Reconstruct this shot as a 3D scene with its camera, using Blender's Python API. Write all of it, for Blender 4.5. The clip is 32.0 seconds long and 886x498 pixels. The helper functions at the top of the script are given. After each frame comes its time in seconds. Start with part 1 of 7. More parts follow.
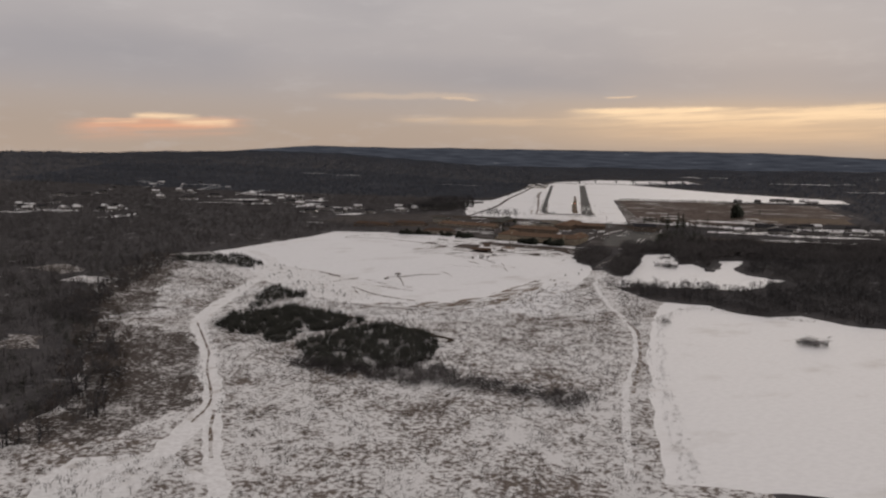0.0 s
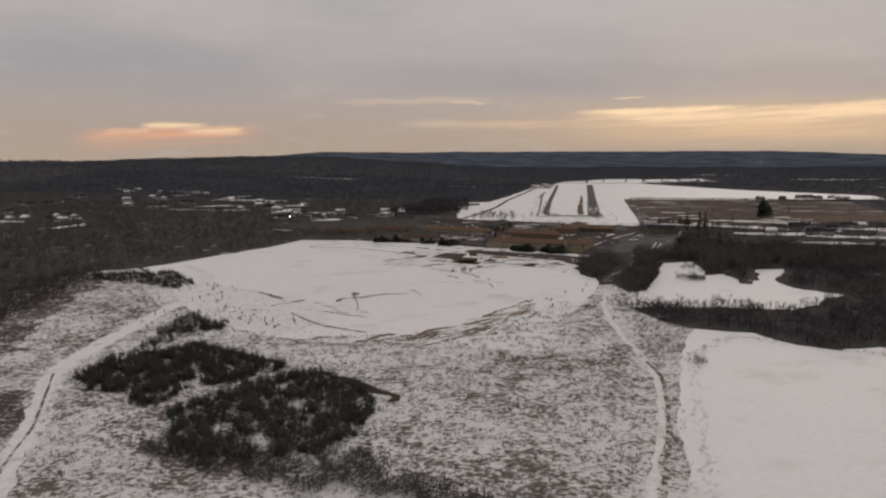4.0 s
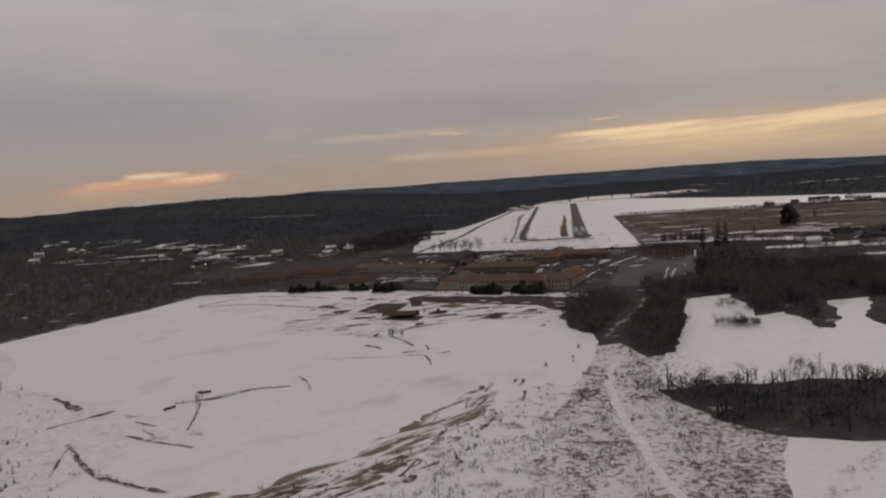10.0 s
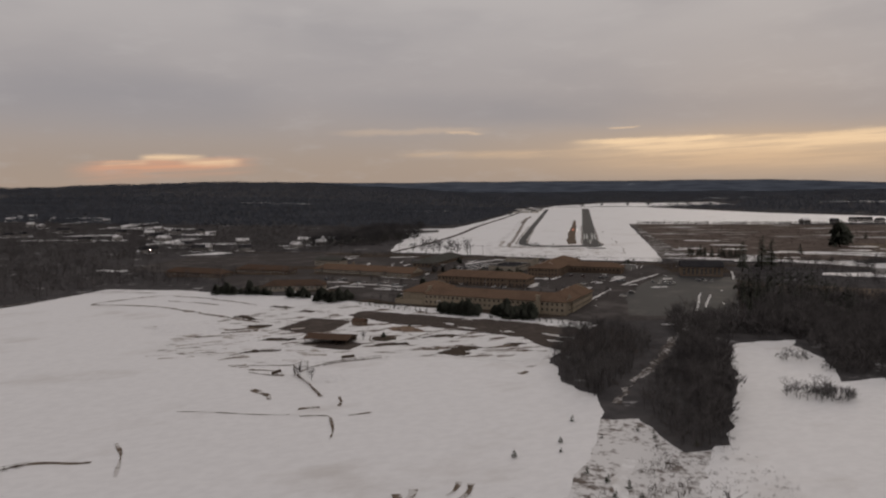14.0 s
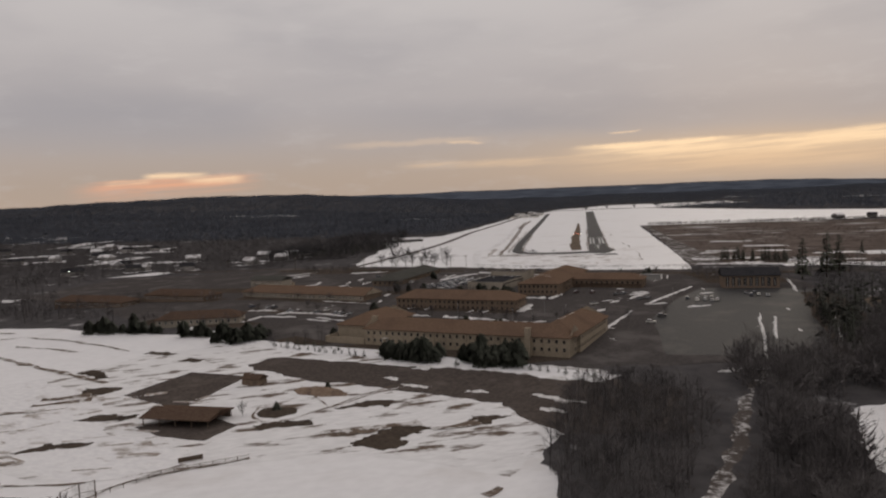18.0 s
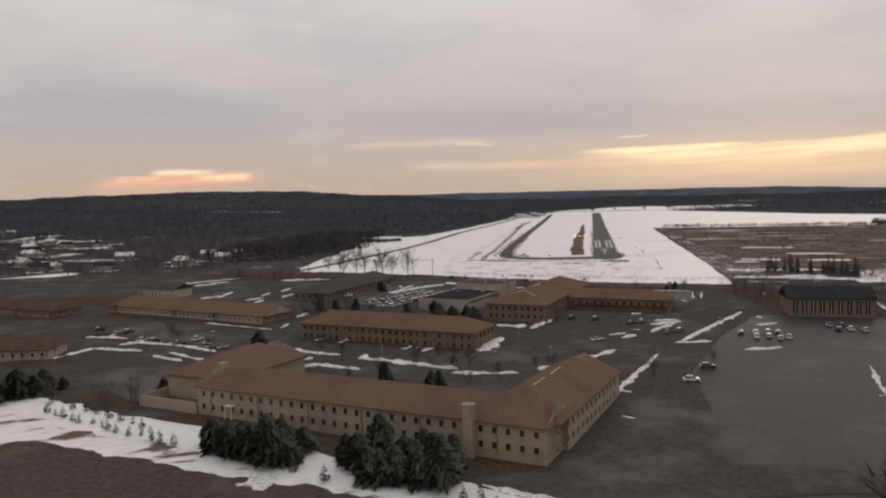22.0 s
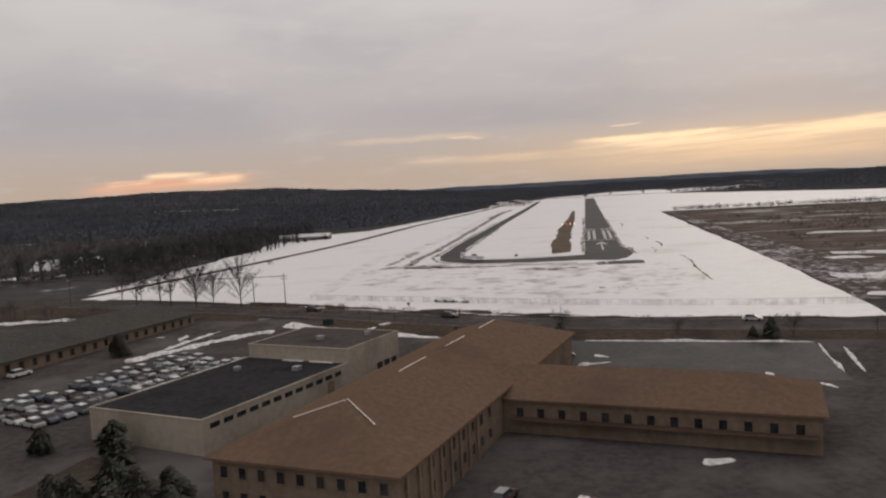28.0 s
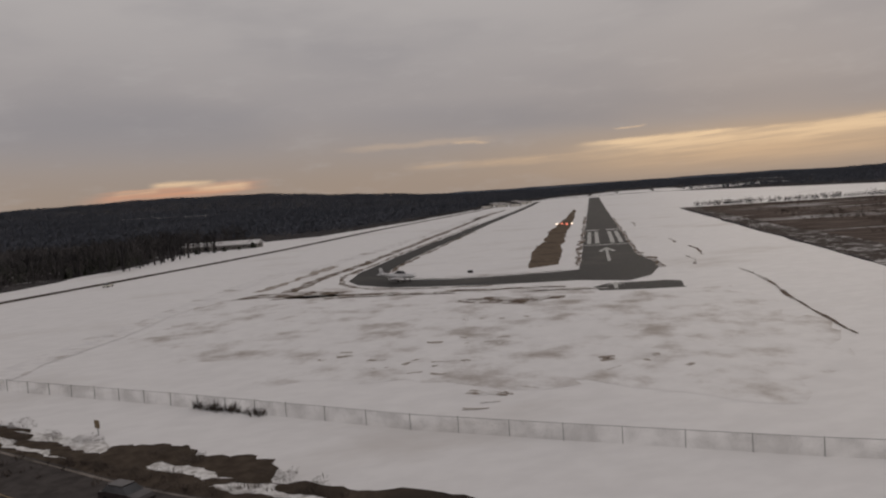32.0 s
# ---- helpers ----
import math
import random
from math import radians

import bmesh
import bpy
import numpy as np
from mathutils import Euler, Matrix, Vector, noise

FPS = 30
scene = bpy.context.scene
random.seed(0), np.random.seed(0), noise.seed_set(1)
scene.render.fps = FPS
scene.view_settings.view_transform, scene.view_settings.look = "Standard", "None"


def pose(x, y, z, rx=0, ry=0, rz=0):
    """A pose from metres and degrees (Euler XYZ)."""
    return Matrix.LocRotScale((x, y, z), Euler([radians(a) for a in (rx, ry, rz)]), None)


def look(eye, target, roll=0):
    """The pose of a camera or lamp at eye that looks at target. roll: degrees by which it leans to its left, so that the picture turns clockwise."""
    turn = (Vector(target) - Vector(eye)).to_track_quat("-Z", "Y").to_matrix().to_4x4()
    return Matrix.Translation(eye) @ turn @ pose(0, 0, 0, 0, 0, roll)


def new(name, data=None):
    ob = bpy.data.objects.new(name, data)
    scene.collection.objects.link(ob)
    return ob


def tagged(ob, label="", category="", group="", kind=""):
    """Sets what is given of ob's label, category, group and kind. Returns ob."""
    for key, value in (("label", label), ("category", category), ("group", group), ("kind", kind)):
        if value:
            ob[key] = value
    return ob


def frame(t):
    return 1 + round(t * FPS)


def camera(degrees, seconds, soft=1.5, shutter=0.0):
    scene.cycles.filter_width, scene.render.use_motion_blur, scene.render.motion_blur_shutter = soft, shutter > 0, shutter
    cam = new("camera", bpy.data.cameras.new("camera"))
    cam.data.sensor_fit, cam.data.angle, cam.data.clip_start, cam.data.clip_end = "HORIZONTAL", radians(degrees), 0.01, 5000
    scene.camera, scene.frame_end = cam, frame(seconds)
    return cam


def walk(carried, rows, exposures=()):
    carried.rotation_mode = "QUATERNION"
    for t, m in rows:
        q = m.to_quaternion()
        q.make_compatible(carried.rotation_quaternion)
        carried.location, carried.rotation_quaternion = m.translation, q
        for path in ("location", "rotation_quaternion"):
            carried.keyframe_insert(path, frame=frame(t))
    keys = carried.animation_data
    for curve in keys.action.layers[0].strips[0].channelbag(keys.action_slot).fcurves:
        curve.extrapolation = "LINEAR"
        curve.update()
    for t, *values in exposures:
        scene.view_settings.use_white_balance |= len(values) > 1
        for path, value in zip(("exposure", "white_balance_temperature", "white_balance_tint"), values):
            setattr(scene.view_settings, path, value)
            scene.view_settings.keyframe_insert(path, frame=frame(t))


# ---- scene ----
from mathutils.geometry import delaunay_2d_cdt

cam = camera(59.9, 32.0, soft=2.2)
PATH = [
    (0, (2.724, 5.592, 122.730), (2.367, 7.544, 122.478), 0.9),
    (0.5, (3.157, 25.267, 121.782), (2.776, 27.216, 121.542), -1.1),
    (1, (3.619, 44.942, 120.414), (3.201, 46.885, 120.188), -3.1),
    (1.5, (4.169, 64.617, 118.852), (3.732, 66.556, 118.635), -3.8),
    (2, (4.846, 84.292, 117.185), (4.418, 86.234, 116.970), -4.0),
    (2.5, (5.628, 103.967, 115.434), (5.228, 105.915, 115.220), -3.6),
    (3, (6.452, 123.642, 113.636), (6.070, 125.592, 113.410), -2.6),
    (3.5, (7.218, 143.317, 111.877), (6.845, 145.268, 111.645), -1.8),
    (4, (7.737, 162.992, 110.255), (7.354, 164.940, 110.013), -0.2),
    (4.5, (7.946, 182.667, 108.731), (7.549, 184.615, 108.508), 1.0),
    (6.5, (6.295, 261.367, 103.140), (5.851, 263.301, 102.887), -1.5),
    (7, (5.779, 281.042, 101.770), (5.316, 282.976, 101.561), -4.0),
    (7.5, (5.356, 300.717, 100.290), (4.889, 302.655, 100.121), -6.0),
    (8, (5.186, 320.392, 98.587), (4.736, 322.336, 98.443), -6.6),
    (8.5, (5.256, 340.067, 96.848), (4.838, 342.018, 96.714), -5.5),
    (9, (5.558, 359.742, 95.269), (5.172, 361.699, 95.127), -3.6),
    (9.5, (6.033, 379.417, 93.892), (5.674, 381.379, 93.735), -3.6),
    (10, (6.516, 399.092, 92.605), (6.165, 401.054, 92.442), -4.1),
    (10.5, (6.867, 418.767, 91.260), (6.507, 420.727, 91.098), -4.3),
    (11, (7.080, 438.442, 89.790), (6.714, 440.403, 89.645), -4.1),
    (11.5, (7.232, 457.944, 88.233), (6.859, 459.904, 88.098), -3.5),
    (12, (7.415, 476.776, 86.685), (7.045, 478.737, 86.552), -2.5),
    (12.5, (7.763, 495.394, 85.262), (7.392, 497.355, 85.122), -1.5),
    (13, (8.324, 513.675, 84.010), (7.958, 515.635, 83.856), -1.2),
    (13.5, (8.773, 531.830, 82.808), (8.409, 533.791, 82.650), -0.9),
    (15.5, (7.422, 605.307, 77.810), (6.986, 607.249, 77.619), 0.1),
    (16, (7.321, 623.713, 76.411), (6.863, 625.652, 76.234), -0.9),
    (16.5, (7.203, 642.059, 74.965), (6.749, 643.999, 74.794), -0.8),
    (17, (6.746, 660.278, 73.468), (6.316, 662.225, 73.312), -2.7),
    (17.5, (6.056, 678.309, 71.955), (5.649, 680.262, 71.813), -3.6),
    (18, (5.410, 696.097, 70.508), (5.021, 698.054, 70.369), -2.3),
    (18.5, (4.965, 713.669, 69.205), (4.587, 715.628, 69.062), -1.3),
    (19, (4.756, 731.148, 68.055), (4.381, 733.107, 67.914), -1.9),
    (19.5, (4.775, 748.650, 66.992), (4.378, 750.605, 66.857), -3.0),
    (20, (4.995, 766.221, 65.922), (4.566, 768.169, 65.775), -3.8),
    (20.5, (5.341, 783.870, 64.752), (4.897, 785.813, 64.591), -5.1),
    (21, (5.681, 801.604, 63.421), (5.236, 803.548, 63.274), -4.5),
    (21.5, (5.844, 819.423, 61.943), (5.413, 821.372, 61.809), -2.9),
    (22, (5.756, 837.260, 60.448), (5.351, 839.214, 60.313), -1.3),
    (22.5, (5.550, 855.055, 59.122), (5.157, 857.010, 58.978), 0.2),
    (23, (5.427, 872.974, 58.081), (5.032, 874.929, 57.929), 0.3),
    (23.5, (5.473, 891.356, 57.286), (5.064, 893.308, 57.143), -0.8),
    (24, (5.642, 910.307, 56.564), (5.227, 912.258, 56.414), -2.7),
    (24.5, (5.780, 929.443, 55.680), (5.363, 931.393, 55.528), -3.6),
    (25, (5.670, 948.034, 54.525), (5.261, 949.986, 54.373), -3.6),
    (25.5, (5.423, 966.055, 53.300), (5.038, 968.011, 53.136), -1.5),
    (27.5, (5.473, 1036.486, 48.678), (5.086, 1038.444, 48.539), -3.8),
    (28, (5.441, 1054.362, 47.178), (5.047, 1056.317, 47.028), -3.2),
    (28.5, (5.316, 1072.445, 45.545), (4.926, 1074.399, 45.382), -2.5),
    (29, (5.267, 1090.656, 43.994), (4.883, 1092.612, 43.836), -2.9),
    (29.5, (5.395, 1108.707, 42.648), (5.002, 1110.662, 42.500), -2.6),
    (30, (5.640, 1126.516, 41.482), (5.239, 1128.470, 41.334), -2.7),
    (30.5, (5.938, 1144.142, 40.437), (5.536, 1146.096, 40.293), -3.3),
    (31, (6.248, 1161.716, 39.446), (5.844, 1163.670, 39.302), -3.6),
    (31.5, (6.540, 1179.471, 38.436), (6.135, 1181.424, 38.296), -4.3),
    (32, (6.792, 1197.795, 37.345), (6.382, 1199.747, 37.209), -4.0),
]
EXPOSURES = [(0, -0.05), (4.5, -0.1), (9, -0.35), (13, -0.3), (16, -0.2), (19, 0.05), (23, 0.27), (28, 0.15), (30, -0.1), (32, -0.45)]
walk(cam, [(t, look(eye, target, roll)) for t, eye, target, roll in PATH], EXPOSURES)

# ---- world, sun ----
LAND_Z = 13.2


def node(nt, kind, **values):
    n = nt.nodes.new(kind)
    for key, value in values.items():
        if key.startswith("i"):
            n.inputs[int(key[1:])].default_value = value
    return n


def calc(nt, op, a, b=None, c=None, clamp=False):
    n = nt.nodes.new("ShaderNodeMath")
    n.operation, n.use_clamp = op, clamp
    for i, v in enumerate((a, b, c)):
        if v is None:
            continue
        if isinstance(v, (int, float)):
            n.inputs[i].default_value = v
        else:
            nt.links.new(v, n.inputs[i])
    return n.outputs[0]


def blend(nt, fac, a, b, mode="MIX"):
    n = nt.nodes.new("ShaderNodeMix")
    n.data_type, n.blend_type = "RGBA", mode
    for i, v in ((0, fac), (6, a), (7, b)):
        if isinstance(v, (int, float)):
            n.inputs[i].default_value = v
        elif isinstance(v, tuple):
            n.inputs[i].default_value = (*v, 1)
        else:
            nt.links.new(v, n.inputs[i])
    return n.outputs[2]


def ramp(nt, value, lo, hi):
    n = nt.nodes.new("ShaderNodeMapRange")
    n.interpolation_type = "SMOOTHSTEP"
    nt.links.new(value, n.inputs[0])
    n.inputs[1].default_value, n.inputs[2].default_value = lo, hi
    return n.outputs[0]


def noise_of(nt, vector, scale, detail=4.0, rough=0.55):
    n = nt.nodes.new("ShaderNodeTexNoise")
    n.inputs["Scale"].default_value, n.inputs["Detail"].default_value, n.inputs["Roughness"].default_value = scale, detail, rough
    nt.links.new(vector, n.inputs["Vector"])
    return n.outputs["Fac"]


def make_world():
    world = bpy.data.worlds.new("overcast_dusk")
    scene.world = world
    world.use_nodes = True
    nt = world.node_tree
    nt.nodes.clear()
    way = nt.nodes.new("ShaderNodeTexCoord").outputs["Generated"]
    sep = nt.nodes.new("ShaderNodeSeparateXYZ")
    nt.links.new(way, sep.inputs[0])
    x, y, z = sep.outputs
    az = calc(nt, "MULTIPLY", calc(nt, "ARCTAN2", x, y), 57.2958)
    el = calc(nt, "MULTIPLY", calc(nt, "ARCSINE", z), 57.2958)
    flat = nt.nodes.new("ShaderNodeCombineXYZ")
    nt.links.new(calc(nt, "MULTIPLY", az, 0.045), flat.inputs[0])
    nt.links.new(calc(nt, "MULTIPLY", calc(nt, "ADD", el, calc(nt, "MULTIPLY", az, -0.02)), 0.15), flat.inputs[1])
    flat = flat.outputs[0]
    clouds = noise_of(nt, flat, 1.5, 5, 0.46)
    wisps = noise_of(nt, flat, 4.5, 6, 0.62)
    sheets = nt.nodes.new("ShaderNodeCombineXYZ")
    nt.links.new(calc(nt, "MULTIPLY", az, 0.14), sheets.inputs[0])
    nt.links.new(calc(nt, "SUBTRACT", calc(nt, "MULTIPLY", el, 2.4), calc(nt, "MULTIPLY", az, 0.1)), sheets.inputs[1])
    veil = noise_of(nt, sheets.outputs[0], 1.0, 5, 0.6)
    # cloud deck, paler overhead and browner low down
    low = ramp(nt, el, 0.0, 7.0)
    high = ramp(nt, el, 5.0, 17.0)
    deck = blend(nt, low, SKY_LOW, SKY_MID)
    deck = blend(nt, high, deck, SKY_TOP)
    shade = calc(nt, "MULTIPLY", ramp(nt, clouds, 0.42, 0.72), ramp(nt, el, 2.0, 6.0))
    deck = blend(nt, calc(nt, "MULTIPLY", shade, 0.42), deck, SKY_GREY)
    pale = calc(nt, "MULTIPLY", ramp(nt, wisps, 0.5, 0.75), 0.25)
    deck = blend(nt, pale, deck, SKY_TOP)
    # warm glow of the low sun towards the end of the runway and to its right
    glow = calc(nt, "MULTIPLY", ramp(nt, az, -14.0, 9.0), calc(nt, "SUBTRACT", 1.0, ramp(nt, az, 26.0, 60.0)))
    band = calc(nt, "MULTIPLY", ramp(nt, el, -0.5, 1.8), calc(nt, "SUBTRACT", 1.0, ramp(nt, el, 2.4, 4.4)))
    glow = calc(nt, "MULTIPLY", calc(nt, "MULTIPLY", glow, band), calc(nt, "ADD", 0.35, calc(nt, "MULTIPLY", wisps, 0.7)))
    deck = blend(nt, calc(nt, "MULTIPLY", glow, 0.85, clamp=True), deck, SKY_GLOW)

    def streak(az0, az1, el0, el1, slope, colour, strength):
        nonlocal deck
        line = calc(nt, "SUBTRACT", el, calc(nt, "MULTIPLY", calc(nt, "SUBTRACT", az, az0), slope))
        line = calc(nt, "ADD", line, calc(nt, "MULTIPLY", calc(nt, "SUBTRACT", wisps, 0.5), 1.0))
        mid, half = (el0 + el1) / 2, (el1 - el0) / 2
        across = calc(nt, "SUBTRACT", 1.0, ramp(nt, calc(nt, "ABSOLUTE", calc(nt, "SUBTRACT", line, mid)), half * 0.15, half))
        pad = (az1 - az0) * 0.28
        along = calc(nt, "MULTIPLY", ramp(nt, az, az0, az0 + pad), calc(nt, "SUBTRACT", 1.0, ramp(nt, az, az1 - pad, az1)))
        fac = calc(nt, "MULTIPLY", calc(nt, "MULTIPLY", across, along), strength, clamp=True)
        deck = blend(nt, fac, deck, colour)

    def bank(az0, az1, e0, slope, depth, colour, strength):
        """A lit gap in the cloud: crisp above, fading downwards."""
        nonlocal deck
        top = calc(nt, "ADD", e0, calc(nt, "MULTIPLY", calc(nt, "SUBTRACT", az, az0), slope))
        under = calc(nt, "SUBTRACT", calc(nt, "ADD", top, calc(nt, "MULTIPLY", calc(nt, "SUBTRACT", wisps, 0.5), 0.55)), el)
        fac = calc(nt, "MULTIPLY", calc(nt, "MULTIPLY", ramp(nt, under, -0.16, 0.2), calc(nt, "ADD", 0.45, ramp(nt, veil, 0.35, 0.62))), calc(nt, "SUBTRACT", 1.0, ramp(nt, under, depth * 0.25, depth)))
        pad = (az1 - az0) * 0.22
        fac = calc(nt, "MULTIPLY", fac, calc(nt, "MULTIPLY", ramp(nt, az, az0, az0 + pad), calc(nt, "SUBTRACT", 1.0, ramp(nt, az, az1 - pad, az1))))
        deck = blend(nt, calc(nt, "MULTIPLY", fac, strength, clamp=True), deck, colour)

    streak(-24.0, 30.0, 4.0, 7.6, -0.02, SKY_GREY, 0.5)
    streak(-9.0, 3.0, 4.4, 6.4, -0.06, SKY_GREY, 0.45)
    streak(-46.0, -20.0, 3.0, 8.5, 0.0, SKY_GREY, 0.42)
    bank(-37.5, -23.5, 1.6, 0.045, 1.7, STREAK_PINK, 0.4)
    bank(-36.2, -24.8, 1.75, 0.035, 0.95, STREAK_PINK, 0.8)
    bank(-35.0, -31.4, 1.72, 0.05, 0.4, STREAK_PALE, 0.5)
    bank(-32.6, -27.6, 2.28, 0.0, 0.55, STREAK_PALE, 0.75)
    bank(-30.0, -25.2, 2.02, -0.01, 0.6, STREAK_PALE, 0.7)
    bank(-15.0, 2.0, 2.5, 0.0, 0.7, STREAK_GOLD, 0.45)
    bank(-4.0, 44.0, 3.15, 0.008, 3.4, STREAK_GOLD, 0.42)
    bank(-2.4, 26.0, 3.15, 0.006, 1.5, STREAK_BRIGHT, 0.5)
    bank(-1.9, 11.0, 3.18, 0.012, 0.45, STREAK_BRIGHT, 0.95)
    bank(13.0, 40.0, 3.2, 0.06, 1.1, STREAK_BRIGHT, 0.35)
    streak(-20.0, -6.5, 3.45, 4.15, 0.02, STREAK_PALE, 0.22)
    streak(-11.0, -7.6, 3.65, 3.95, 0.0, STREAK_PALE, 0.4)
    streak(0.9, 3.6, 3.92, 4.16, 0.0, STREAK_PALE, 0.5)
    # distant wooded ridges, many kilometres off; haze is put into their blue-grey colour
    along = nt.nodes.new("ShaderNodeCombineXYZ")
    nt.links.new(calc(nt, "MULTIPLY", az, 0.12), along.inputs[0])
    ridge = calc(nt, "ADD", calc(nt, "MULTIPLY", calc(nt, "SUBTRACT", noise_of(nt, along.outputs[0], 1.0, 3), 0.5), 0.4), 0.24)
    ridge = calc(nt, "ADD", ridge, calc(nt, "MULTIPLY", ramp(nt, az, 7.0, 22.0), -0.28))
    ridge = calc(nt, "ADD", ridge, calc(nt, "MULTIPLY", ramp(nt, calc(nt, "MULTIPLY", az, -1.0), 18.0, 38.0), -1.3))
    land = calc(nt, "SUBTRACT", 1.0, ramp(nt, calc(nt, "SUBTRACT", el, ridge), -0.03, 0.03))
    spots = nt.nodes.new("ShaderNodeCombineXYZ")
    nt.links.new(calc(nt, "MULTIPLY", az, 0.5), spots.inputs[0])
    nt.links.new(calc(nt, "MULTIPLY", el, 7.0), spots.inputs[1])
    dots = noise_of(nt, spots.outputs[0], 1.0, 3)
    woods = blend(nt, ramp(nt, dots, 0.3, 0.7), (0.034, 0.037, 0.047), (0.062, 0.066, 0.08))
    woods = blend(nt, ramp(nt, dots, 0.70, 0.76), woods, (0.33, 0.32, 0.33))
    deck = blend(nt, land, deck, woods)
    sky = nt.nodes.new("ShaderNodeTexSky")
    sky.sky_type, sky.sun_disc = "NISHITA", False
    sky.sun_elevation, sky.sun_rotation = radians(6), radians(12)
    clear = nt.nodes.new("ShaderNodeBackground")
    nt.links.new(sky.outputs[0], clear.inputs[0])
    clear.inputs[1].default_value = 0.05
    cover = nt.nodes.new("ShaderNodeBackground")
    nt.links.new(deck, cover.inputs[0])
    cover.inputs[1].default_value = SKY_STRENGTH
    both = nt.nodes.new("ShaderNodeMixShader")
    nt.links.new(calc(nt, "ADD", 0.96, calc(nt, "MULTIPLY", calc(nt, "SUBTRACT", 1.0, ramp(nt, el, 0.0, 2.0)), 0.04)), both.inputs[0])
    out = nt.nodes.new("ShaderNodeOutputWorld")
    nt.links.new(clear.outputs[0], both.inputs[1])
    nt.links.new(cover.outputs[0], both.inputs[2])
    nt.links.new(both.outputs[0], out.inputs[0])


SKY_LOW, SKY_MID, SKY_TOP = (0.46, 0.36, 0.29), (0.45, 0.41, 0.41), (0.60, 0.56, 0.55)
SKY_GREY, SKY_GLOW = (0.36, 0.34, 0.36), (0.58, 0.43, 0.31)
STREAK_PINK, STREAK_PALE, STREAK_GOLD, STREAK_BRIGHT = (0.80, 0.42, 0.27), (0.98, 0.70, 0.46), (0.80, 0.57, 0.38), (1.05, 0.77, 0.50)
SKY_STRENGTH = 1.0
make_world()
sun = bpy.data.lights.new("sun", "SUN")
sun.energy, sun.angle, sun.color = 0.5, radians(30), (1.0, 0.86, 0.7)
new("sun", sun).matrix_world = look((300, 900, 250), (0, 0, 0))


# ---- ground shape ----
def ease(a, b, v):
    t = np.clip((np.asarray(v, float) - a) / (b - a), 0, 1)
    return t * t * (3 - 2 * t)


def ground(x, y):
    """Height of the land: a low meadow, a rise to the airfield, a dip to the west, wooded hills far off."""
    x, y = np.asarray(x, float), np.asarray(y, float)
    z = -3 + 16.2 * ease(560, 1260, y) - 7 * ease(160, 420, -x) * ease(800, 1150, y) * (1 - ease(1500, 1900, y))
    z = z + 3.6 * np.exp(-(((x + 130) / 130) ** 2) - ((y - 820) / 80) ** 2)
    r, az = np.hypot(x, y - 700), np.degrees(np.arctan2(x, y - 700))
    top = 20 + 66 * ease(4, 26, -az) + 14 * ease(6, 24, az) - 14 * ease(30, 42, -az)
    top = top + 3 * np.sin(az * 0.23 + 1) + 2 * np.sin(az * 0.83) + 1.2 * np.sin(az * 2.3)
    return z + np.maximum(top, 0) * ease(1300, 4150, r)


# ---- materials ----
def finish(m, nt, colour, rough, bump=None, strength=0.3, distance=0.1, metal=0.0):
    bsdf = nt.nodes["Principled BSDF"]
    if isinstance(colour, tuple):
        bsdf.inputs["Base Color"].default_value = (*colour, 1)
    else:
        nt.links.new(colour, bsdf.inputs["Base Color"])
    bsdf.inputs["Roughness"].default_value, bsdf.inputs["Metallic"].default_value = rough, metal
    bsdf.inputs["Specular IOR Level"].default_value = 0.5 if rough < 0.6 else 0.12 if rough < 0.75 else 0.0
    if bump is not None:
        b = nt.nodes.new("ShaderNodeBump")
        b.inputs["Strength"].default_value, b.inputs["Distance"].default_value = strength, distance
        nt.links.new(bump, b.inputs["Height"])
        nt.links.new(b.outputs[0], bsdf.inputs["Normal"])
    return m


def start(name):
    m = bpy.data.materials.new(name)
    m.use_nodes = True
    return m, m.node_tree


def place_of(nt, stretch=(1, 1, 1), turn=0.0):
    pos = nt.nodes.new("ShaderNodeNewGeometry").outputs["Position"]
    mp = nt.nodes.new("ShaderNodeMapping")
    mp.vector_type = "TEXTURE"
    mp.inputs["Scale"].default_value, mp.inputs["Rotation"].default_value = tuple(1 / s for s in stretch), (0, 0, radians(turn))
    nt.links.new(pos, mp.inputs["Vector"])
    return mp.outputs[0]


def surface(name, a, b, fine=1.0, cut=(0.4, 0.6), c=None, broad=0.05, cut2=(0.5, 0.65), rough=0.85, bump=0.3, metal=0.0, stretch=(1, 1, 1), turn=0.0, vary=0.0, distance=0.08):
    """A two-scale surface: a and b mixed by a fine grain, c laid over it in broad blotches; vary: from piece to piece."""
    m, nt = start(name)
    at = place_of(nt, stretch, turn)
    grain = noise_of(nt, at, fine, 6, 0.6)
    colour = blend(nt, ramp(nt, grain, *cut), a, b)
    if c is not None:
        colour = blend(nt, ramp(nt, noise_of(nt, at, broad, 6, 0.62), *cut2), colour, c)
    if vary:
        rnd = nt.nodes.new("ShaderNodeObjectInfo").outputs["Random"]
        colour = blend(nt, vary, colour, blend(nt, rnd, (0.03, 0.03, 0.03), (1, 1, 1)), "SOFT_LIGHT")
    return finish(m, nt, colour, rough, grain, bump, distance, metal)


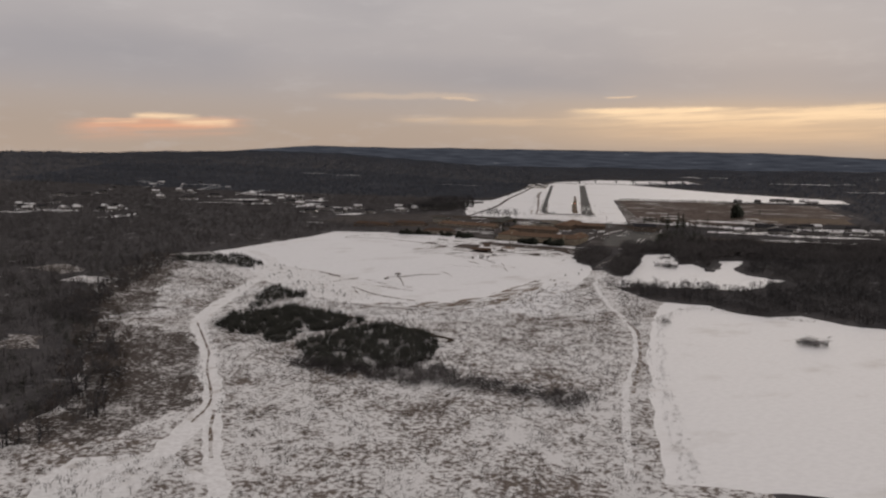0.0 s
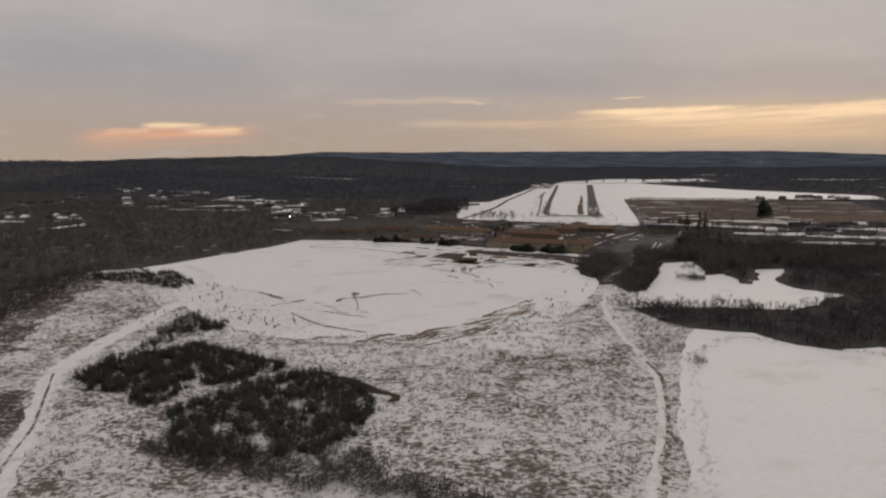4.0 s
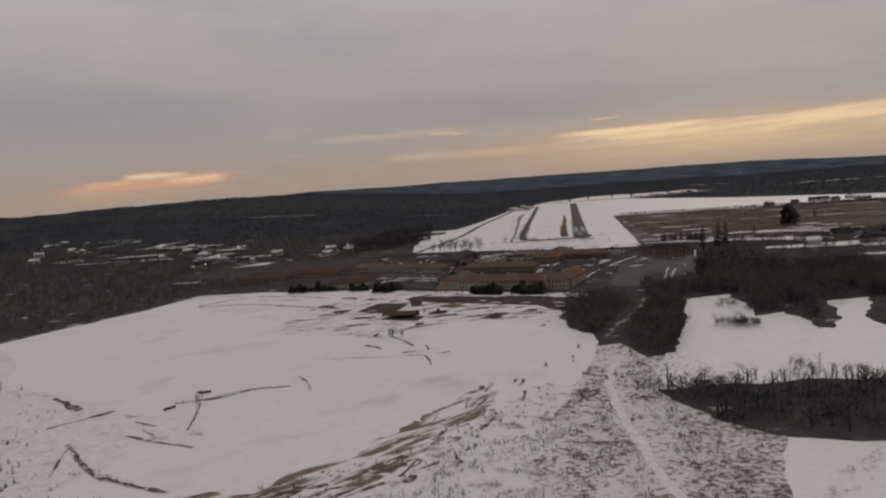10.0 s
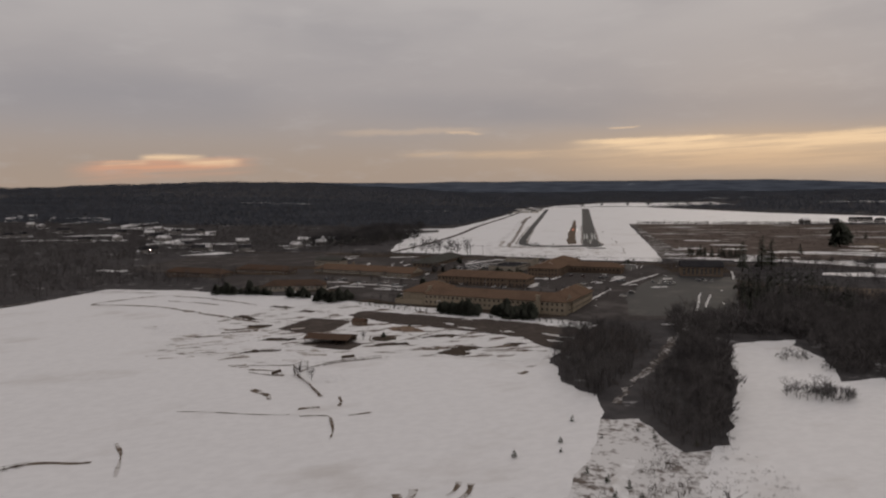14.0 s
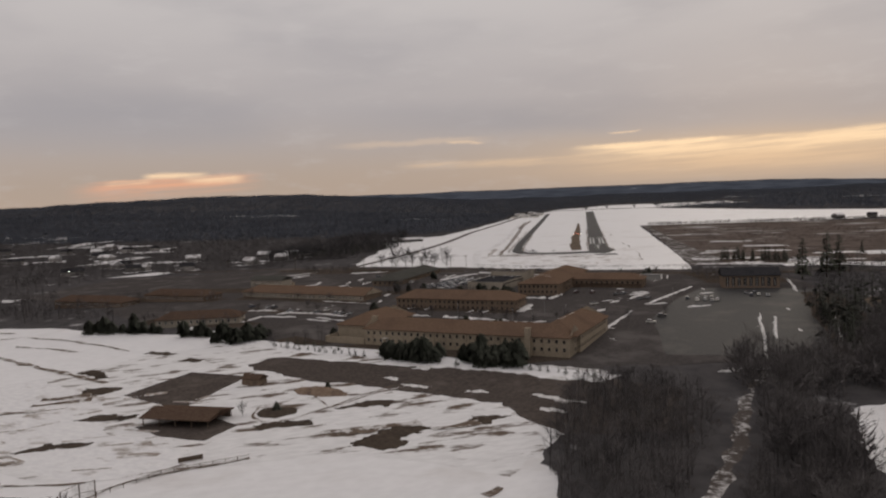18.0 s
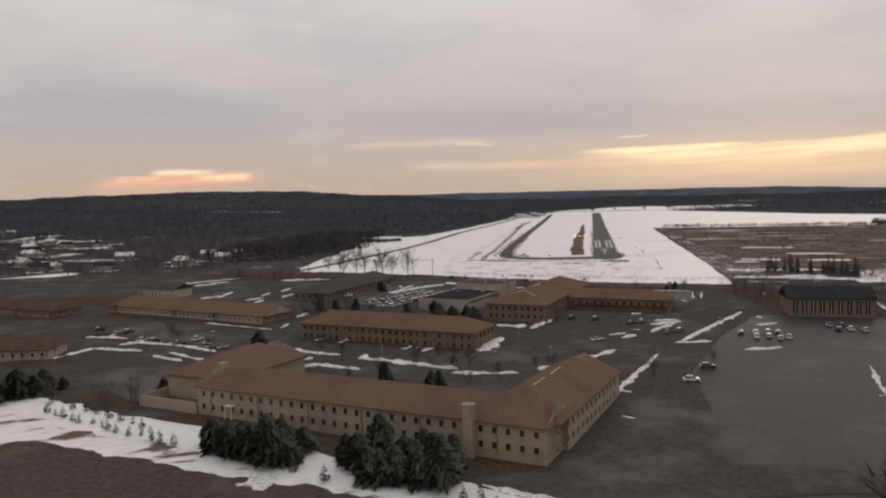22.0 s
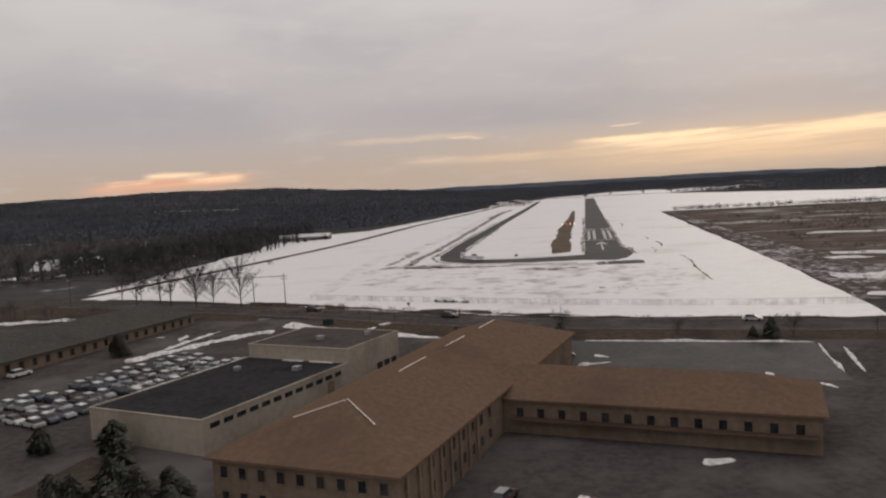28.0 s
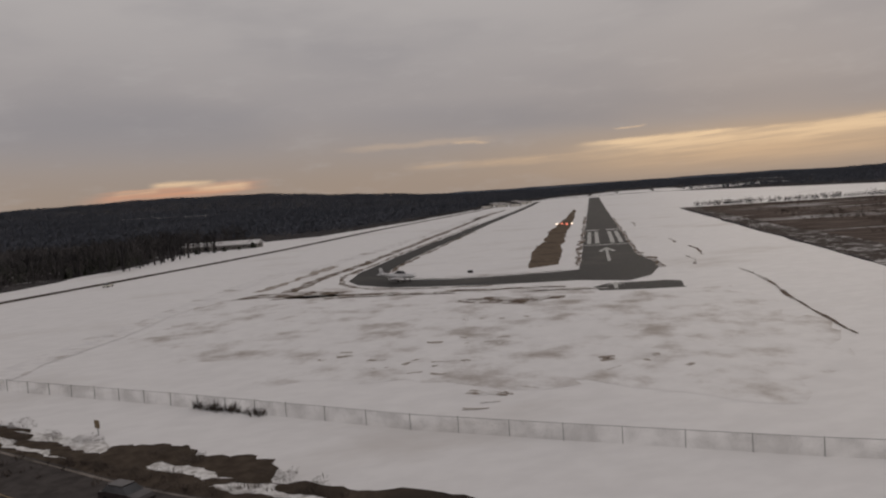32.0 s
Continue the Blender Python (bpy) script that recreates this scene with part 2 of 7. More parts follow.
SNOW, DIRTY, BROWN, DARK = (0.80, 0.79, 0.80), (0.56, 0.53, 0.51), (0.16, 0.11, 0.075), (0.055, 0.047, 0.04)
M = {}
M["forest_floor"] = surface("leaf_litter_with_thin_snow", (0.066, 0.062, 0.064), (0.10, 0.094, 0.094), 0.12, (0.3, 0.7), (0.42, 0.41, 0.41), 0.045, (0.61, 0.71))
M["snow"] = surface("wind_packed_snow", (0.765, 0.755, 0.76), (0.825, 0.815, 0.82), 0.35, (0.3, 0.7), (0.63, 0.605, 0.59), 0.025, (0.54, 0.76), rough=0.6, bump=0.15, stretch=(0.7, 1.1, 1), turn=30)
M["snow_pile"] = surface("ploughed_snow", (0.46, 0.44, 0.425), (0.80, 0.79, 0.785), 1.1, (0.34, 0.6), (0.22, 0.195, 0.175), 0.55, (0.58, 0.70), rough=0.7, bump=0.9)
M["mud_snow"] = surface("thawing_snow_over_mud", (0.70, 0.69, 0.69), (0.82, 0.81, 0.81), 0.5, (0.3, 0.7), (0.145, 0.112, 0.09), 0.14, (0.53, 0.62), bump=0.4, stretch=(0.4, 1.1, 1), turn=28)
M["mud_streak"] = surface("bare_earth_streak", (0.11, 0.085, 0.068), (0.22, 0.175, 0.14), 0.5, (0.3, 0.7), (0.6, 0.58, 0.57), 0.25, (0.48, 0.58), bump=0.5)
M["spotted_snow"] = surface("snow_with_dead_turf", (0.765, 0.755, 0.76), (0.825, 0.815, 0.82), 0.35, (0.3, 0.7), (0.40, 0.36, 0.335), 0.12, (0.46, 0.75), rough=0.6, bump=0.15, stretch=(1.0, 0.8, 1), turn=10)
M["thin_mud"] = surface("dead_grass_under_thin_snow", (0.26, 0.215, 0.18), (0.46, 0.42, 0.39), 0.6, (0.3, 0.7), (0.7, 0.685, 0.68), 0.3, (0.5, 0.6), bump=0.3)
M["streaked_snow"] = surface("snow_streaked_with_dead_grass", (0.72, 0.71, 0.71), (0.82, 0.81, 0.81), 0.6, (0.3, 0.7), (0.21, 0.165, 0.13), 0.16, (0.47, 0.6), bump=0.5, stretch=(0.25, 1.2, 1), turn=50)
M["thin_snow"] = surface("thin_snow_over_turf", (0.73, 0.72, 0.73), (0.83, 0.82, 0.82), 0.5, (0.3, 0.7), (0.27, 0.225, 0.19), 0.10, (0.53, 0.74), bump=0.3, stretch=(0.8, 1.1, 1), turn=-15)
M["stucco_mid"] = surface("faded_tan_stucco", (0.18, 0.14, 0.105), (0.225, 0.175, 0.13), 1.0, (0.3, 0.7), (0.15, 0.115, 0.09), 0.12, (0.5, 0.7), bump=0.15)
M["dumpster"] = surface("dull_green_paint", (0.014, 0.032, 0.026), (0.02, 0.045, 0.036), 2.0, (0.3, 0.7), bump=0.1, rough=0.6)
M["snow_track"] = surface("driven_snow", (0.70, 0.685, 0.68), (0.83, 0.82, 0.82), 0.4, (0.35, 0.65), (0.58, 0.55, 0.53), 0.1, (0.55, 0.7), bump=0.4)
M["asphalt"] = surface("worn_asphalt", (0.062, 0.056, 0.054), (0.092, 0.083, 0.080), 0.8, (0.3, 0.7), (0.128, 0.117, 0.112), 0.045, (0.47, 0.68), rough=0.9, bump=0.15)
M["wet_asphalt"] = surface("damp_asphalt", (0.030, 0.030, 0.032), (0.057, 0.055, 0.054), 1.2, (0.3, 0.7), (0.081, 0.076, 0.070), 0.06, (0.5, 0.75), rough=0.7, bump=0.1)
M["road_mud"] = surface("muddy_tarmac", (0.066, 0.056, 0.051), (0.108, 0.09, 0.08), 0.8, (0.3, 0.7), (0.135, 0.115, 0.102), 0.08, (0.5, 0.75), rough=0.85, bump=0.06)
M["dead_grass"] = surface("dead_winter_grass", (0.060, 0.048, 0.039), (0.096, 0.077, 0.062), 0.8, (0.3, 0.7), (0.048, 0.040, 0.034), 0.06, (0.5, 0.7), bump=0.4)
M["turf"] = surface("bare_brown_turf", (0.135, 0.107, 0.083), (0.19, 0.152, 0.12), 0.6, (0.3, 0.7), (0.095, 0.08, 0.066), 0.08, (0.5, 0.7), bump=0.4)
M["marsh"] = surface("brown_marsh_grass", (0.085, 0.069, 0.061), (0.175, 0.142, 0.124), 0.14, (0.35, 0.65), (0.5, 0.485, 0.475), 0.03, (0.57, 0.67), bump=0.5, stretch=(0.35, 1.2, 1))
M["pale_earth"] = surface("pale_orange_earth", (0.19, 0.135, 0.10), (0.28, 0.21, 0.16), 0.6, (0.3, 0.7), (0.13, 0.10, 0.08), 0.2, (0.5, 0.65), bump=0.5)
M["paint"] = surface("worn_white_marking_paint", (0.36, 0.36, 0.355), (0.52, 0.52, 0.51), 1.0, (0.35, 0.6), (0.15, 0.15, 0.15), 0.4, (0.55, 0.68), rough=0.6, bump=0.05)
M["bark"] = surface("grey_bark", (0.052, 0.044, 0.039), (0.111, 0.094, 0.082), 2.0, (0.3, 0.7), bump=0.5)
M["road_line"] = surface("worn_yellow_line_paint", (0.20, 0.155, 0.10), (0.28, 0.22, 0.15), 0.8, (0.3, 0.7), (0.12, 0.10, 0.08), 0.3, (0.5, 0.65), bump=0.05)
M["edge_line"] = surface("gritty_road_edge", (0.19, 0.165, 0.145), (0.28, 0.25, 0.225), 0.8, (0.3, 0.7), (0.10, 0.09, 0.08), 0.2, (0.5, 0.65), bump=0.1)
M["roof"] = surface("brown_roof_tiles", (0.138, 0.092, 0.066), (0.176, 0.119, 0.085), 1.2, (0.3, 0.7), (0.118, 0.080, 0.060), 0.06, (0.5, 0.75), bump=0.1)
M["roof_dull"] = surface("dull_brown_shingles", (0.086, 0.057, 0.043), (0.121, 0.084, 0.063), 1.2, (0.3, 0.7), (0.069, 0.049, 0.039), 0.06, (0.5, 0.75), bump=0.25)
M["roof_green"] = surface("grey_green_shingles", (0.068, 0.067, 0.060), (0.096, 0.094, 0.085), 1.2, (0.3, 0.7), (0.058, 0.056, 0.052), 0.06, (0.5, 0.75), bump=0.25)
M["roof_dark"] = surface("dark_membrane_roof", (0.034, 0.033, 0.036), (0.05, 0.049, 0.052), 0.8, (0.3, 0.7), (0.026, 0.025, 0.028), 0.08, (0.5, 0.7), rough=0.8, bump=0.05)
M["roof_grey"] = surface("weathered_grey_membrane", (0.075, 0.066, 0.062), (0.10, 0.089, 0.084), 0.8, (0.3, 0.7), (0.06, 0.053, 0.05), 0.1, (0.5, 0.7), rough=0.8, bump=0.05)
M["roof_snow"] = surface("snow_covered_shingles", (0.6, 0.59, 0.59), (0.78, 0.77, 0.77), 0.5, (0.3, 0.7), (0.13, 0.11, 0.1), 0.15, (0.55, 0.66), bump=0.3)
M["stucco"] = surface("tan_stucco", (0.29, 0.245, 0.185), (0.35, 0.295, 0.225), 1.0, (0.3, 0.7), (0.235, 0.195, 0.15), 0.12, (0.5, 0.7), bump=0.15)
M["stucco_dark"] = surface("weathered_tan_stucco", (0.16, 0.122, 0.092), (0.21, 0.16, 0.122), 1.0, (0.3, 0.7), (0.125, 0.097, 0.077), 0.12, (0.5, 0.7), bump=0.15)
M["pale_wall"] = surface("pale_painted_wall", (0.32, 0.285, 0.235), (0.38, 0.34, 0.28), 1.0, (0.3, 0.7), (0.26, 0.23, 0.19), 0.1, (0.5, 0.7), bump=0.15)
M["siding"] = surface("house_siding", (0.2, 0.19, 0.18), (0.3, 0.285, 0.27), 0.02, (0.35, 0.65), bump=0.1, vary=0.5)
M["trim"] = surface("pale_trim_paint", (0.6, 0.57, 0.52), (0.68, 0.65, 0.6), 2.0, bump=0.05, rough=0.6)
M["flashing"] = surface("bright_ridge_flashing", (0.6, 0.56, 0.5), (0.72, 0.68, 0.62), 2.0, bump=0.05, rough=0.5)
M["steel"] = surface("galvanised_steel", (0.3, 0.3, 0.3), (0.42, 0.42, 0.42), 3.0, bump=0.05, rough=0.45, metal=0.7)
M["pole_wood"] = surface("weathered_pole_wood", (0.085, 0.065, 0.05), (0.14, 0.11, 0.085), 3.0, bump=0.3)
M["aircraft_paint"] = surface("white_aircraft_paint", (0.62, 0.62, 0.63), (0.72, 0.72, 0.73), 1.5, (0.3, 0.7), (0.5, 0.5, 0.52), 0.6, (0.5, 0.7), rough=0.3, bump=0.02)
M["dark_paint"] = surface("dark_car_paint", (0.035, 0.028, 0.028), (0.05, 0.04, 0.04), 2.0, (0.3, 0.7), (0.08, 0.07, 0.066), 0.9, (0.55, 0.75), rough=0.3, bump=0.02)
M["rubber"] = surface("black_rubber", (0.02, 0.02, 0.02), (0.035, 0.035, 0.035), 4.0, bump=0.1)


def glass_material():
    m, nt = start("dark_window_glass")
    at = place_of(nt)
    colour = blend(nt, ramp(nt, noise_of(nt, at, 0.4, 3), 0.35, 0.65), (0.012, 0.013, 0.016), (0.04, 0.042, 0.047))
    finish(m, nt, colour, 0.12)
    return m


def car_paint():
    m, nt = start("car_paint")
    rnd = nt.nodes.new("ShaderNodeObjectInfo").outputs["Random"]
    cr = nt.nodes.new("ShaderNodeValToRGB")
    cr.color_ramp.interpolation = "CONSTANT"
    for i, c in enumerate(((0.33, 0.33, 0.34), (0.03, 0.03, 0.035), (0.42, 0.42, 0.42), (0.035, 0.045, 0.07), (0.13, 0.135, 0.145), (0.075, 0.03, 0.03), (0.32, 0.33, 0.34), (0.62, 0.6, 0.56))):
        e = cr.color_ramp.elements[0] if i == 0 else cr.color_ramp.elements.new(i / 8)
        e.position, e.color = i / 8, (*c, 1)
    nt.links.new(rnd, cr.inputs[0])
    grime = ramp(nt, noise_of(nt, place_of(nt), 1.5, 4), 0.45, 0.8)
    finish(m, nt, blend(nt, calc(nt, "MULTIPLY", grime, 0.35), cr.outputs[0], (0.3, 0.29, 0.28)), 0.3)
    return m


def lamp_material(name, colour, strength):
    m, nt = start(name)
    b = nt.nodes["Principled BSDF"]
    b.inputs["Emission Color"].default_value, b.inputs["Emission Strength"].default_value = (*colour, 1), strength
    return m


def mesh_fence_material():
    m, nt = start("chain_link")
    finish(m, nt, (0.16, 0.145, 0.13), 0.5, metal=0.3)
    holes = nt.nodes.new("ShaderNodeBsdfTransparent")
    mix = nt.nodes.new("ShaderNodeMixShader")
    at = place_of(nt)
    nt.links.new(calc(nt, "MULTIPLY", ramp(nt, noise_of(nt, at, 0.35, 4), 0.3, 0.75), 0.36), mix.inputs[0])
    nt.links.new(holes.outputs[0], mix.inputs[1])
    nt.links.new(nt.nodes["Principled BSDF"].outputs[0], mix.inputs[2])
    nt.links.new(mix.outputs[0], nt.nodes["Material Output"].inputs[0])
    return m




def canopy(name, a, b, fine, broad):
    """Fine bare branches, whose many sides average out to a soft, upward-lit surface."""
    m, nt = start(name)
    spot = place_of(nt)
    near, far = noise_of(nt, spot, fine, 5, 0.6), noise_of(nt, spot, broad, 4, 0.55)
    colour = blend(nt, ramp(nt, calc(nt, "ADD", calc(nt, "MULTIPLY", near, 0.6), calc(nt, "MULTIPLY", far, 0.4)), 0.36, 0.64), a, b)
    finish(m, nt, colour, 0.9)
    up = nt.nodes.new("ShaderNodeCombineXYZ")
    up.inputs[2].default_value = 1.0
    soft = nt.nodes.new("ShaderNodeMix")
    soft.data_type = "VECTOR"
    soft.inputs[0].default_value = 0.3
    nt.links.new(up.outputs[0], soft.inputs[4])
    nt.links.new(nt.nodes.new("ShaderNodeNewGeometry").outputs["Normal"], soft.inputs[5])
    nt.links.new(soft.outputs[1], nt.nodes["Principled BSDF"].inputs["Normal"])
    return m


def brush_ground(name, dark, light, cover, rough=0.9):
    """Snow broken by brush: crisp tufts, in drifts at two larger scales."""
    m, nt = start(name)
    spot = place_of(nt)
    fine, mid, wide = noise_of(nt, spot, 0.42, 4, 0.62), noise_of(nt, spot, 0.11, 4, 0.6), noise_of(nt, spot, 0.02, 4, 0.55)
    mix = calc(nt, "ADD", calc(nt, "MULTIPLY", fine, 0.54), calc(nt, "ADD", calc(nt, "MULTIPLY", mid, 0.27), calc(nt, "MULTIPLY", wide, 0.31)))
    colour = blend(nt, ramp(nt, mix, cover - 0.065, cover + 0.06), dark, light)
    return finish(m, nt, colour, rough, fine, 0.8 if rough > 0.8 else 0.2, 0.15)


M["twigs"] = canopy("bare_twigs", (0.050, 0.048, 0.051), (0.130, 0.121, 0.120), 0.25, 0.016)
M["dark_twigs"] = canopy("dark_wet_twigs", (0.070, 0.064, 0.065), (0.160, 0.146, 0.143), 0.2, 0.02)
M["needles"] = canopy("dark_pine_needles", (0.046, 0.047, 0.042), (0.098, 0.097, 0.084), 0.8, 0.06)
M["evergreen"] = canopy("grey_green_needles", (0.070, 0.075, 0.060), (0.125, 0.130, 0.105), 0.9, 0.1)
# pale blue cast of the far forests: distance haze put into the twig colour
M["hazy_twigs"] = canopy("haze_tinted_bare_woods", (0.080, 0.087, 0.105), (0.133, 0.141, 0.165), 0.08, 0.006)
M["brush_twigs"] = canopy("brush_stems", (0.065, 0.054, 0.049), (0.142, 0.117, 0.101), 0.4, 0.03)
M["brush"] = brush_ground("snow_between_brush", (0.160, 0.134, 0.118), (0.71, 0.695, 0.69), 0.537)
M["brush_thin"] = brush_ground("snow_with_scattered_weeds", (0.17, 0.138, 0.117), (0.72, 0.71, 0.71), 0.525)
M["brush_dark"] = brush_ground("brown_brush_with_snow", (0.10, 0.086, 0.078), (0.56, 0.54, 0.53), 0.60)
M["glass"], M["car"], M["chain_link"] = glass_material(), car_paint(), mesh_fence_material()
M["lamp_red"], M["lamp_white"] = lamp_material("red_signal_glass", (1.0, 0.16, 0.07), 4), lamp_material("white_signal_glass", (1.0, 0.75, 0.55), 6)
M["house_lamp"] = lamp_material("warm_lamp_glass", (1.0, 0.85, 0.65), 40)


# ---- builders ----
def mesh_of(name, verts, faces, material, smooth=False):
    me = bpy.data.meshes.new(name)
    me.from_pydata([tuple(v) for v in verts], [], [tuple(f) for f in faces])
    me.materials.append(M[material])
    if smooth:
        me.polygons.foreach_set("use_smooth", [True] * len(me.polygons))
    me.update()
    return me


def tri_mesh(name, verts, tris, material):
    """A mesh from large arrays of vertices and triangles."""
    verts, tris = np.asarray(verts, np.float32), np.asarray(tris, np.int32)
    me = bpy.data.meshes.new(name)
    me.vertices.add(len(verts))
    me.vertices.foreach_set("co", verts.ravel())
    me.loops.add(tris.size)
    me.loops.foreach_set("vertex_index", tris.ravel())
    me.polygons.add(len(tris))
    me.polygons.foreach_set("loop_start", np.arange(0, tris.size, 3, dtype=np.int32))
    me.materials.append(M[material])
    me.update(calc_edges=True)
    return me


def child(name, data, parent, label="", m=None):
    ob = new(name, data)
    ob.parent = parent
    if m is not None:
        ob.matrix_basis = m
    if label:
        ob["label"] = label
    return ob


def thing(name, label, category, m, group="", kind=""):
    ob = new(name)
    ob.empty_display_size = 0.5
    ob.matrix_basis = m
    return tagged(ob, label, category, group, kind)


def inside(poly, x, y):
    x, y = np.asarray(x, float), np.asarray(y, float)
    res = np.zeros(x.shape, bool)
    n = len(poly)
    for i in range(n):
        (x0, y0), (x1, y1) = poly[i], poly[(i + 1) % n]
        if y0 == y1:
            continue
        hit = ((y0 > y) != (y1 > y)) & (x < (x1 - x0) * (y - y0) / (y1 - y0) + x0)
        res ^= hit
    return res


def ragged(poly, step, amount, seed):
    """The outline in short steps, pushed in and out by noise, as thawing snow leaves it."""
    out = []
    n = len(poly)
    for i in range(n):
        a, b = Vector(poly[i]), Vector(poly[(i + 1) % n])
        k = max(1, int((b - a).length / step))
        for j in range(k):
            p = a.lerp(b, j / k)
            q = Vector((p.x / (step * 6) + seed * 7.3, p.y / (step * 6), seed))
            q2 = Vector((p.x / (step * 1.7) + seed * 3.1, p.y / (step * 1.7), seed + 5))
            w = noise.noise_vector(q) * amount + noise.noise_vector(q2) * amount * 0.6
            out.append((p.x + w.x, p.y + w.y))
    return out


def sheet(name, poly, material, level, label="", kind="structure", step=6.0, amount=1.0, seed=0.0, grid=11.0, category="", parent=None):
    """A thin layer that lies on the land inside an outline."""
    edge = ragged(poly, step, amount, seed) if amount else [tuple(p) for p in poly]
    pts = [Vector(p) for p in edge]
    n = len(pts)
    xs, ys = [p[0] for p in edge], [p[1] for p in edge]
    gx, gy = np.meshgrid(np.arange(min(xs), max(xs), grid) + grid / 2, np.arange(min(ys), max(ys), grid) + grid / 2)
    keep = inside(edge, gx, gy)
    pts += [Vector((a, b)) for a, b in zip(gx[keep], gy[keep])]
    v, _, f, *_ = delaunay_2d_cdt(pts, [], [list(range(n))], 1, 1e-3)
    xy = np.array([(p.x, p.y) for p in v])
    z = ground(xy[:, 0], xy[:, 1]) + 0.09 + 0.02 * level
    tris = [t if (v[t[1]] - v[t[0]]).cross(v[t[2]] - v[t[0]]) > 0 else tuple(reversed(t)) for t in (tuple(t) for t in f)]
    me = tri_mesh(name, np.c_[xy, z], tris, material)
    if parent is not None:
        return child(name, me, parent, label)
    return tagged(new(name, me), label, category, kind=kind)


def curve_points(pts, per=6):
    """Smooth line through the points."""
    p = [Vector(q) for q in pts]
    p = [p[0] * 2 - p[1]] + p + [p[-1] * 2 - p[-2]]
    out = []
    for i in range(1, len(p) - 2):
        for k in range(per):
            t = k / per
            a, b, c, d = p[i - 1], p[i], p[i + 1], p[i + 2]
            out.append(0.5 * (2 * b + (c - a) * t + (2 * a - 5 * b + 4 * c - d) * t * t + (3 * b - a - 3 * c + d) * t ** 3))
    return out + [p[-2]]


def strip(name, pts, width, material, level, label="", rough_edge=0.3, seed=0.0, kind="structure", category="", per=8, parent=None):
    """A road or path: a band of that width along a smooth line."""
    line = curve_points(pts, per)
    left, right = [], []
    for i, p in enumerate(line):
        d = line[min(i + 1, len(line) - 1)] - line[max(i - 1, 0)]
        s = Vector((-d.y, d.x)).normalized() * width / 2
        w = rough_edge * width
        n1 = noise.noise(Vector((p.x * 0.11, p.y * 0.11, seed))) * w
        n2 = noise.noise(Vector((p.x * 0.11, p.y * 0.11, seed + 9))) * w
        left.append(p + s + s.normalized() * n1)
        right.append(p - s + s.normalized() * n2)
    v = left + right
    n = len(line)
    xy = np.array([(q.x, q.y) for q in v])
    z = ground(xy[:, 0], xy[:, 1]) + 0.09 + 0.02 * level
    f = []
    for i in range(n - 1):
        f += [(i, n + i, n + i + 1), (i, n + i + 1, i + 1)]
    me = tri_mesh(name, np.c_[xy, z], f, material)
    if parent is not None:
        return child(name, me, parent, label)
    return tagged(new(name, me), label, category, kind=kind)


def box_vf(x0, y0, z0, x1, y1, z1):
    v = [(x0, y0, z0), (x1, y0, z0), (x1, y1, z0), (x0, y1, z0), (x0, y0, z1), (x1, y0, z1), (x1, y1, z1), (x0, y1, z1)]
    f = [(3, 2, 1, 0), (4, 5, 6, 7), (0, 1, 5, 4), (1, 2, 6, 5), (2, 3, 7, 6), (3, 0, 4, 7)]
    return v, f


def join_vf(parts):
    V, F = [], []
    for v, f in parts:
        k = len(V)
        V += list(v)
        F += [tuple(i + k for i in q) for q in f]
    return V, F


def boxes(name, material, *dims):
    return mesh_of(name, *join_vf([box_vf(*d) for d in dims]), material)


def gz(x, y):
    return float(ground(x, y))


# ---- the land ----
def make_ground():
    rad = [0.0]
    while rad[-1] < 4240:
        rad.append(rad[-1] + (11 if rad[-1] < 480 else 20 if rad[-1] < 1000 else 20 + (rad[-1] - 1000) * 0.02))
    rad[-1] = 4245
    n = 360
    ang = np.linspace(0, 2 * np.pi, n, endpoint=False)
    rr, aa = np.meshgrid(rad[1:], ang, indexing="ij")
    x, y = rr * np.sin(aa), 700 + rr * np.cos(aa)
    v = np.r_[[[0, 700, gz(0, 700)]], np.c_[x.ravel(), y.ravel(), ground(x, y).ravel()]]
    k = len(rad) - 1
    i, j = np.meshgrid(np.arange(k - 1), np.arange(n), indexing="ij")
    a, b = 1 + i * n + j, 1 + i * n + (j + 1) % n
    c, d = a + n, b + n
    t = np.concatenate([np.stack([a, b, d], -1).reshape(-1, 3), np.stack([a, d, c], -1).reshape(-1, 3)])
    jj = np.arange(n)
    fan = np.stack([np.zeros(n, int), 1 + (jj + 1) % n, 1 + jj], -1)
    me = tri_mesh("ground", v, np.r_[t, fan], "forest_floor")
    me.polygons.foreach_set("use_smooth", [True] * len(me.polygons))
    return tagged(new("ground", me), "wooded winter land with leaf litter and thin snow", "ground", kind="structure")


make_ground()
FIELD = [(-424, 832), (-403, 872), (-382, 945), (-358, 1017), (-348, 1070), (-292, 1058), (-250, 1045), (-148, 1017), (-60, 985), (-5, 958), (4, 900), (14, 815), (4, 745), (-13, 700), (-40, 668), (-70, 632), (-103, 612), (-154, 602), (-222, 615), (-262, 650), (-300, 700), (-370, 775)]
MEADOW = [(-250, 120), (70, 120), (75, 300), (70, 420), (75, 560), (80, 640), (55, 760), (30, 812), (-10, 815), (-24, 760), (-48, 700), (-110, 650), (-180, 640), (-290, 720), (-370, 775), (-425, 835), (-462, 800), (-455, 690), (-410, 610), (-340, 500), (-300, 425), (-246, 340), (-240, 276), (-300, 200)]
sheet("meadow", MEADOW, "brush", 0, "snowy meadow thick with brown brush", step=6, amount=8, seed=1, category="meadow")
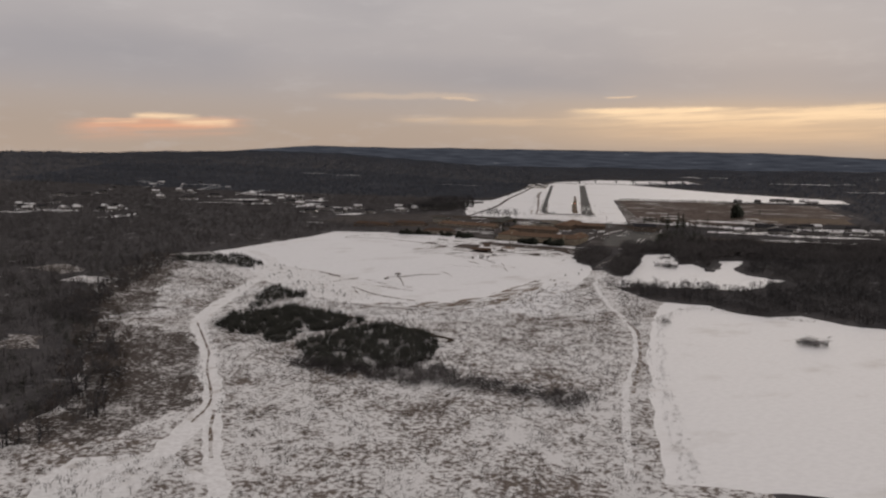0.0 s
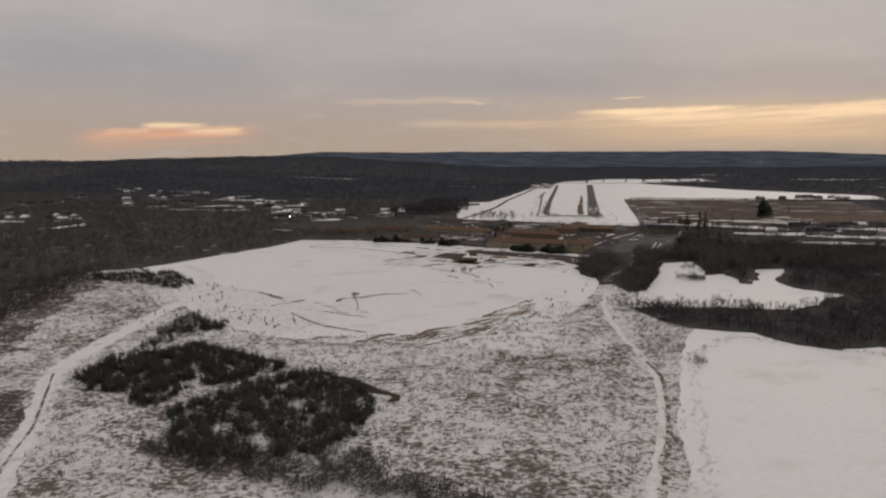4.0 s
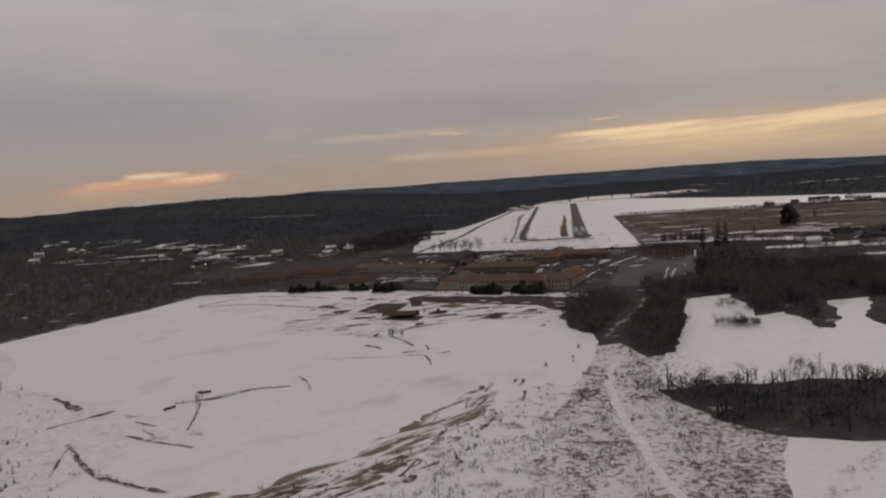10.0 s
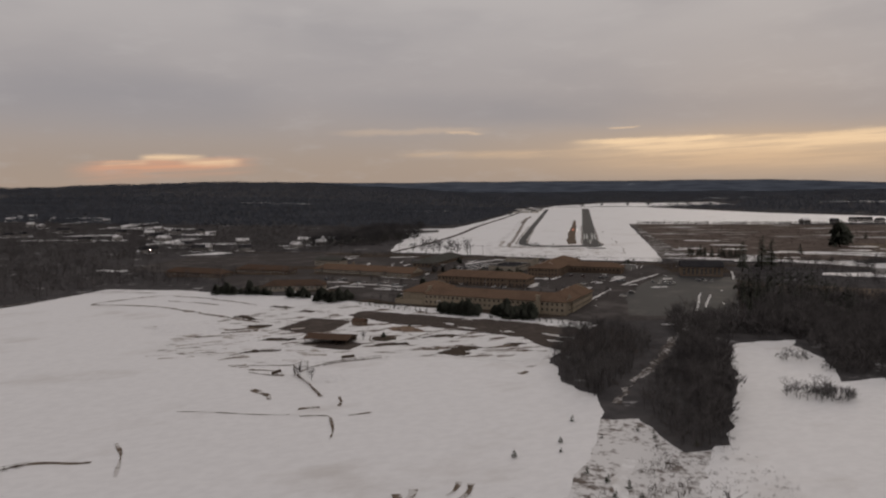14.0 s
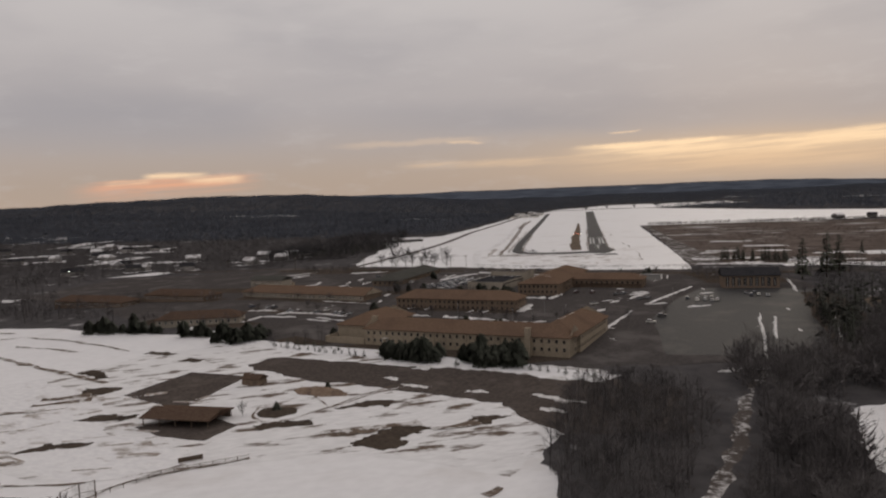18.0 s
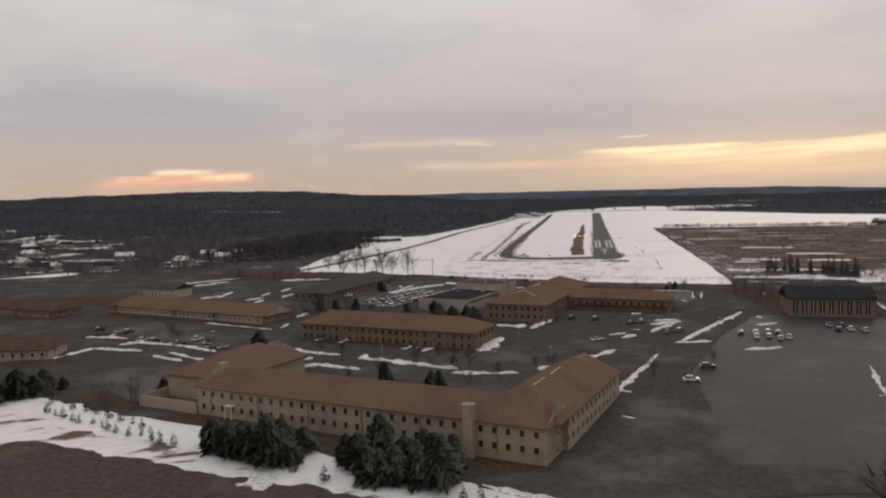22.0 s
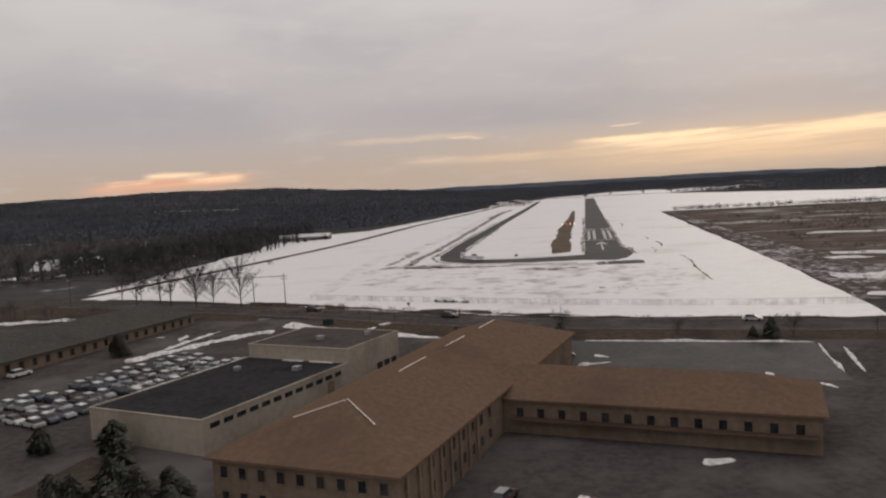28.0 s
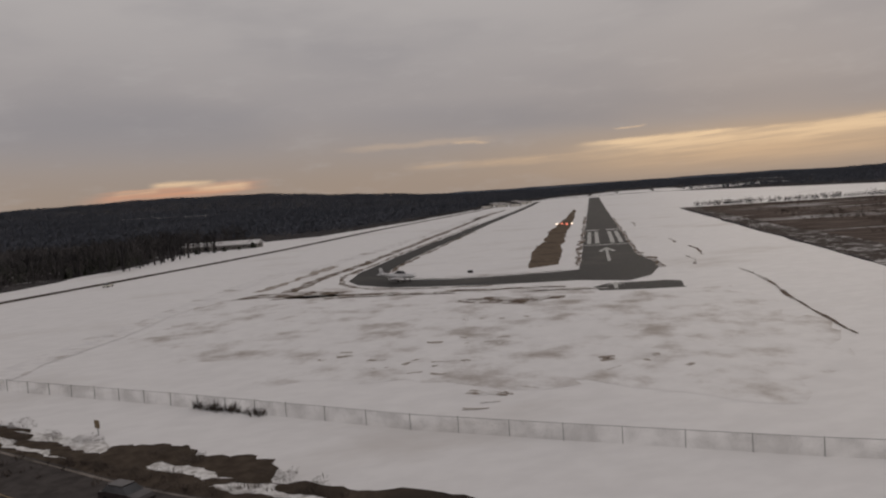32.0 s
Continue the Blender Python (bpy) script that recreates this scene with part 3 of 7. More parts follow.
sheet("brush_slope", [(-186, 346), (-196, 376), (-226, 428), (-256, 478), (-290, 492), (-333, 500), (-345, 480), (-260, 372), (-240, 324), (-250, 280), (-198, 286)], "brush_dark", 1, "slope of brown brush beside the track", step=2.5, amount=12, seed=2, category="brush")
sheet("glade", [(-335, 500), (-300, 520), (-310, 580), (-350, 640), (-400, 690), (-420, 650), (-380, 590)], "brush_thin", 1, "open snowy glade by the wood", step=3, amount=12, seed=203, category="clearing")
sheet("brush_slope", [(-345, 505), (-415, 610), (-460, 690), (-466, 800), (-425, 800), (-400, 715), (-372, 640), (-318, 545)], "brush_dark", 2, "brown brush at the edge of the wood", step=3, amount=12, seed=262, category="brush")
sheet("brush_fringe", [(-300, 620), (-180, 562), (-100, 556), (-30, 566), (14, 600), (22, 700), (10, 760), (-15, 750), (-40, 680), (-100, 640), (-180, 625), (-260, 680)], "brush_thin", 1, "thinning brush towards the snow field", step=3, amount=14, seed=272, category="brush")
sheet("snow_field", FIELD, "snow", 2, "broad smooth field of wind-packed snow", step=7, amount=4, seed=4, category="field")
sheet("snow_shoulder", [(-300, 690), (-250, 640), (-180, 617), (-170, 660), (-210, 720), (-290, 760), (-350, 770)], "snow_track", 3, "lumpy snow bank at the field's corner", step=4, amount=6, seed=5, category="snow")
sheet("east_field", [(38, 300), (42, 449), (50, 540), (56, 590), (72, 670), (109, 668), (128, 640), (149, 632), (176, 645), (196, 620), (260, 600), (420, 640), (420, 300)], "snow", 2, "open snow field beyond the track", step=7, amount=4, seed=6, category="field")
sheet("clearing", [(36, 732), (38, 765), (52, 800), (60, 850), (76, 930), (104, 938), (106, 872), (124, 876), (130, 832), (140, 832), (158, 906), (180, 908), (162, 848), (168, 820), (200, 800), (172, 768), (148, 738), (94, 742)], "snow", 2, "snowy clearing between belts of trees", step=4, amount=5, seed=7, category="clearing")

sheet("wood_floor", [(36, 732), (94, 738), (148, 732), (172, 764), (204, 800), (172, 822), (166, 848), (186, 905), (460, 960), (460, 650), (260, 604), (196, 624), (176, 648), (149, 636), (128, 644), (109, 672), (72, 674), (54, 690)], "forest_floor", 1, "leaf litter and thin snow under the tree belt", step=5, amount=4, seed=260, category="ground")
sheet("wood_floor", [(-8, 880), (5, 830), (20, 832), (30, 797), (37, 783), (50, 790), (58, 850), (74, 934), (106, 942), (110, 880), (126, 880), (134, 838), (152, 908), (184, 912), (240, 912), (500, 960), (520, 1090), (240, 1034), (128, 1062), (98, 985), (60, 975), (8, 972)], "forest_floor", 1, "leaf litter and thin snow under the wood", step=6, amount=4, seed=261, category="ground")
strip("wood_ride", [(18, 826), (26, 856), (36, 886), (44, 918), (60, 968)], 3.4, "brush_dark", 4, "snowy ride between two clumps of trees", 1.2, 263, category="track")
sheet("stubble", [(128, 1066), (240, 1036), (256, 1078), (138, 1114)], "turf", 3, "pale strip of stubble behind the wood", step=4, amount=3, seed=264, category="field")
DRIFTS = [[(-62, 968), (-61, 973), (-54, 972), (-56, 965)], [(-62, 946), (-50, 942), (-50, 945), (-60, 948)], [(-38, 938), (-30, 938), (-31, 941), (-37, 940)], [(-16, 936), (-8, 932), (-8, 935), (-14, 938)], [(-9, 931), (1, 928), (1, 930), (-7, 933)], [(-12, 956), (-4, 953), (-5, 957), (-11, 959)], [(-70, 955), (-64, 951), (-64, 954), (-68, 957)], [(-13, 921), (-4, 918), (-5, 922), (-11, 924)]]
BARE_SPOTS = [[(-60, 884), (-58, 893), (-52, 904), (-40, 904), (-47, 894), (-46, 884)], [(-33, 905), (-24, 908), (-20, 916), (-30, 914)], [(-74, 918), (-60, 922), (-56, 928), (-70, 926)], [(-176, 930), (-164, 930), (-162, 940), (-172, 938)], [(-196, 960), (-180, 950), (-176, 954), (-190, 966)], [(-152, 900), (-136, 902), (-134, 908), (-150, 906)], [(-162, 978), (-152, 976), (-152, 981), (-160, 983)], [(-148, 870), (-134, 876), (-132, 882), (-146, 878)], [(-90, 896), (-76, 902), (-78, 908), (-92, 902)], [(-186, 990), (-172, 986), (-170, 990), (-184, 996)]]
sheet("thaw_ground", [(-190, 870), (-120, 850), (-60, 880), (-18, 868), (-2, 905), (5, 955), (-60, 990), (-105, 1005), (-150, 1010), (-185, 985), (-205, 930)], "mud_snow", 3, "thawing snow with bare muddy patches", step=6, amount=4, seed=8, category="ground")
sheet("gravel_pad", [(-155, 929), (-147, 961), (-121, 956), (-125, 915)], "road_mud", 4, "dark rectangular gravel pad free of snow", step=3, amount=0.8, seed=9, category="pad")
sheet("service_road", [(-130, 972), (-123, 984), (-104, 980), (-62, 972), (-9, 959), (8, 957), (30, 946), (30, 903), (-6, 902), (-17, 914), (-23, 927), (-52, 937), (-69, 943), (-97, 951), (-122, 964)], "road_mud", 4, "muddy service road along the snow field", step=2, amount=3, seed=10, category="road")
for n, poly in enumerate(DRIFTS):
    sheet("snow_drift", poly, "snow_pile", 5 + 0.1 * n, "ragged drift of snow on the muddy road", step=0.5, amount=1.7, seed=370 + n, category="snow")
for n, poly in enumerate(BARE_SPOTS):
    sheet("bare_patch", poly, "dead_grass", 4 + 0.1 * n, "bare brown patch in the thawing snow", step=0.8, amount=2.8, seed=380 + n, category="ground")
sheet("shed_yard", [(-129, 896), (-115, 888), (-101, 885), (-98, 900), (-112, 908)], "road_mud", 4.6, "dark bare ground round the open shed", step=2, amount=1.2, seed=390, category="ground")
sheet("verge", [(-185, 1030), (-140, 1003), (-105, 990), (-50, 973), (8, 950), (14, 960), (-20, 975), (-70, 986), (-95, 1000), (-112, 1004), (-150, 1018), (-200, 1050)], "snow", 5, "snowy verge planted with young conifers", step=2, amount=3.4, seed=11, category="verge")
sheet("campus", [(-330, 1150), (-230, 1060), (-165, 1034), (-112, 1003), (-60, 985), (0, 962), (35, 975), (80, 985), (112, 1060), (125, 1140), (120, 1230), (60, 1232), (0, 1240), (-60, 1252), (-133, 1264), (-230, 1300), (-320, 1330), (-420, 1330), (-420, 1200)], "asphalt", 1, "dark asphalt car parks and drives", step=10, amount=2, seed=12, category="car park")
sheet("car_park", [(30, 990), (84, 988), (112, 1060), (122, 1140), (64, 1150), (46, 1110), (30, 1060)], "wet_asphalt", 1.6, "dark asphalt of the east car park", step=6, amount=1, seed=276, category="car park")
sheet("road_lot", [(-4, 1222), (47, 1216.5), (45, 1188), (-2, 1190)], "wet_asphalt", 1.8, "dark asphalt lot bordered by snow", step=4, amount=0.6, seed=393, category="car park")
for n, (poly, m) in enumerate((([(-106, 1003), (-20, 976), (-2, 982), (-8, 988), (-90, 1011)], "dead_grass"), ([(-100, 1090), (-36, 1074), (-32, 1082), (-98, 1097)], "dead_grass"), ([(-216, 1136), (-126, 1108), (-124, 1118), (-212, 1147)], "dead_grass"), ([(-70, 1130), (-42, 1122), (-36, 1132), (-66, 1150)], "dead_grass"), ([(-300, 1190), (-240, 1170), (-150, 1150), (-150, 1162), (-230, 1190), (-290, 1210)], "dead_grass"), ([(-190, 1090), (-130, 1074), (-130, 1080), (-186, 1098)], "dead_grass"))):
    sheet("planting_bed", poly, m, 2, "brown winter lawn between the car parks", step=3, amount=1.5, seed=240 + n, category="lawn")
sheet("grass_strip", [(-260, 1322), (-180, 1292), (-133, 1277), (-92, 1263), (-90, 1256), (-134, 1262), (-180, 1276), (-262, 1306)], "dead_grass", 2, "strip of dead grass beside the road", step=6, amount=1.5, seed=13, category="verge")
sheet("grass_strip", [(-64, 1257), (-42, 1248), (-26, 1243), (-12, 1239), (0, 1237), (60, 1230), (130, 1223), (130, 1212), (50, 1219), (-8, 1223), (-28, 1226.5), (-38, 1229.5), (-46, 1233), (-54, 1237), (-70, 1246)], "dead_grass", 2.5, "broad strip of dead grass beside the road", step=5, amount=0.8, seed=131, category="verge")
ROAD = [(-420, 1388), (-280, 1336), (-180, 1302), (-133, 1286.5), (-88, 1271), (-63, 1262), (-38, 1251.8), (-20, 1246.5), (0, 1242), (60, 1235), (140, 1228), (260, 1205), (480, 1150)]
strip("road", ROAD, 19, "dead_grass", 3, "brown verges along the cross road", 0.14, 14, category="verge", per=24)
strip("road", ROAD, 14, "asphalt", 4, "two-lane asphalt road past the airfield", 0.02, 15, category="road")
strip("centre_line", ROAD, 0.18, "road_line", 6, "worn yellow centre line of the road", 0.1, 16, category="marking", per=16)
for side in (-1, 1):
    edge = [(p[0] + side * 2.1, p[1] + side * 6.2) for p in ROAD]
    strip("edge_line", edge, 0.3, "edge_line", 5, "pale gritty edge of the road", 0.8, 17 + side, category="marking", per=16)
AIRFIELD = [(-176, 1314), (-91, 1284.5), (-62, 1272), (-39, 1262), (-20, 1254), (0, 1249), (70, 1242), (71, 1275), (72, 1500), (72, 1760), (72, 1890), (300, 1890), (620, 1960), (640, 2100), (400, 2350), (150, 2750), (-100, 2760), (-175, 2560), (-172, 2200), (-172, 1928), (-168, 1560), (-188, 1413)]
sheet("airfield", AIRFIELD, "snow", 2, "flat snow-covered airfield", step=10, amount=2, seed=16, category="airfield")
sheet("verge_growth", [(-112, 1295), (-99, 1291.5), (-81, 1283.5), (-66, 1277), (-54, 1271.5), (-47, 1268), (-42, 1270), (-36, 1268.6), (-33, 1265), (-31, 1267), (-25, 1264.6), (-22, 1260), (-14, 1258), (-9, 1257.6), (1, 1253), (12, 1250), (1, 1249), (-9, 1251.4), (-21, 1255), (-34, 1259), (-49, 1265), (-63, 1271), (-77, 1276.4), (-93, 1282.6), (-108, 1288)], "dead_grass", 4.2, "ragged brown growth between road and airfield snow", step=0.7, amount=1.5, seed=410, grid=9, category="verge")
for n, poly in enumerate(([(-71, 1274.4), (-60, 1269.6), (-52, 1266), (-48, 1265.4), (-54, 1268), (-63, 1272.4)], [(-62, 1274.6), (-56, 1270.6), (-50, 1268), (-45, 1266.5), (-45, 1268.5), (-52, 1271.5), (-57, 1273.6)], [(-38, 1262.4), (-30, 1259.4), (-27, 1259.6), (-31, 1262.4), (-37, 1264)], [(-28, 1258), (-18, 1255), (-13, 1254), (-18, 1256.4), (-26, 1259.4)], [(-8, 1253.6), (0, 1251.4), (3, 1251), (-1, 1253), (-7, 1254.8)], [(-88, 1281.2), (-78, 1276.8), (-77, 1277.4), (-84, 1281)])):
    sheet("verge_snow", poly, "snow_pile", 5 + 0.05 * n, "strip of old snow left in the road verge", step=0.5, amount=0.9, seed=421 + n, grid=9, category="snow")
for n, poly in enumerate(([(-55.5, 1235.4), (-54, 1237.6), (-51.6, 1242.4), (-51, 1242), (-51.2, 1236.5), (-49.6, 1233), (-52, 1233.6)], [(-48.4, 1233), (-44, 1234.6), (-40.5, 1232.6), (-37, 1230.6), (-33, 1228.4), (-27.6, 1227), (-30, 1226.4), (-34, 1226.8), (-40, 1228.6), (-45, 1230.4)], [(-78, 1252), (-74.5, 1250.6), (-69, 1246), (-65, 1243.8), (-61, 1242.4), (-64, 1240), (-70, 1241), (-78, 1245)], [(-51.4, 1246), (-50, 1249), (-49, 1248.6), (-49.2, 1245)], [(-3.4, 1227.4), (-1.6, 1227.6), (-1, 1225.8), (-3, 1225.6)])):
    sheet("verge_snow", poly, "snow_pile", 6 + 0.05 * n, "patch of old snow on the grass beside the road", step=0.5, amount=1.0, seed=431 + n, grid=9, category="snow")
sheet("marsh", [(74, 1275), (76, 1500), (76, 1885), (300, 1880), (520, 1860), (480, 1500), (380, 1330), (200, 1262)], "marsh", 2, "brown marsh with snow lying in the hollows", step=9, amount=3, seed=17, category="marsh")
sheet("marsh_edge", [(72, 1270), (75, 1600), (76, 1880), (84, 1880), (86, 1600), (92, 1450), (100, 1330), (96, 1268)], "brush_dark", 3, "rank brown growth along the airfield's edge", step=5, amount=2, seed=18, category="brush")
for n, poly in enumerate(([(160, 1252), (195, 1242), (240, 1206), (246, 1220), (200, 1262), (165, 1268)], [(205, 1337), (240, 1326), (275, 1305), (300, 1270), (306, 1285), (270, 1330), (212, 1352)], [(77, 1276), (110, 1268), (150, 1262), (200, 1248), (262, 1232), (262, 1238), (200, 1256), (140, 1272), (80, 1282)], [(118, 1500), (150, 1494), (160, 1506), (126, 1514)], [(140, 1432), (176, 1428), (170, 1444), (138, 1446)], [(98, 1388), (122, 1380), (126, 1392), (100, 1398)], [(79, 1312), (96, 1304), (98, 1316), (80, 1328)], [(140, 1290), (165, 1276), (176, 1296), (150, 1312)], [(190, 1350), (300, 1342), (302, 1352), (194, 1362)])):
    sheet("marsh_snow", poly, "roof_snow" if n > 2 else "snow_track", 4 + n * 0.05, "snow lying in a hollow of the marsh", step=3, amount=3.5, seed=395 + n, category="snow")
sheet("pale_field", [(290, 1470), (460, 1480), (440, 1360), (300, 1350)], "turf", 3, "pale stubble field", step=8, amount=3, seed=19, category="field")
sheet("far_field", [(-120, 2790), (150, 2780), (420, 2900), (380, 3100), (60, 3050), (-60, 2900)], "snow", 2, "distant snow field beyond the runway", step=20, amount=10, seed=20, category="field", grid=40)
WEST_ROAD = [(-200, 1290), (-188, 1360), (-178, 1470), (-172, 1600), (-175, 1800), (-172, 1950), (-165, 2200), (-158, 2500)]
sheet("west_verge", [(-178, 1300), (-192, 1300), (-215, 1420), (-232, 1560), (-260, 1640), (-250, 1720), (-205, 1760), (-190, 2000), (-178, 2300), (-168, 2300), (-170, 1900), (-165, 1550), (-172, 1400)], "snow", 1, "snowy verge of the lane", step=7, amount=4, seed=21, category="verge")
strip("lane", WEST_ROAD, 7, "road_mud", 4, "dark lane along the airfield", 0.15, 22, category="road")

# ---- runway ----
# the runway's own frame: along its centre line from the south end
RUN = Matrix.Translation((8.8, 1395, 0)) @ Matrix.Rotation(radians(0.72), 4, "Z")


def on_run(u, v):
    p = RUN @ Vector((u, v, 0))
    return (p.x, p.y)


def run_poly(*uv):
    return [on_run(u, v) for u, v in uv]


def mark(poly, label, level=9):
    sheet("runway_marking", poly, "paint", level, label, step=3, amount=0.12, grid=30, category="marking")


sheet("runway", run_poly((-9, 10), (-9, 1240), (9.4, 1240), (9.4, 240), (9.4, 75), (12.5, 55), (13.5, 28), (10, 8), (4, -2), (-9, 4)), "wet_asphalt", 5, "dark cleared asphalt runway", step=5, amount=0.5, seed=23, category="runway")
sheet("apron_patch", run_poly((-6, -12), (-2, -6), (12, -4), (15, -6), (16, -18), (6, -19), (-4, -18)), "wet_asphalt", 4, "patch of asphalt bared of snow", step=3, amount=1.2, seed=24, category="asphalt")
sheet("taxiway", run_poly((-7, 4), (-30, 2), (-60, 6), (-72, 16), (-79, 28), (-83, 50), (-86, 120), (-92, 400), (-98, 800), (-104, 1200), (-95, 1200), (-89, 800), (-83, 400), (-77, 120), (-74, 60), (-70, 38), (-62, 25), (-45, 20), (-20, 24), (-7, 30)), "wet_asphalt", 6, "dark cleared taxiway curving to the runway", step=5, amount=0.6, seed=25, category="taxiway")
for n, line in enumerate(([(-31, 0), (-61, 3.5), (-74, 14), (-81, 27), (-85, 50), (-88, 120), (-91, 260), (-95, 420)], [(-8, 26), (-21, 23), (-45, 19), (-61, 24), (-68.5, 38), (-72.5, 60), (-75.5, 120), (-80, 300)], [(-9.6, 40), (-10, 90), (-9.6, 200), (-10, 420)], [(14, 26), (13, 55), (10.2, 78), (10, 200), (10.2, 380)])):
    strip("thaw_fringe", run_poly(*line), 1.6, "mud_streak", 5.5 + 0.2 * n, "ragged thawed fringe beside the cleared asphalt", 1.2, 401 + n, category="ground", per=24)
sheet("snow_berm", run_poly((-60, 27), (-45, 22.5), (-22, 26), (-12, 30), (-24, 31), (-50, 28), (-60, 31)), "snow_track", 8, "low ridge of ploughed snow beside the taxiway", step=3, amount=1, seed=26, category="snow")
TURF = [(-25, 40), (-16, 48), (-17, 90), (-17.5, 160), (-19, 240), (-18, 330), (-19, 460), (-22, 640), (-25, 640), (-25, 420), (-27, 330), (-29, 260), (-27, 160), (-29, 100)]
sheet("turf_strip", run_poly(*TURF), "turf", 5, "strip of bare brown turf beside the runway", step=4, amount=1.4, seed=27, category="turf")
for a, b in ((-7.4, -5.6), (-4.0, -2.2), (2.4, 4.2), (5.8, 7.6)):
    mark(run_poly((a, 128), (b, 128), (b, 210), (a, 210)), "worn white threshold stripe")
mark(run_poly((-8.4, 222), (-1.6, 222), (-1.6, 230), (-8.4, 230)), "worn white bar across the runway")
mark(run_poly((1.8, 222), (8.6, 222), (8.6, 230), (1.8, 230)), "worn white bar across the runway")
mark(run_poly((-8.4, 118), (8.6, 118), (8.6, 121), (-8.4, 121)), "worn white threshold bar")
mark(run_poly((-0.5, 50), (0.5, 50), (0.5, 96), (-0.5, 96)), "worn white arrow shaft")
mark(run_poly((0, 106), (-3.2, 88), (-2.0, 86), (0, 97), (2.0, 86), (3.2, 88)), "worn white arrow head")
mark(run_poly((-0.4, -16), (0.4, -16), (0.6, -8), (2.2, -10), (0, -4), (-2.2, -10), (-0.6, -8)), "worn white arrow on bared asphalt", 5)
strip("grass_track", [(-89, 1296), (-97, 1360), (-108, 1450), (-100, 1500), (-106, 1700), (-122, 2000)], 7, "thin_snow", 5, "faint wheel track in the snow", 0.4, 28, category="track")
strip("grass_track", [(-81, 1400), (-84, 1441), (-85, 1497), (-92, 1613), (-102, 1801), (-121, 2135)] + [(-112, 1900), (-118, 2200)], 4.5, "mud_streak", 3, "thawed strip beside the taxiway", 0.5, 29, category="track")
strip("grass_track", [(-92, 1404), (-93, 1433), (-96, 1481)], 4, "thin_mud", 3.2, "faint thawed line across the airfield snow", 0.9, 33, category="track")
for n, poly in enumerate(([(-88, 1394), (-82, 1397), (-76, 1400), (-63, 1396), (-61, 1387), (-70, 1384), (-80, 1388)], [(-28, 1368), (-20, 1375), (-10, 1370), (-2, 1371), (-3, 1366), (-12, 1362), (-24, 1364)], [(-19, 1336), (-13, 1341), (-8, 1337), (-14, 1331)])):
    sheet("thawed_turf", poly, "mud_streak" if n < 2 else "spotted_snow", 4 + 0.1 * n, "ragged patch of dead turf in the airfield snow", step=1.0, amount=3.5, seed=241 + n, category="ground")
for i, (x, y, w, l) in enumerate(((-62, 1388, 34, 6), (-80, 1393, 26, 9), (-20, 1387, 34, 3), (-48, 1384, 36, 2.4), (-4, 1381, 22, 2))):
    sheet("bare_patch", [(x - w / 2, y - l / 2), (x, y - l / 3), (x + w / 2, y - l / 3), (x + w / 2, y + l / 3), (x, y + l / 2), (x - w / 3, y + l / 2)], "mud_streak", 4 + i, "thawed brown patch in the snow", step=1.2, amount=1.6, seed=30 + i, category="ground")
for i, pts in enumerate(([(42, 1318), (41.5, 1350), (42.5, 1385), (41, 1410)], [(32, 1424), (33, 1436), (32, 1450)], [(37, 1452), (38, 1470), (37, 1490)], [(33, 1500), (34, 1512), (33.5, 1530)], [(24, 1640), (25, 1660), (24.5, 1690)])):
    strip("drainage_line", pts, 0.7 if i == 0 else 0.9, "mud_streak", 4, "thawed drainage line in the snow", 1.0, 41 + i, category="ground")

# ---- tracks and marks on the meadow and the snow field ----
TRACK = [(-140, 150), (-158, 228), (-166, 288), (-176, 350), (-205, 400), (-222, 436), (-250, 480), (-268, 508), (-283, 560), (-291, 612), (-300, 670), (-305, 725), (-330, 790), (-380, 850)]
strip("farm_track", TRACK, 11, "snow_track", 4, "winding farm track under driven snow", 0.25, 50, category="track")
strip("wheel_rut", [(-171, 320), (-178, 352), (-206, 402), (-223, 437), (-251, 481), (-269, 509)], 1.3, "mud_streak", 8, "dark wheel rut in the track", 0.5, 51, category="track")
strip("farm_track", [(-172, 345), (-160, 318), (-142, 283), (-124, 252), (-110, 200)], 8, "snow_track", 5, "side track under driven snow", 0.25, 52, category="track")
strip("wheel_rut", [(-169, 338), (-158, 313), (-143, 284)], 1.5, "mud_streak", 9, "dark wheel rut in the side track", 0.5, 53, category="track")
strip("farm_track", [(-166, 288), (-150, 272), (-132, 262)], 6, "snow_track", 7, "short link of driven snow", 0.25, 54, category="track")
sheet("track_yard", [(-196, 272), (-172, 282), (-163, 262), (-156, 225), (-186, 225), (-200, 250)], "snow_track", 3, "trampled snowy yard beside the track", step=5, amount=3, seed=55, category="ground")
strip("farm_track", [(20, 775), (16, 740), (24, 660), (36, 600), (41, 550), (37, 480), (28, 412), (24, 300)], 3.6, "snow_track", 4, "field track curving through brush", 0.55, 56, category="track")
strip("wheel_rut", [(38, 590), (43.5, 548), (40, 480), (32, 412)], 2.2, "mud_streak", 6, "dark ditch beside the field track", 0.6, 57, category="ditch")
strip("field_track", [(-380, 850), (-340, 800), (-305, 740), (-270, 690)], 7, "snow_track", 5, "driven snow at the field's edge", 0.3, 58, category="track")
sheet("thaw_edge", [(-165, 600), (-137, 601), (-100, 612), (-68, 634), (-52, 660), (-40, 690), (-28, 735), (-40, 738), (-54, 712), (-68, 680), (-80, 656), (-104, 630), (-140, 614), (-165, 612)], "streaked_snow", 4, "streaks of dead grass showing through the snow", step=3, amount=6, seed=221, category="ground")
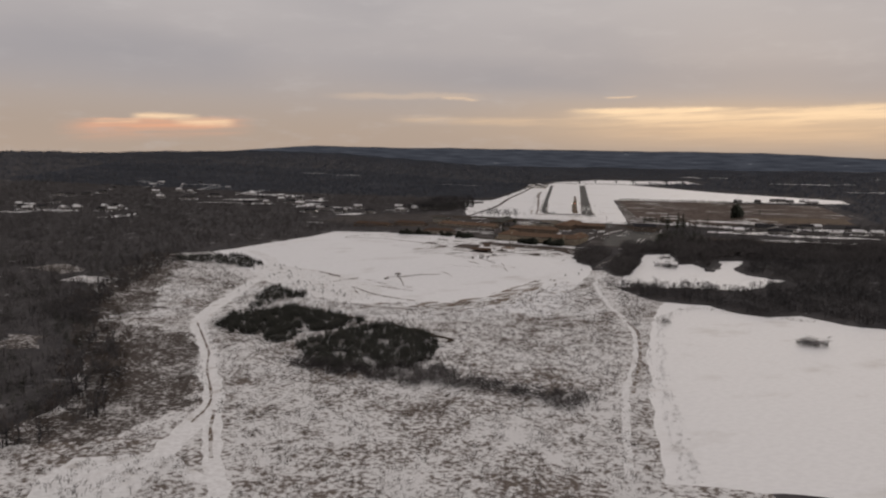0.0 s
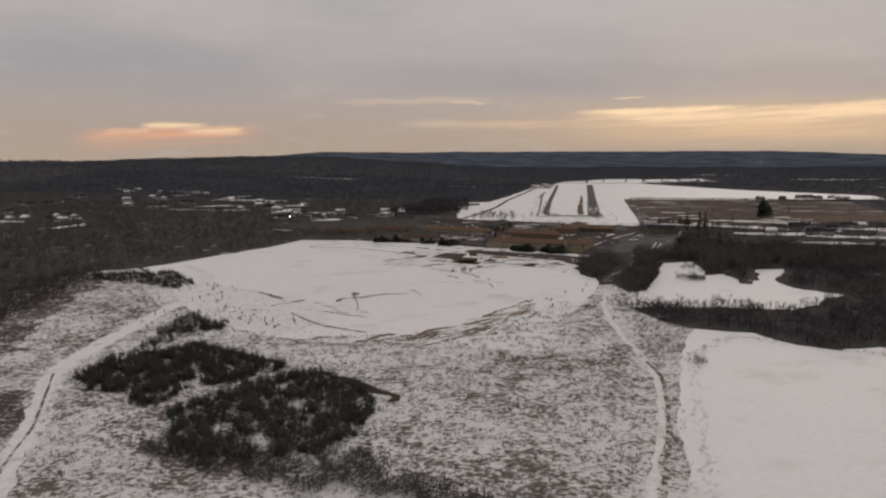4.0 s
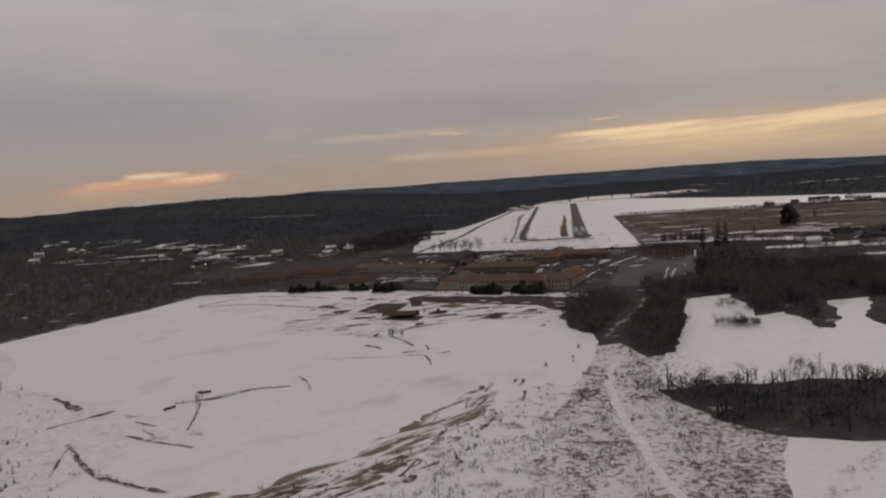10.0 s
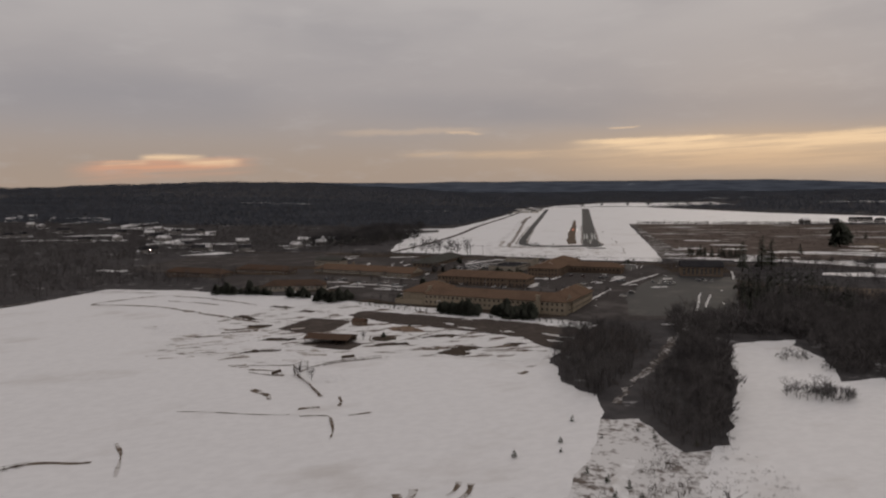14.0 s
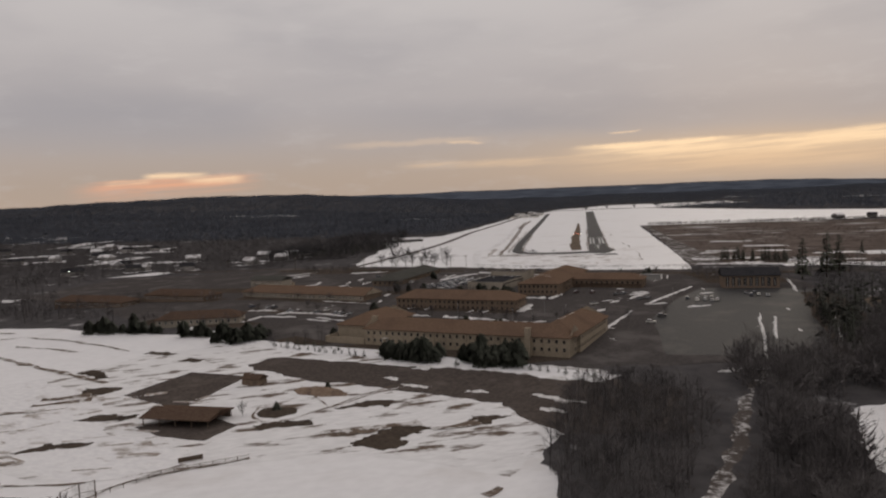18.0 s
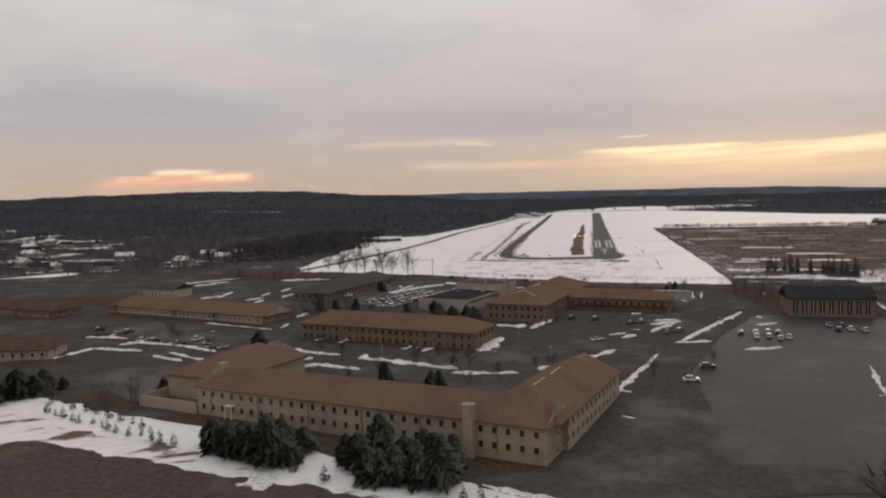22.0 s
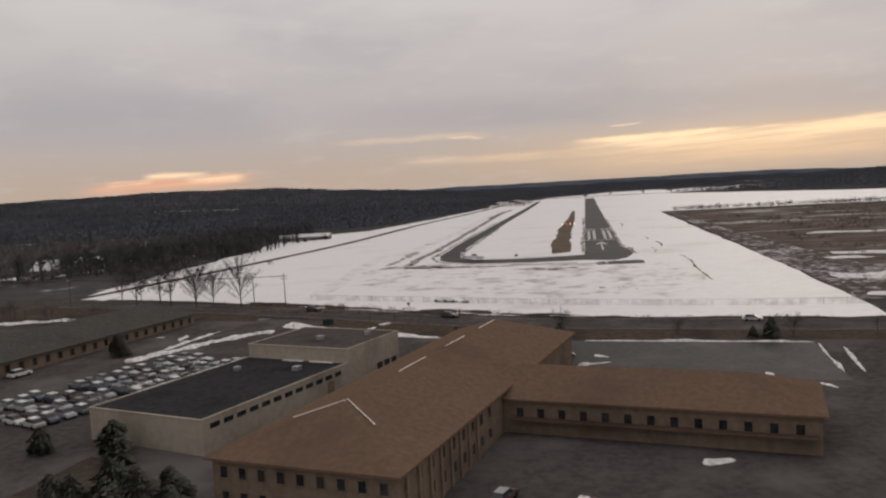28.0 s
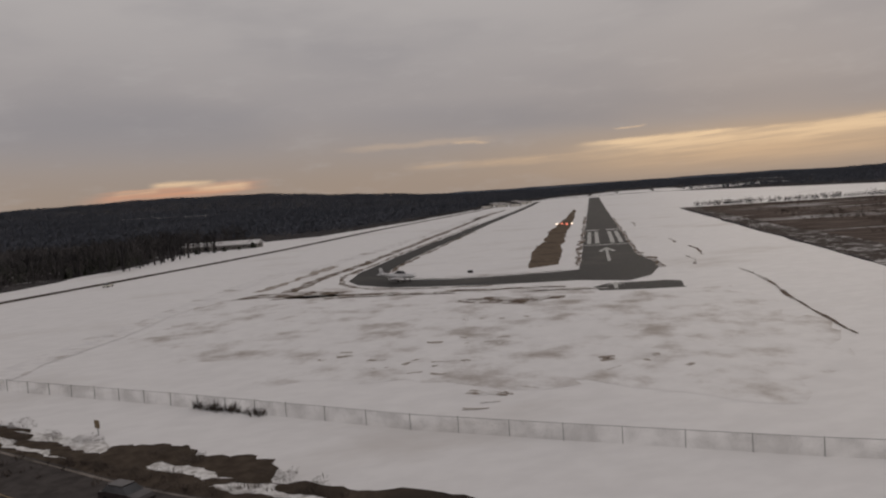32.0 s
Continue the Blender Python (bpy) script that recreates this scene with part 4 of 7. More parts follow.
sheet("thin_edge", [(-100, 600), (-60, 604), (-20, 600), (-8, 680), (4, 740), (-12, 742), (-30, 725), (-48, 668), (-70, 634)], "thin_snow", 3, "thin snow over dead turf at the field edge", step=3, amount=6, seed=225, category="ground")
sheet("thaw_spot", [(-215, 700), (-180, 690), (-165, 672), (-140, 668), (-150, 690), (-175, 705), (-200, 712)], "thin_snow", 4, "thin snow over dead turf", step=3, amount=5, seed=222, category="ground")
sheet("thaw_spot", [(-240, 930), (-180, 885), (-120, 850), (-95, 872), (-130, 890), (-160, 925), (-200, 950)], "thin_snow", 4, "thin snow over dead turf", step=3, amount=6, seed=223, category="ground")
grass_rng = random.Random(31)
BROWN_EDGE = [(-150, 601), (-118, 604), (-84, 620), (-62, 644), (-47, 678), (-39, 716), (-32, 742)]
for n in range(64):
    k = grass_rng.uniform(0, 5.99)
    (xa, ya), (xb, yb) = BROWN_EDGE[int(k)], BROWN_EDGE[int(k) + 1]
    x, y = xa + (xb - xa) * (k % 1) + grass_rng.gauss(0, 7), ya + (yb - ya) * (k % 1) + grass_rng.gauss(0, 7)
    a, d = math.atan2(yb - ya, xb - xa) + grass_rng.gauss(0.1, 0.2), grass_rng.uniform(2, 9)
    strip("grass_streak", [(x - d * math.cos(a), y - d * math.sin(a)), (x + grass_rng.gauss(0, 0.8), y + grass_rng.gauss(0, 0.8)), (x + d * math.cos(a), y + d * math.sin(a))], grass_rng.uniform(0.5, 2.4), "mud_streak", 7 + n * 0.05, "streak of bare earth and dead grass in the snow", 1.1, n * 3.7, category="ground", per=10)
for n, (pts, w0) in enumerate((([(-132, 789), (-114, 790), (-103, 790), (-92, 792)], 0.5), ([(-116, 816), (-110, 812), (-107, 808)], 1.6), ([(-109, 812), (-105, 805)], 1.4), ([(-91, 798), (-84, 800)], 1.8), ([(-88, 791), (-79, 793), (-75, 788)], 0.6), ([(-78, 803), (-79, 808), (-81, 814)], 1.1), ([(-72, 795), (-65, 799)], 0.9), ([(-128, 838), (-120, 836), (-112, 836)], 1.4), ([(-130, 842), (-118, 842)], 1.0), ([(-142, 848), (-128, 850), (-114, 853)], 1.1), ([(-180, 917), (-170, 920), (-163, 924)], 3.4), ([(-20, 858), (-17, 863)], 2.0))):
    strip("earth_streak", pts, w0, "mud_streak", 7 + 0.05 * n, "trodden brown streak in the snow", 1.1, 430 + n, category="ground", per=12)
for n in range(46):
    x, y = grass_rng.uniform(-186, -112), grass_rng.uniform(846, 932)
    d, a = grass_rng.uniform(1.5, 6), grass_rng.gauss(0.45, 0.3)
    strip("thaw_streak", [(x - d * math.cos(a), y - d * math.sin(a)), (x, y + grass_rng.gauss(0, 0.5)), (x + d * math.cos(a), y + d * math.sin(a))], grass_rng.uniform(0.4, 1.6), "thin_mud", 6 + n * 0.04, "thin streak where dead grass shows through snow", 1.2, n * 2.9, category="ground", per=8)
sheet("thaw_spot", [(-97, 829), (-90, 828), (-85, 834), (-90, 842), (-97, 840)], "thin_snow", 5, "thin snow over dead turf", step=1.5, amount=2, seed=446, category="ground")
sheet("lumpy_snow", [(-262, 660), (-222, 616), (-180, 606), (-195, 650), (-210, 690), (-240, 720), (-275, 730)], "snow_track", 4, "lumpy snow with young growth", step=3, amount=6, seed=224, category="snow")
for i, (pts, w, label) in enumerate((
    ([(-184, 724), (-173, 728), (-163, 732), (-152, 742), (-135, 746)], 1.5, "worn line"), ([(-171, 724), (-165, 708), (-159, 689)], 0.8, "worn line"), ([(-258, 738), (-244, 729), (-229, 718)], 3.0, "brush line"), ([(-228, 693), (-220, 704), (-209, 716)], 2.2, "worn line"),
    ([(-204, 674), (-190, 660), (-178, 648), (-166, 640), (-150, 633), (-133, 627)], 1.7, "ditch"), ([(-202, 672), (-194, 655), (-187, 640)], 0.9, "ditch"), ([(-183, 683), (-172, 678), (-164, 675), (-146, 669)], 1.4, "streak"), ([(-180, 690), (-170, 682)], 1.2, "streak"), ([(-190, 700), (-176, 694)], 1.0, "streak"),
    ([(-312, 996), (-285, 994), (-260, 989), (-230, 974), (-201, 959), (-172, 945)], 2.6, "loop track"), ([(-304, 1014), (-286, 1032), (-262, 1027), (-244, 1020), (-218, 1008), (-196, 996)], 1.6, "loop track"), ([(-312, 996), (-312, 1006), (-300, 1018)], 2.4, "loop track"), ([(-265, 1010), (-240, 1003), (-222, 995)], 1.6, "streak"),
    ([(-108, 842), (-105, 852), (-98.5, 860), (-82, 873.5)], 1.1, "worn line"), ([(-107, 838), (-98, 826), (-88, 812)], 0.9, "worn line"), ([(-77, 792), (-73, 782), (-71, 774)], 0.7, "footpath"), ([(-136, 760), (-128, 750), (-122, 738)], 0.8, "footpath"), ([(-181, 922), (-167, 929)], 3.5, "streak"), ([(-190, 905), (-172, 910)], 2.5, "streak"), ([(-66, 894), (-46, 908)], 5.0, "streak"), ([(-40, 900), (-28, 908)], 4.0, "streak"),
    ([(-232, 585), (-210, 573), (-185, 560), (-163, 551)], 4.0, "brown track"), ([(-133, 538), (-109, 521), (-92, 510), (-80, 498)], 6.0, "brown track"), ([(-408, 866), (-388, 945), (-362, 1014), (-348, 1054), (-296, 1046)], 1.8, "worn line"))):
    kind_label = {"streak": "streak of bare earth and dead grass in the snow", "worn line": "worn brown line across the snow", "brush line": "dark line of cut brush in the snow", "ditch": "dark ditch with dead weeds in the snow", "loop track": "muddy wheel track looping over the snow", "footpath": "trodden line of footprints in the snow", "brown track": "bare brown track beside the young pines"}[label]
    strip("earth_streak", pts, w, "mud_streak" if label not in ("brown track",) else "dead_grass", 6 + 0.3 * i, kind_label, 0.95, 60 + i, category="ground", per=14)
sheet("airfield_thaw", [(-98, 1388), (-90, 1350), (-70, 1316), (-20, 1292), (30, 1284), (40, 1330), (34, 1372), (10, 1392), (-40, 1398), (-80, 1406)], "spotted_snow", 3, "thin snow with dead turf showing on the airfield", step=3, amount=12, seed=231, category="ground")
for n in range(44):
    cx, cy, r = grass_rng.choice(((-14, 1343, 9), (-16, 1303, 9), (-26, 1303, 8), (-14, 1319, 8), (-6, 1287, 7), (-32, 1312, 10), (10, 1302, 9)))
    x, y, d = cx + grass_rng.gauss(0, r * 0.4), cy + grass_rng.gauss(0, r * 0.35), grass_rng.uniform(0.3, 1.5)
    a = grass_rng.gauss(0.1, 0.5)
    strip("turf_spot", [(x - d * math.cos(a), y - d * math.sin(a)), (x, y + grass_rng.gauss(0, 0.3)), (x + d * math.cos(a), y + d * math.sin(a))], grass_rng.uniform(0.3, 0.9), "thin_mud", 4 + n * 0.02, "spot of dead turf showing through the snow", 1.6, n * 1.9, category="ground", per=7)

# ---- vegetation ----
RNG = np.random.default_rng(7)


def tube(a, b, r0, r1, n=4):
    a, b = np.array(a, float), np.array(b, float)
    d = (b - a) / (np.linalg.norm(b - a) + 1e-9)
    s = np.cross(d, (0.3, 0.9, 0.2))
    s /= np.linalg.norm(s)
    t = np.cross(d, s)
    ang = np.arange(n) * 2 * np.pi / n
    ring = np.cos(ang)[:, None] * s + np.sin(ang)[:, None] * t
    v = np.r_[a + ring * r0, b + ring * r1]
    f = []
    for i in range(n):
        j = (i + 1) % n
        f += [(i, j, n + j), (i, n + j, n + i)]
    return v, np.array(f)


def merge(parts):
    V, F, k = [], [], 0
    for v, f in parts:
        V.append(v)
        F.append(f + k)
        k += len(v)
    return np.concatenate(V), np.concatenate(F)


def bare_tree(h, limbs, twigs, spread=0.33, thick=1.0):
    """Trunk with limbs, and a crown of fine twigs: two meshes."""
    lean = RNG.normal(0, 0.03, 2) * h
    trunk = [tube((0, 0, -0.4), (lean[0] * 0.5, lean[1] * 0.5, h * 0.45), 0.02 * h * thick, 0.013 * h * thick, 5), tube((lean[0] * 0.5, lean[1] * 0.5, h * 0.45), (lean[0], lean[1], h * 0.86), 0.013 * h * thick, 0.003 * h, 4)]
    tw = []
    for i in range(limbs):
        z = h * RNG.uniform(0.25 if limbs < 20 else 0.14, 0.72)
        a = RNG.uniform(0, 2 * np.pi)
        L = h * spread * RNG.uniform(0.7, 1.25) * (1.15 - 0.7 * z / h)
        p0 = np.array((lean[0] * z / h, lean[1] * z / h, z))
        p1 = p0 + np.array((np.cos(a) * L, np.sin(a) * L, L * RNG.uniform(0.55, 1.2 if limbs < 20 else 1.9)))
        trunk.append(tube(p0, p1, 0.0065 * h * thick, 0.0018 * h, 3))
        for k in range(twigs):
            t = RNG.uniform(0.3, 1.0)
            q = p0 + (p1 - p0) * t
            d = RNG.normal(0, 1, 3) * (1, 1, 0.7) + (np.cos(a) * 0.7, np.sin(a) * 0.7, 0.8)
            d *= h * RNG.uniform(0.06, 0.15) / np.linalg.norm(d)
            side = np.cross(d, RNG.normal(0, 1, 3))
            side *= h * 0.0035 * thick / (np.linalg.norm(side) + 1e-9)
            tw.append((np.array([q - side, q + side, q + d]), np.array([[0, 1, 2]])))
            e = RNG.normal(0, 1, 3) * h * 0.05 + d * 0.3
            q2 = q + d * 0.55
            tw.append((np.array([q2 - side * 0.6, q2 + side * 0.6, q2 + e]), np.array([[0, 1, 2]])))
    return merge(trunk), merge(tw)


def conifer(h, width, branches, fullness=0.75):
    """Pine: trunk and a crown of ragged drooping boughs."""
    trunk = tube((0, 0, -0.4), (0, 0, h * 0.95), 0.018 * h, 0.003 * h, 5)
    V = []
    for i in range(branches):
        s = (i + RNG.uniform(0, 1)) / branches
        z = h * (0.10 + 0.9 * s)
        a = RNG.uniform(0, 2 * np.pi)
        r = width * ((1 - s) ** fullness if fullness else (1 - s ** 2.3) ** 0.8 * (1 + 0.28 * math.sin(a * 3 + s * 6))) * RNG.uniform(0.45, 1.2) + 0.03 * h
        d, n = np.array((np.cos(a), np.sin(a), 0)), np.array((-np.sin(a), np.cos(a), 0))
        w = r * (RNG.uniform(0.16, 0.36) if fullness else RNG.uniform(0.09, 0.2))
        root, tip = np.array((0, 0, z)), d * r + np.array((0, 0, z + r * RNG.uniform(-0.35, 0.3)))
        mid = d * r * 0.62 + np.array((0, 0, z - 0.04 * r + RNG.uniform(0, 0.12) * r))
        V += [root, mid + n * w, tip, root, tip, mid - n * w, mid + n * w * 0.8 + (0, 0, r * 0.25), mid - n * w * 0.6, tip + n * w * 0.7]
    V = np.array(V)
    return trunk, (V, np.arange(len(V)).reshape(-1, 3))


def bush(h, stems):
    V = []
    for i in range(stems):
        a, t = RNG.uniform(0, 2 * np.pi), RNG.uniform(0, 1) ** 0.5
        base = np.array((np.cos(a), np.sin(a), 0)) * t * h * 0.35
        tip = base * RNG.uniform(1.4, 2.4) + np.array((0, 0, h * RNG.uniform(0.6, 1.1)))
        side = np.array((-np.sin(a + 1), np.cos(a + 1), 0)) * h * RNG.uniform(0.03, 0.07)
        V += [base - side - (0, 0, 0.15), base + side - (0, 0, 0.15), tip, base + (tip - base) * 0.4 - side, base + (tip - base) * 0.4 + side, tip + RNG.normal(0, 0.25, 3) * h]
    V = np.array(V)
    return V, np.arange(len(V)).reshape(-1, 3)


def clump(h, n, w, spread=0.32):
    """A leafless crown seen from afar: fine sprays of branches in a dome, over a short stem."""
    V = []
    for i in range(n):
        a, t = RNG.uniform(0, 2 * np.pi), RNG.uniform(0, 1) ** 0.5
        z = RNG.uniform(0.25, 0.8) * (1 - 0.45 * t * t)
        p = np.array((np.cos(a) * t * spread * h, np.sin(a) * t * spread * h, z * h))
        d = np.array((np.cos(a) * t, np.sin(a) * t, 0.8)) + RNG.normal(0, 0.45, 3)
        d *= h * RNG.uniform(0.2, 0.34) / np.linalg.norm(d)
        s = np.cross(d, RNG.normal(0, 1, 3))
        s *= h * w / (np.linalg.norm(s) + 1e-9)
        V += [p - s, p + s, p + d]
    V += [np.array((-0.014 * h, 0, -0.3)), np.array((0.014 * h, 0, -0.3)), np.array((0, 0, 0.7 * h)), np.array((0, -0.014 * h, -0.3)), np.array((0, 0.014 * h, -0.3)), np.array((0, 0, 0.7 * h))]
    V = np.array(V)
    return V, np.arange(len(V)).reshape(-1, 3)


def scatter_in(poly, count, seed, avoid=()):
    rng = np.random.default_rng(seed)
    p = np.array(poly)
    out = np.zeros((0, 2))
    while len(out) < count:
        q = rng.uniform(p.min(0), p.max(0), (count * 3, 2))
        q = q[inside(poly, q[:, 0], q[:, 1])]
        for a in avoid:
            q = q[~inside(a, q[:, 0], q[:, 1])]
        out = np.r_[out, q]
        if not len(q):
            break
    return out[:count]


def clump_filter(p, scale, cut, seed):
    """Keeps the points where a broad noise is high, so that growth stands in drifts."""
    keep = [noise.noise(Vector((x / scale + seed, y / scale - seed, seed))) > cut for x, y in p]
    return p[np.array(keep, bool)] if len(p) else p


def growth(name, protos, pts, sizes, material, label, category, seed, sink=0.0):
    """Many plants in one mesh."""
    rng = np.random.default_rng(seed)
    V, F, k = [], [], 0
    z = ground(pts[:, 0], pts[:, 1])
    for (x, y), gzv in zip(pts, z):
        v, f = protos[rng.integers(len(protos))]
        a, s = rng.uniform(0, 2 * np.pi), rng.uniform(*sizes)
        c, n = np.cos(a) * s, np.sin(a) * s
        w = np.empty_like(v)
        w[:, 0], w[:, 1], w[:, 2] = v[:, 0] * c - v[:, 1] * n + x, v[:, 0] * n + v[:, 1] * c + y, v[:, 2] * s + gzv - sink
        V.append(w)
        F.append(f + k)
        k += len(v)
    me = tri_mesh(name, np.concatenate(V), np.concatenate(F), material)
    return tagged(new(name, me), label, category, kind="stuff")


def tree_proto(kind, h, **k):
    """Trunk and crown meshes of one tree."""
    if kind == "bare":
        t, c = bare_tree(h, k.get("limbs", 16), k.get("twigs", 14), k.get("spread", 0.33), k.get("thick", 1.0))
        return tri_mesh("trunk", *t, "bark"), tri_mesh("crown", *c, "twigs")
    t, c = conifer(h, k.get("width", h * 0.25), k.get("branches", 90), 0 if k.get("round") else k.get("full", 0.75))
    return tri_mesh("trunk", *t, "bark"), tri_mesh("crown", *c, "evergreen")


def plant(proto, name, x, y, scale, turn, label, category, group):
    ob = thing(name, label, category, Matrix.Translation((x, y, gz(x, y))) @ Matrix.Rotation(turn, 4, "Z") @ Matrix.Scale(scale, 4), group)
    child("trunk", proto[0], ob)
    child("crown", proto[1], ob)
    return ob


BARE = [tree_proto("bare", 12, limbs=34, twigs=30, spread=0.42, thick=0.75) for _ in range(5)]
PINE = [tree_proto("pine", 7, width=3.3, branches=230) for _ in range(4)]
BUSHY = [tree_proto("pine", RNG.uniform(6.4, 9.0), width=RNG.uniform(2.2, 3.0), branches=480, round=True) for _ in range(6)]
COLUMN = [tree_proto("pine", 7.5, width=2.0, branches=520, round=True) for _ in range(2)]
YOUNG = [tree_proto("pine", 2.2, width=0.75, branches=45) for _ in range(3)]
SPIRE = [tree_proto("pine", 16, width=2.8, branches=170) for _ in range(3)]
low_bare = [merge(list(bare_tree(13, 8, 4, 0.36, 1.8))) for _ in range(5)]
far_clump = [clump(9, 7, 0.07, 0.44) for _ in range(8)]
mid_clump = [clump(9, 22, 0.028, 0.38) for _ in range(8)]
stand_pine = [merge(list(conifer(5.0, 1.55, 26))) for _ in range(6)]
dense_bare = [merge(list(bare_tree(13, 12, 9, 0.34, 1.0))) for _ in range(5)]
low_pine = [merge(list(conifer(4.0, 1.5, 11))) for _ in range(4)]
bushes = [bush(1.0, 7) for _ in range(6)]
tufts = [bush(1.0, 4) for _ in range(8)]
thickets = [clump(2.6, 30, 0.02, 0.5) for _ in range(5)]
MEADOW_IN = [(-250, 200), (40, 200), (35, 420), (45, 560), (55, 640), (30, 790), (-21, 680), (-99, 598), (-180, 605), (-280, 640), (-360, 740), (-440, 800), (-389, 560), (-312, 450), (-235, 330), (-240, 276)]
TRACKS_CLEAR = [[(-172, 280), (-150, 290), (-185, 380), (-262, 505), (-284, 610), (-298, 690), (-312, 690), (-298, 600), (-276, 508), (-232, 440), (-180, 352)], [(-180, 330), (-160, 335), (-118, 255), (-130, 245)], [(20, 780), (44, 560), (32, 400), (24, 400), (36, 550), (12, 740)]]
pts = clump_filter(scatter_in(MEADOW_IN, 36000, 11, TRACKS_CLEAR), 9, -0.1, 3.1)
growth("brush", tufts, pts[:20000], (0.7, 2.1), "brush_twigs", "low brown brush standing in the snow", "brush", 12)
PINES_A = [(-250, 503), (-257, 539), (-222, 577), (-186, 562), (-154, 545), (-158, 527), (-176, 505), (-188, 466), (-201, 468), (-207, 487), (-231, 485)]
PINES_B = [(-178, 463), (-160, 516), (-134, 538), (-95, 510), (-86, 481), (-86, 453), (-96, 428), (-118, 420), (-128, 410), (-150, 420), (-160, 440)]
PINES_C = [(-449, 792), (-414, 806), (-378, 813), (-326, 764), (-337, 742), (-388, 762), (-430, 768)]
PINES_D = [(-268, 610), (-278, 672), (-262, 655), (-244, 609), (-244, 578), (-253, 556)]
PINES_E = [(-257, 641), (-236, 640), (-227, 614), (-244, 613)]
PINES_S = [(-300, 600), (-200, 600), (-190, 640), (-260, 730), (-330, 780), (-400, 690), (-330, 560)]
for i, (poly, n, sz) in enumerate(((PINES_A, 2400, (0.45, 1.25)), (PINES_B, 2300, (0.45, 1.25)), (PINES_C, 800, (0.5, 1.2)), (PINES_D, 280, (0.5, 1.2)), (PINES_E, 120, (0.6, 1.2)), (PINES_S, 110, (0.35, 0.9)))):
    q = clump_filter(scatter_in(ragged(poly, 3, 3, 30 + i), int(n * 1.7), 20 + i), 6, -0.2, 5.5 + i)
    growth("young_pines", stand_pine, q[:n], sz, "needles", "stand of dark young pines in the snow", "pine trees", 30 + i)
q = scatter_in([(-172, 425), (-140, 404), (-105, 410), (-62, 412), (-84, 460), (-92, 525), (-170, 450)], 420, 40)
growth("thicket", mid_clump, q, (0.2, 0.5), "dark_twigs", "brown thicket among the young pines", "brush", 41)
HOLLOW = [(-172, 424), (-128, 404), (-88, 398), (-54, 394), (-24, 392), (-4, 374), (12, 384), (20, 404), (4, 402), (-24, 408), (-54, 416), (-86, 440), (-118, 426), (-146, 432)]
growth("thicket", mid_clump, clump_filter(scatter_in(ragged(HOLLOW, 3, 4, 5.2), 1100, 42), 9, -0.16, 1.3), (0.25, 0.75), "dark_twigs", "dark thicket along the hollow", "brush", 43)
growth("hedge_trees", dense_bare, clump_filter(scatter_in(HOLLOW, 330, 44), 9, 0.0, 2.7), (0.22, 0.5), "dark_twigs", "line of bare small trees in the hollow", "trees", 45)
# woods
GLADES = [[(-480, 640), (-446, 636), (-404, 590), (-396, 606), (-430, 664), (-470, 668)], [(-560, 690), (-500, 672), (-490, 690), (-530, 722)], [(-352, 412), (-330, 420), (-344, 450), (-372, 452)], [(-640, 560), (-600, 540), (-590, 560), (-636, 590)], [(-500, 480), (-470, 470), (-468, 500), (-500, 512)]]
for n, poly in enumerate(GLADES):
    sheet("wood_glade", poly, "brush_thin" if n == 0 else "brush_dark", 2, "snowy glade among bare trees", step=3, amount=7, seed=350 + n, category="clearing")
growth("edge_trees", low_bare + mid_clump, clump_filter(scatter_in([(-370, 550), (-402, 640), (-420, 730), (-436, 800), (-475, 800), (-470, 690), (-415, 600), (-345, 500)], 520, 263), 18, -0.1, 2.9), (0.35, 0.9), "twigs", "bare trees at the edge of the meadow", "trees", 264)
growth("lane_conifers", low_pine, scatter_in([(-242, 1430), (-240, 1460), (-228, 1515), (-208, 1516), (-230, 1560), (-260, 1620), (-330, 1560), (-320, 1450)], 230, 265), (1.6, 3.0), "needles", "dark conifers among the houses by the lane", "trees", 266)
growth("lane_trees", low_bare, scatter_in([(-246, 1420), (-240, 1460), (-228, 1515), (-210, 1516), (-225, 1600), (-245, 1720), (-330, 1720), (-340, 1440)], 420, 267), (0.8, 1.4), "twigs", "tall bare trees beside the lane", "trees", 268)
growth("east_conifers", low_pine, scatter_in([(86, 985), (150, 985), (160, 1110), (114, 1110), (98, 1050)], 85, 269), (2.4, 4.6), "needles", "dark conifers beside the car park", "trees", 271)
growth("wood_conifers", low_pine, clump_filter(scatter_in([(-235, 300), (-260, 372), (-330, 475), (-420, 540), (-480, 800), (-600, 800), (-700, 300), (-300, 200)], 2600, 48, GLADES), 38, 0.02, 4.1)[:1000], (1.0, 2.5), "needles", "dark conifers scattered through the wood", "trees", 49)
growth("field_hedge", tufts + thickets, np.concatenate([scatter_in([(42, 300), (47, 449), (56, 560), (62, 612), (93, 660), (98, 655), (70, 606), (62, 560), (54, 449), (52, 300)], 420, 250), scatter_in([(93, 660), (140, 640), (172, 628), (250, 672), (250, 664), (172, 620), (140, 632), (95, 650)], 260, 251)]), (0.3, 1.0), "brush_twigs", "rough growth at the edge of the snow field", "brush", 252)
growth("clearing_saplings", low_bare[:3], np.concatenate([scatter_in([(92, 738), (148, 734), (172, 764), (166, 772), (146, 744), (94, 752)], 46, 253), scatter_in([(36, 728), (94, 738), (94, 744), (36, 738)], 30, 254)]), (0.3, 0.6), "twigs", "saplings at the edge of the clearing", "trees", 255)
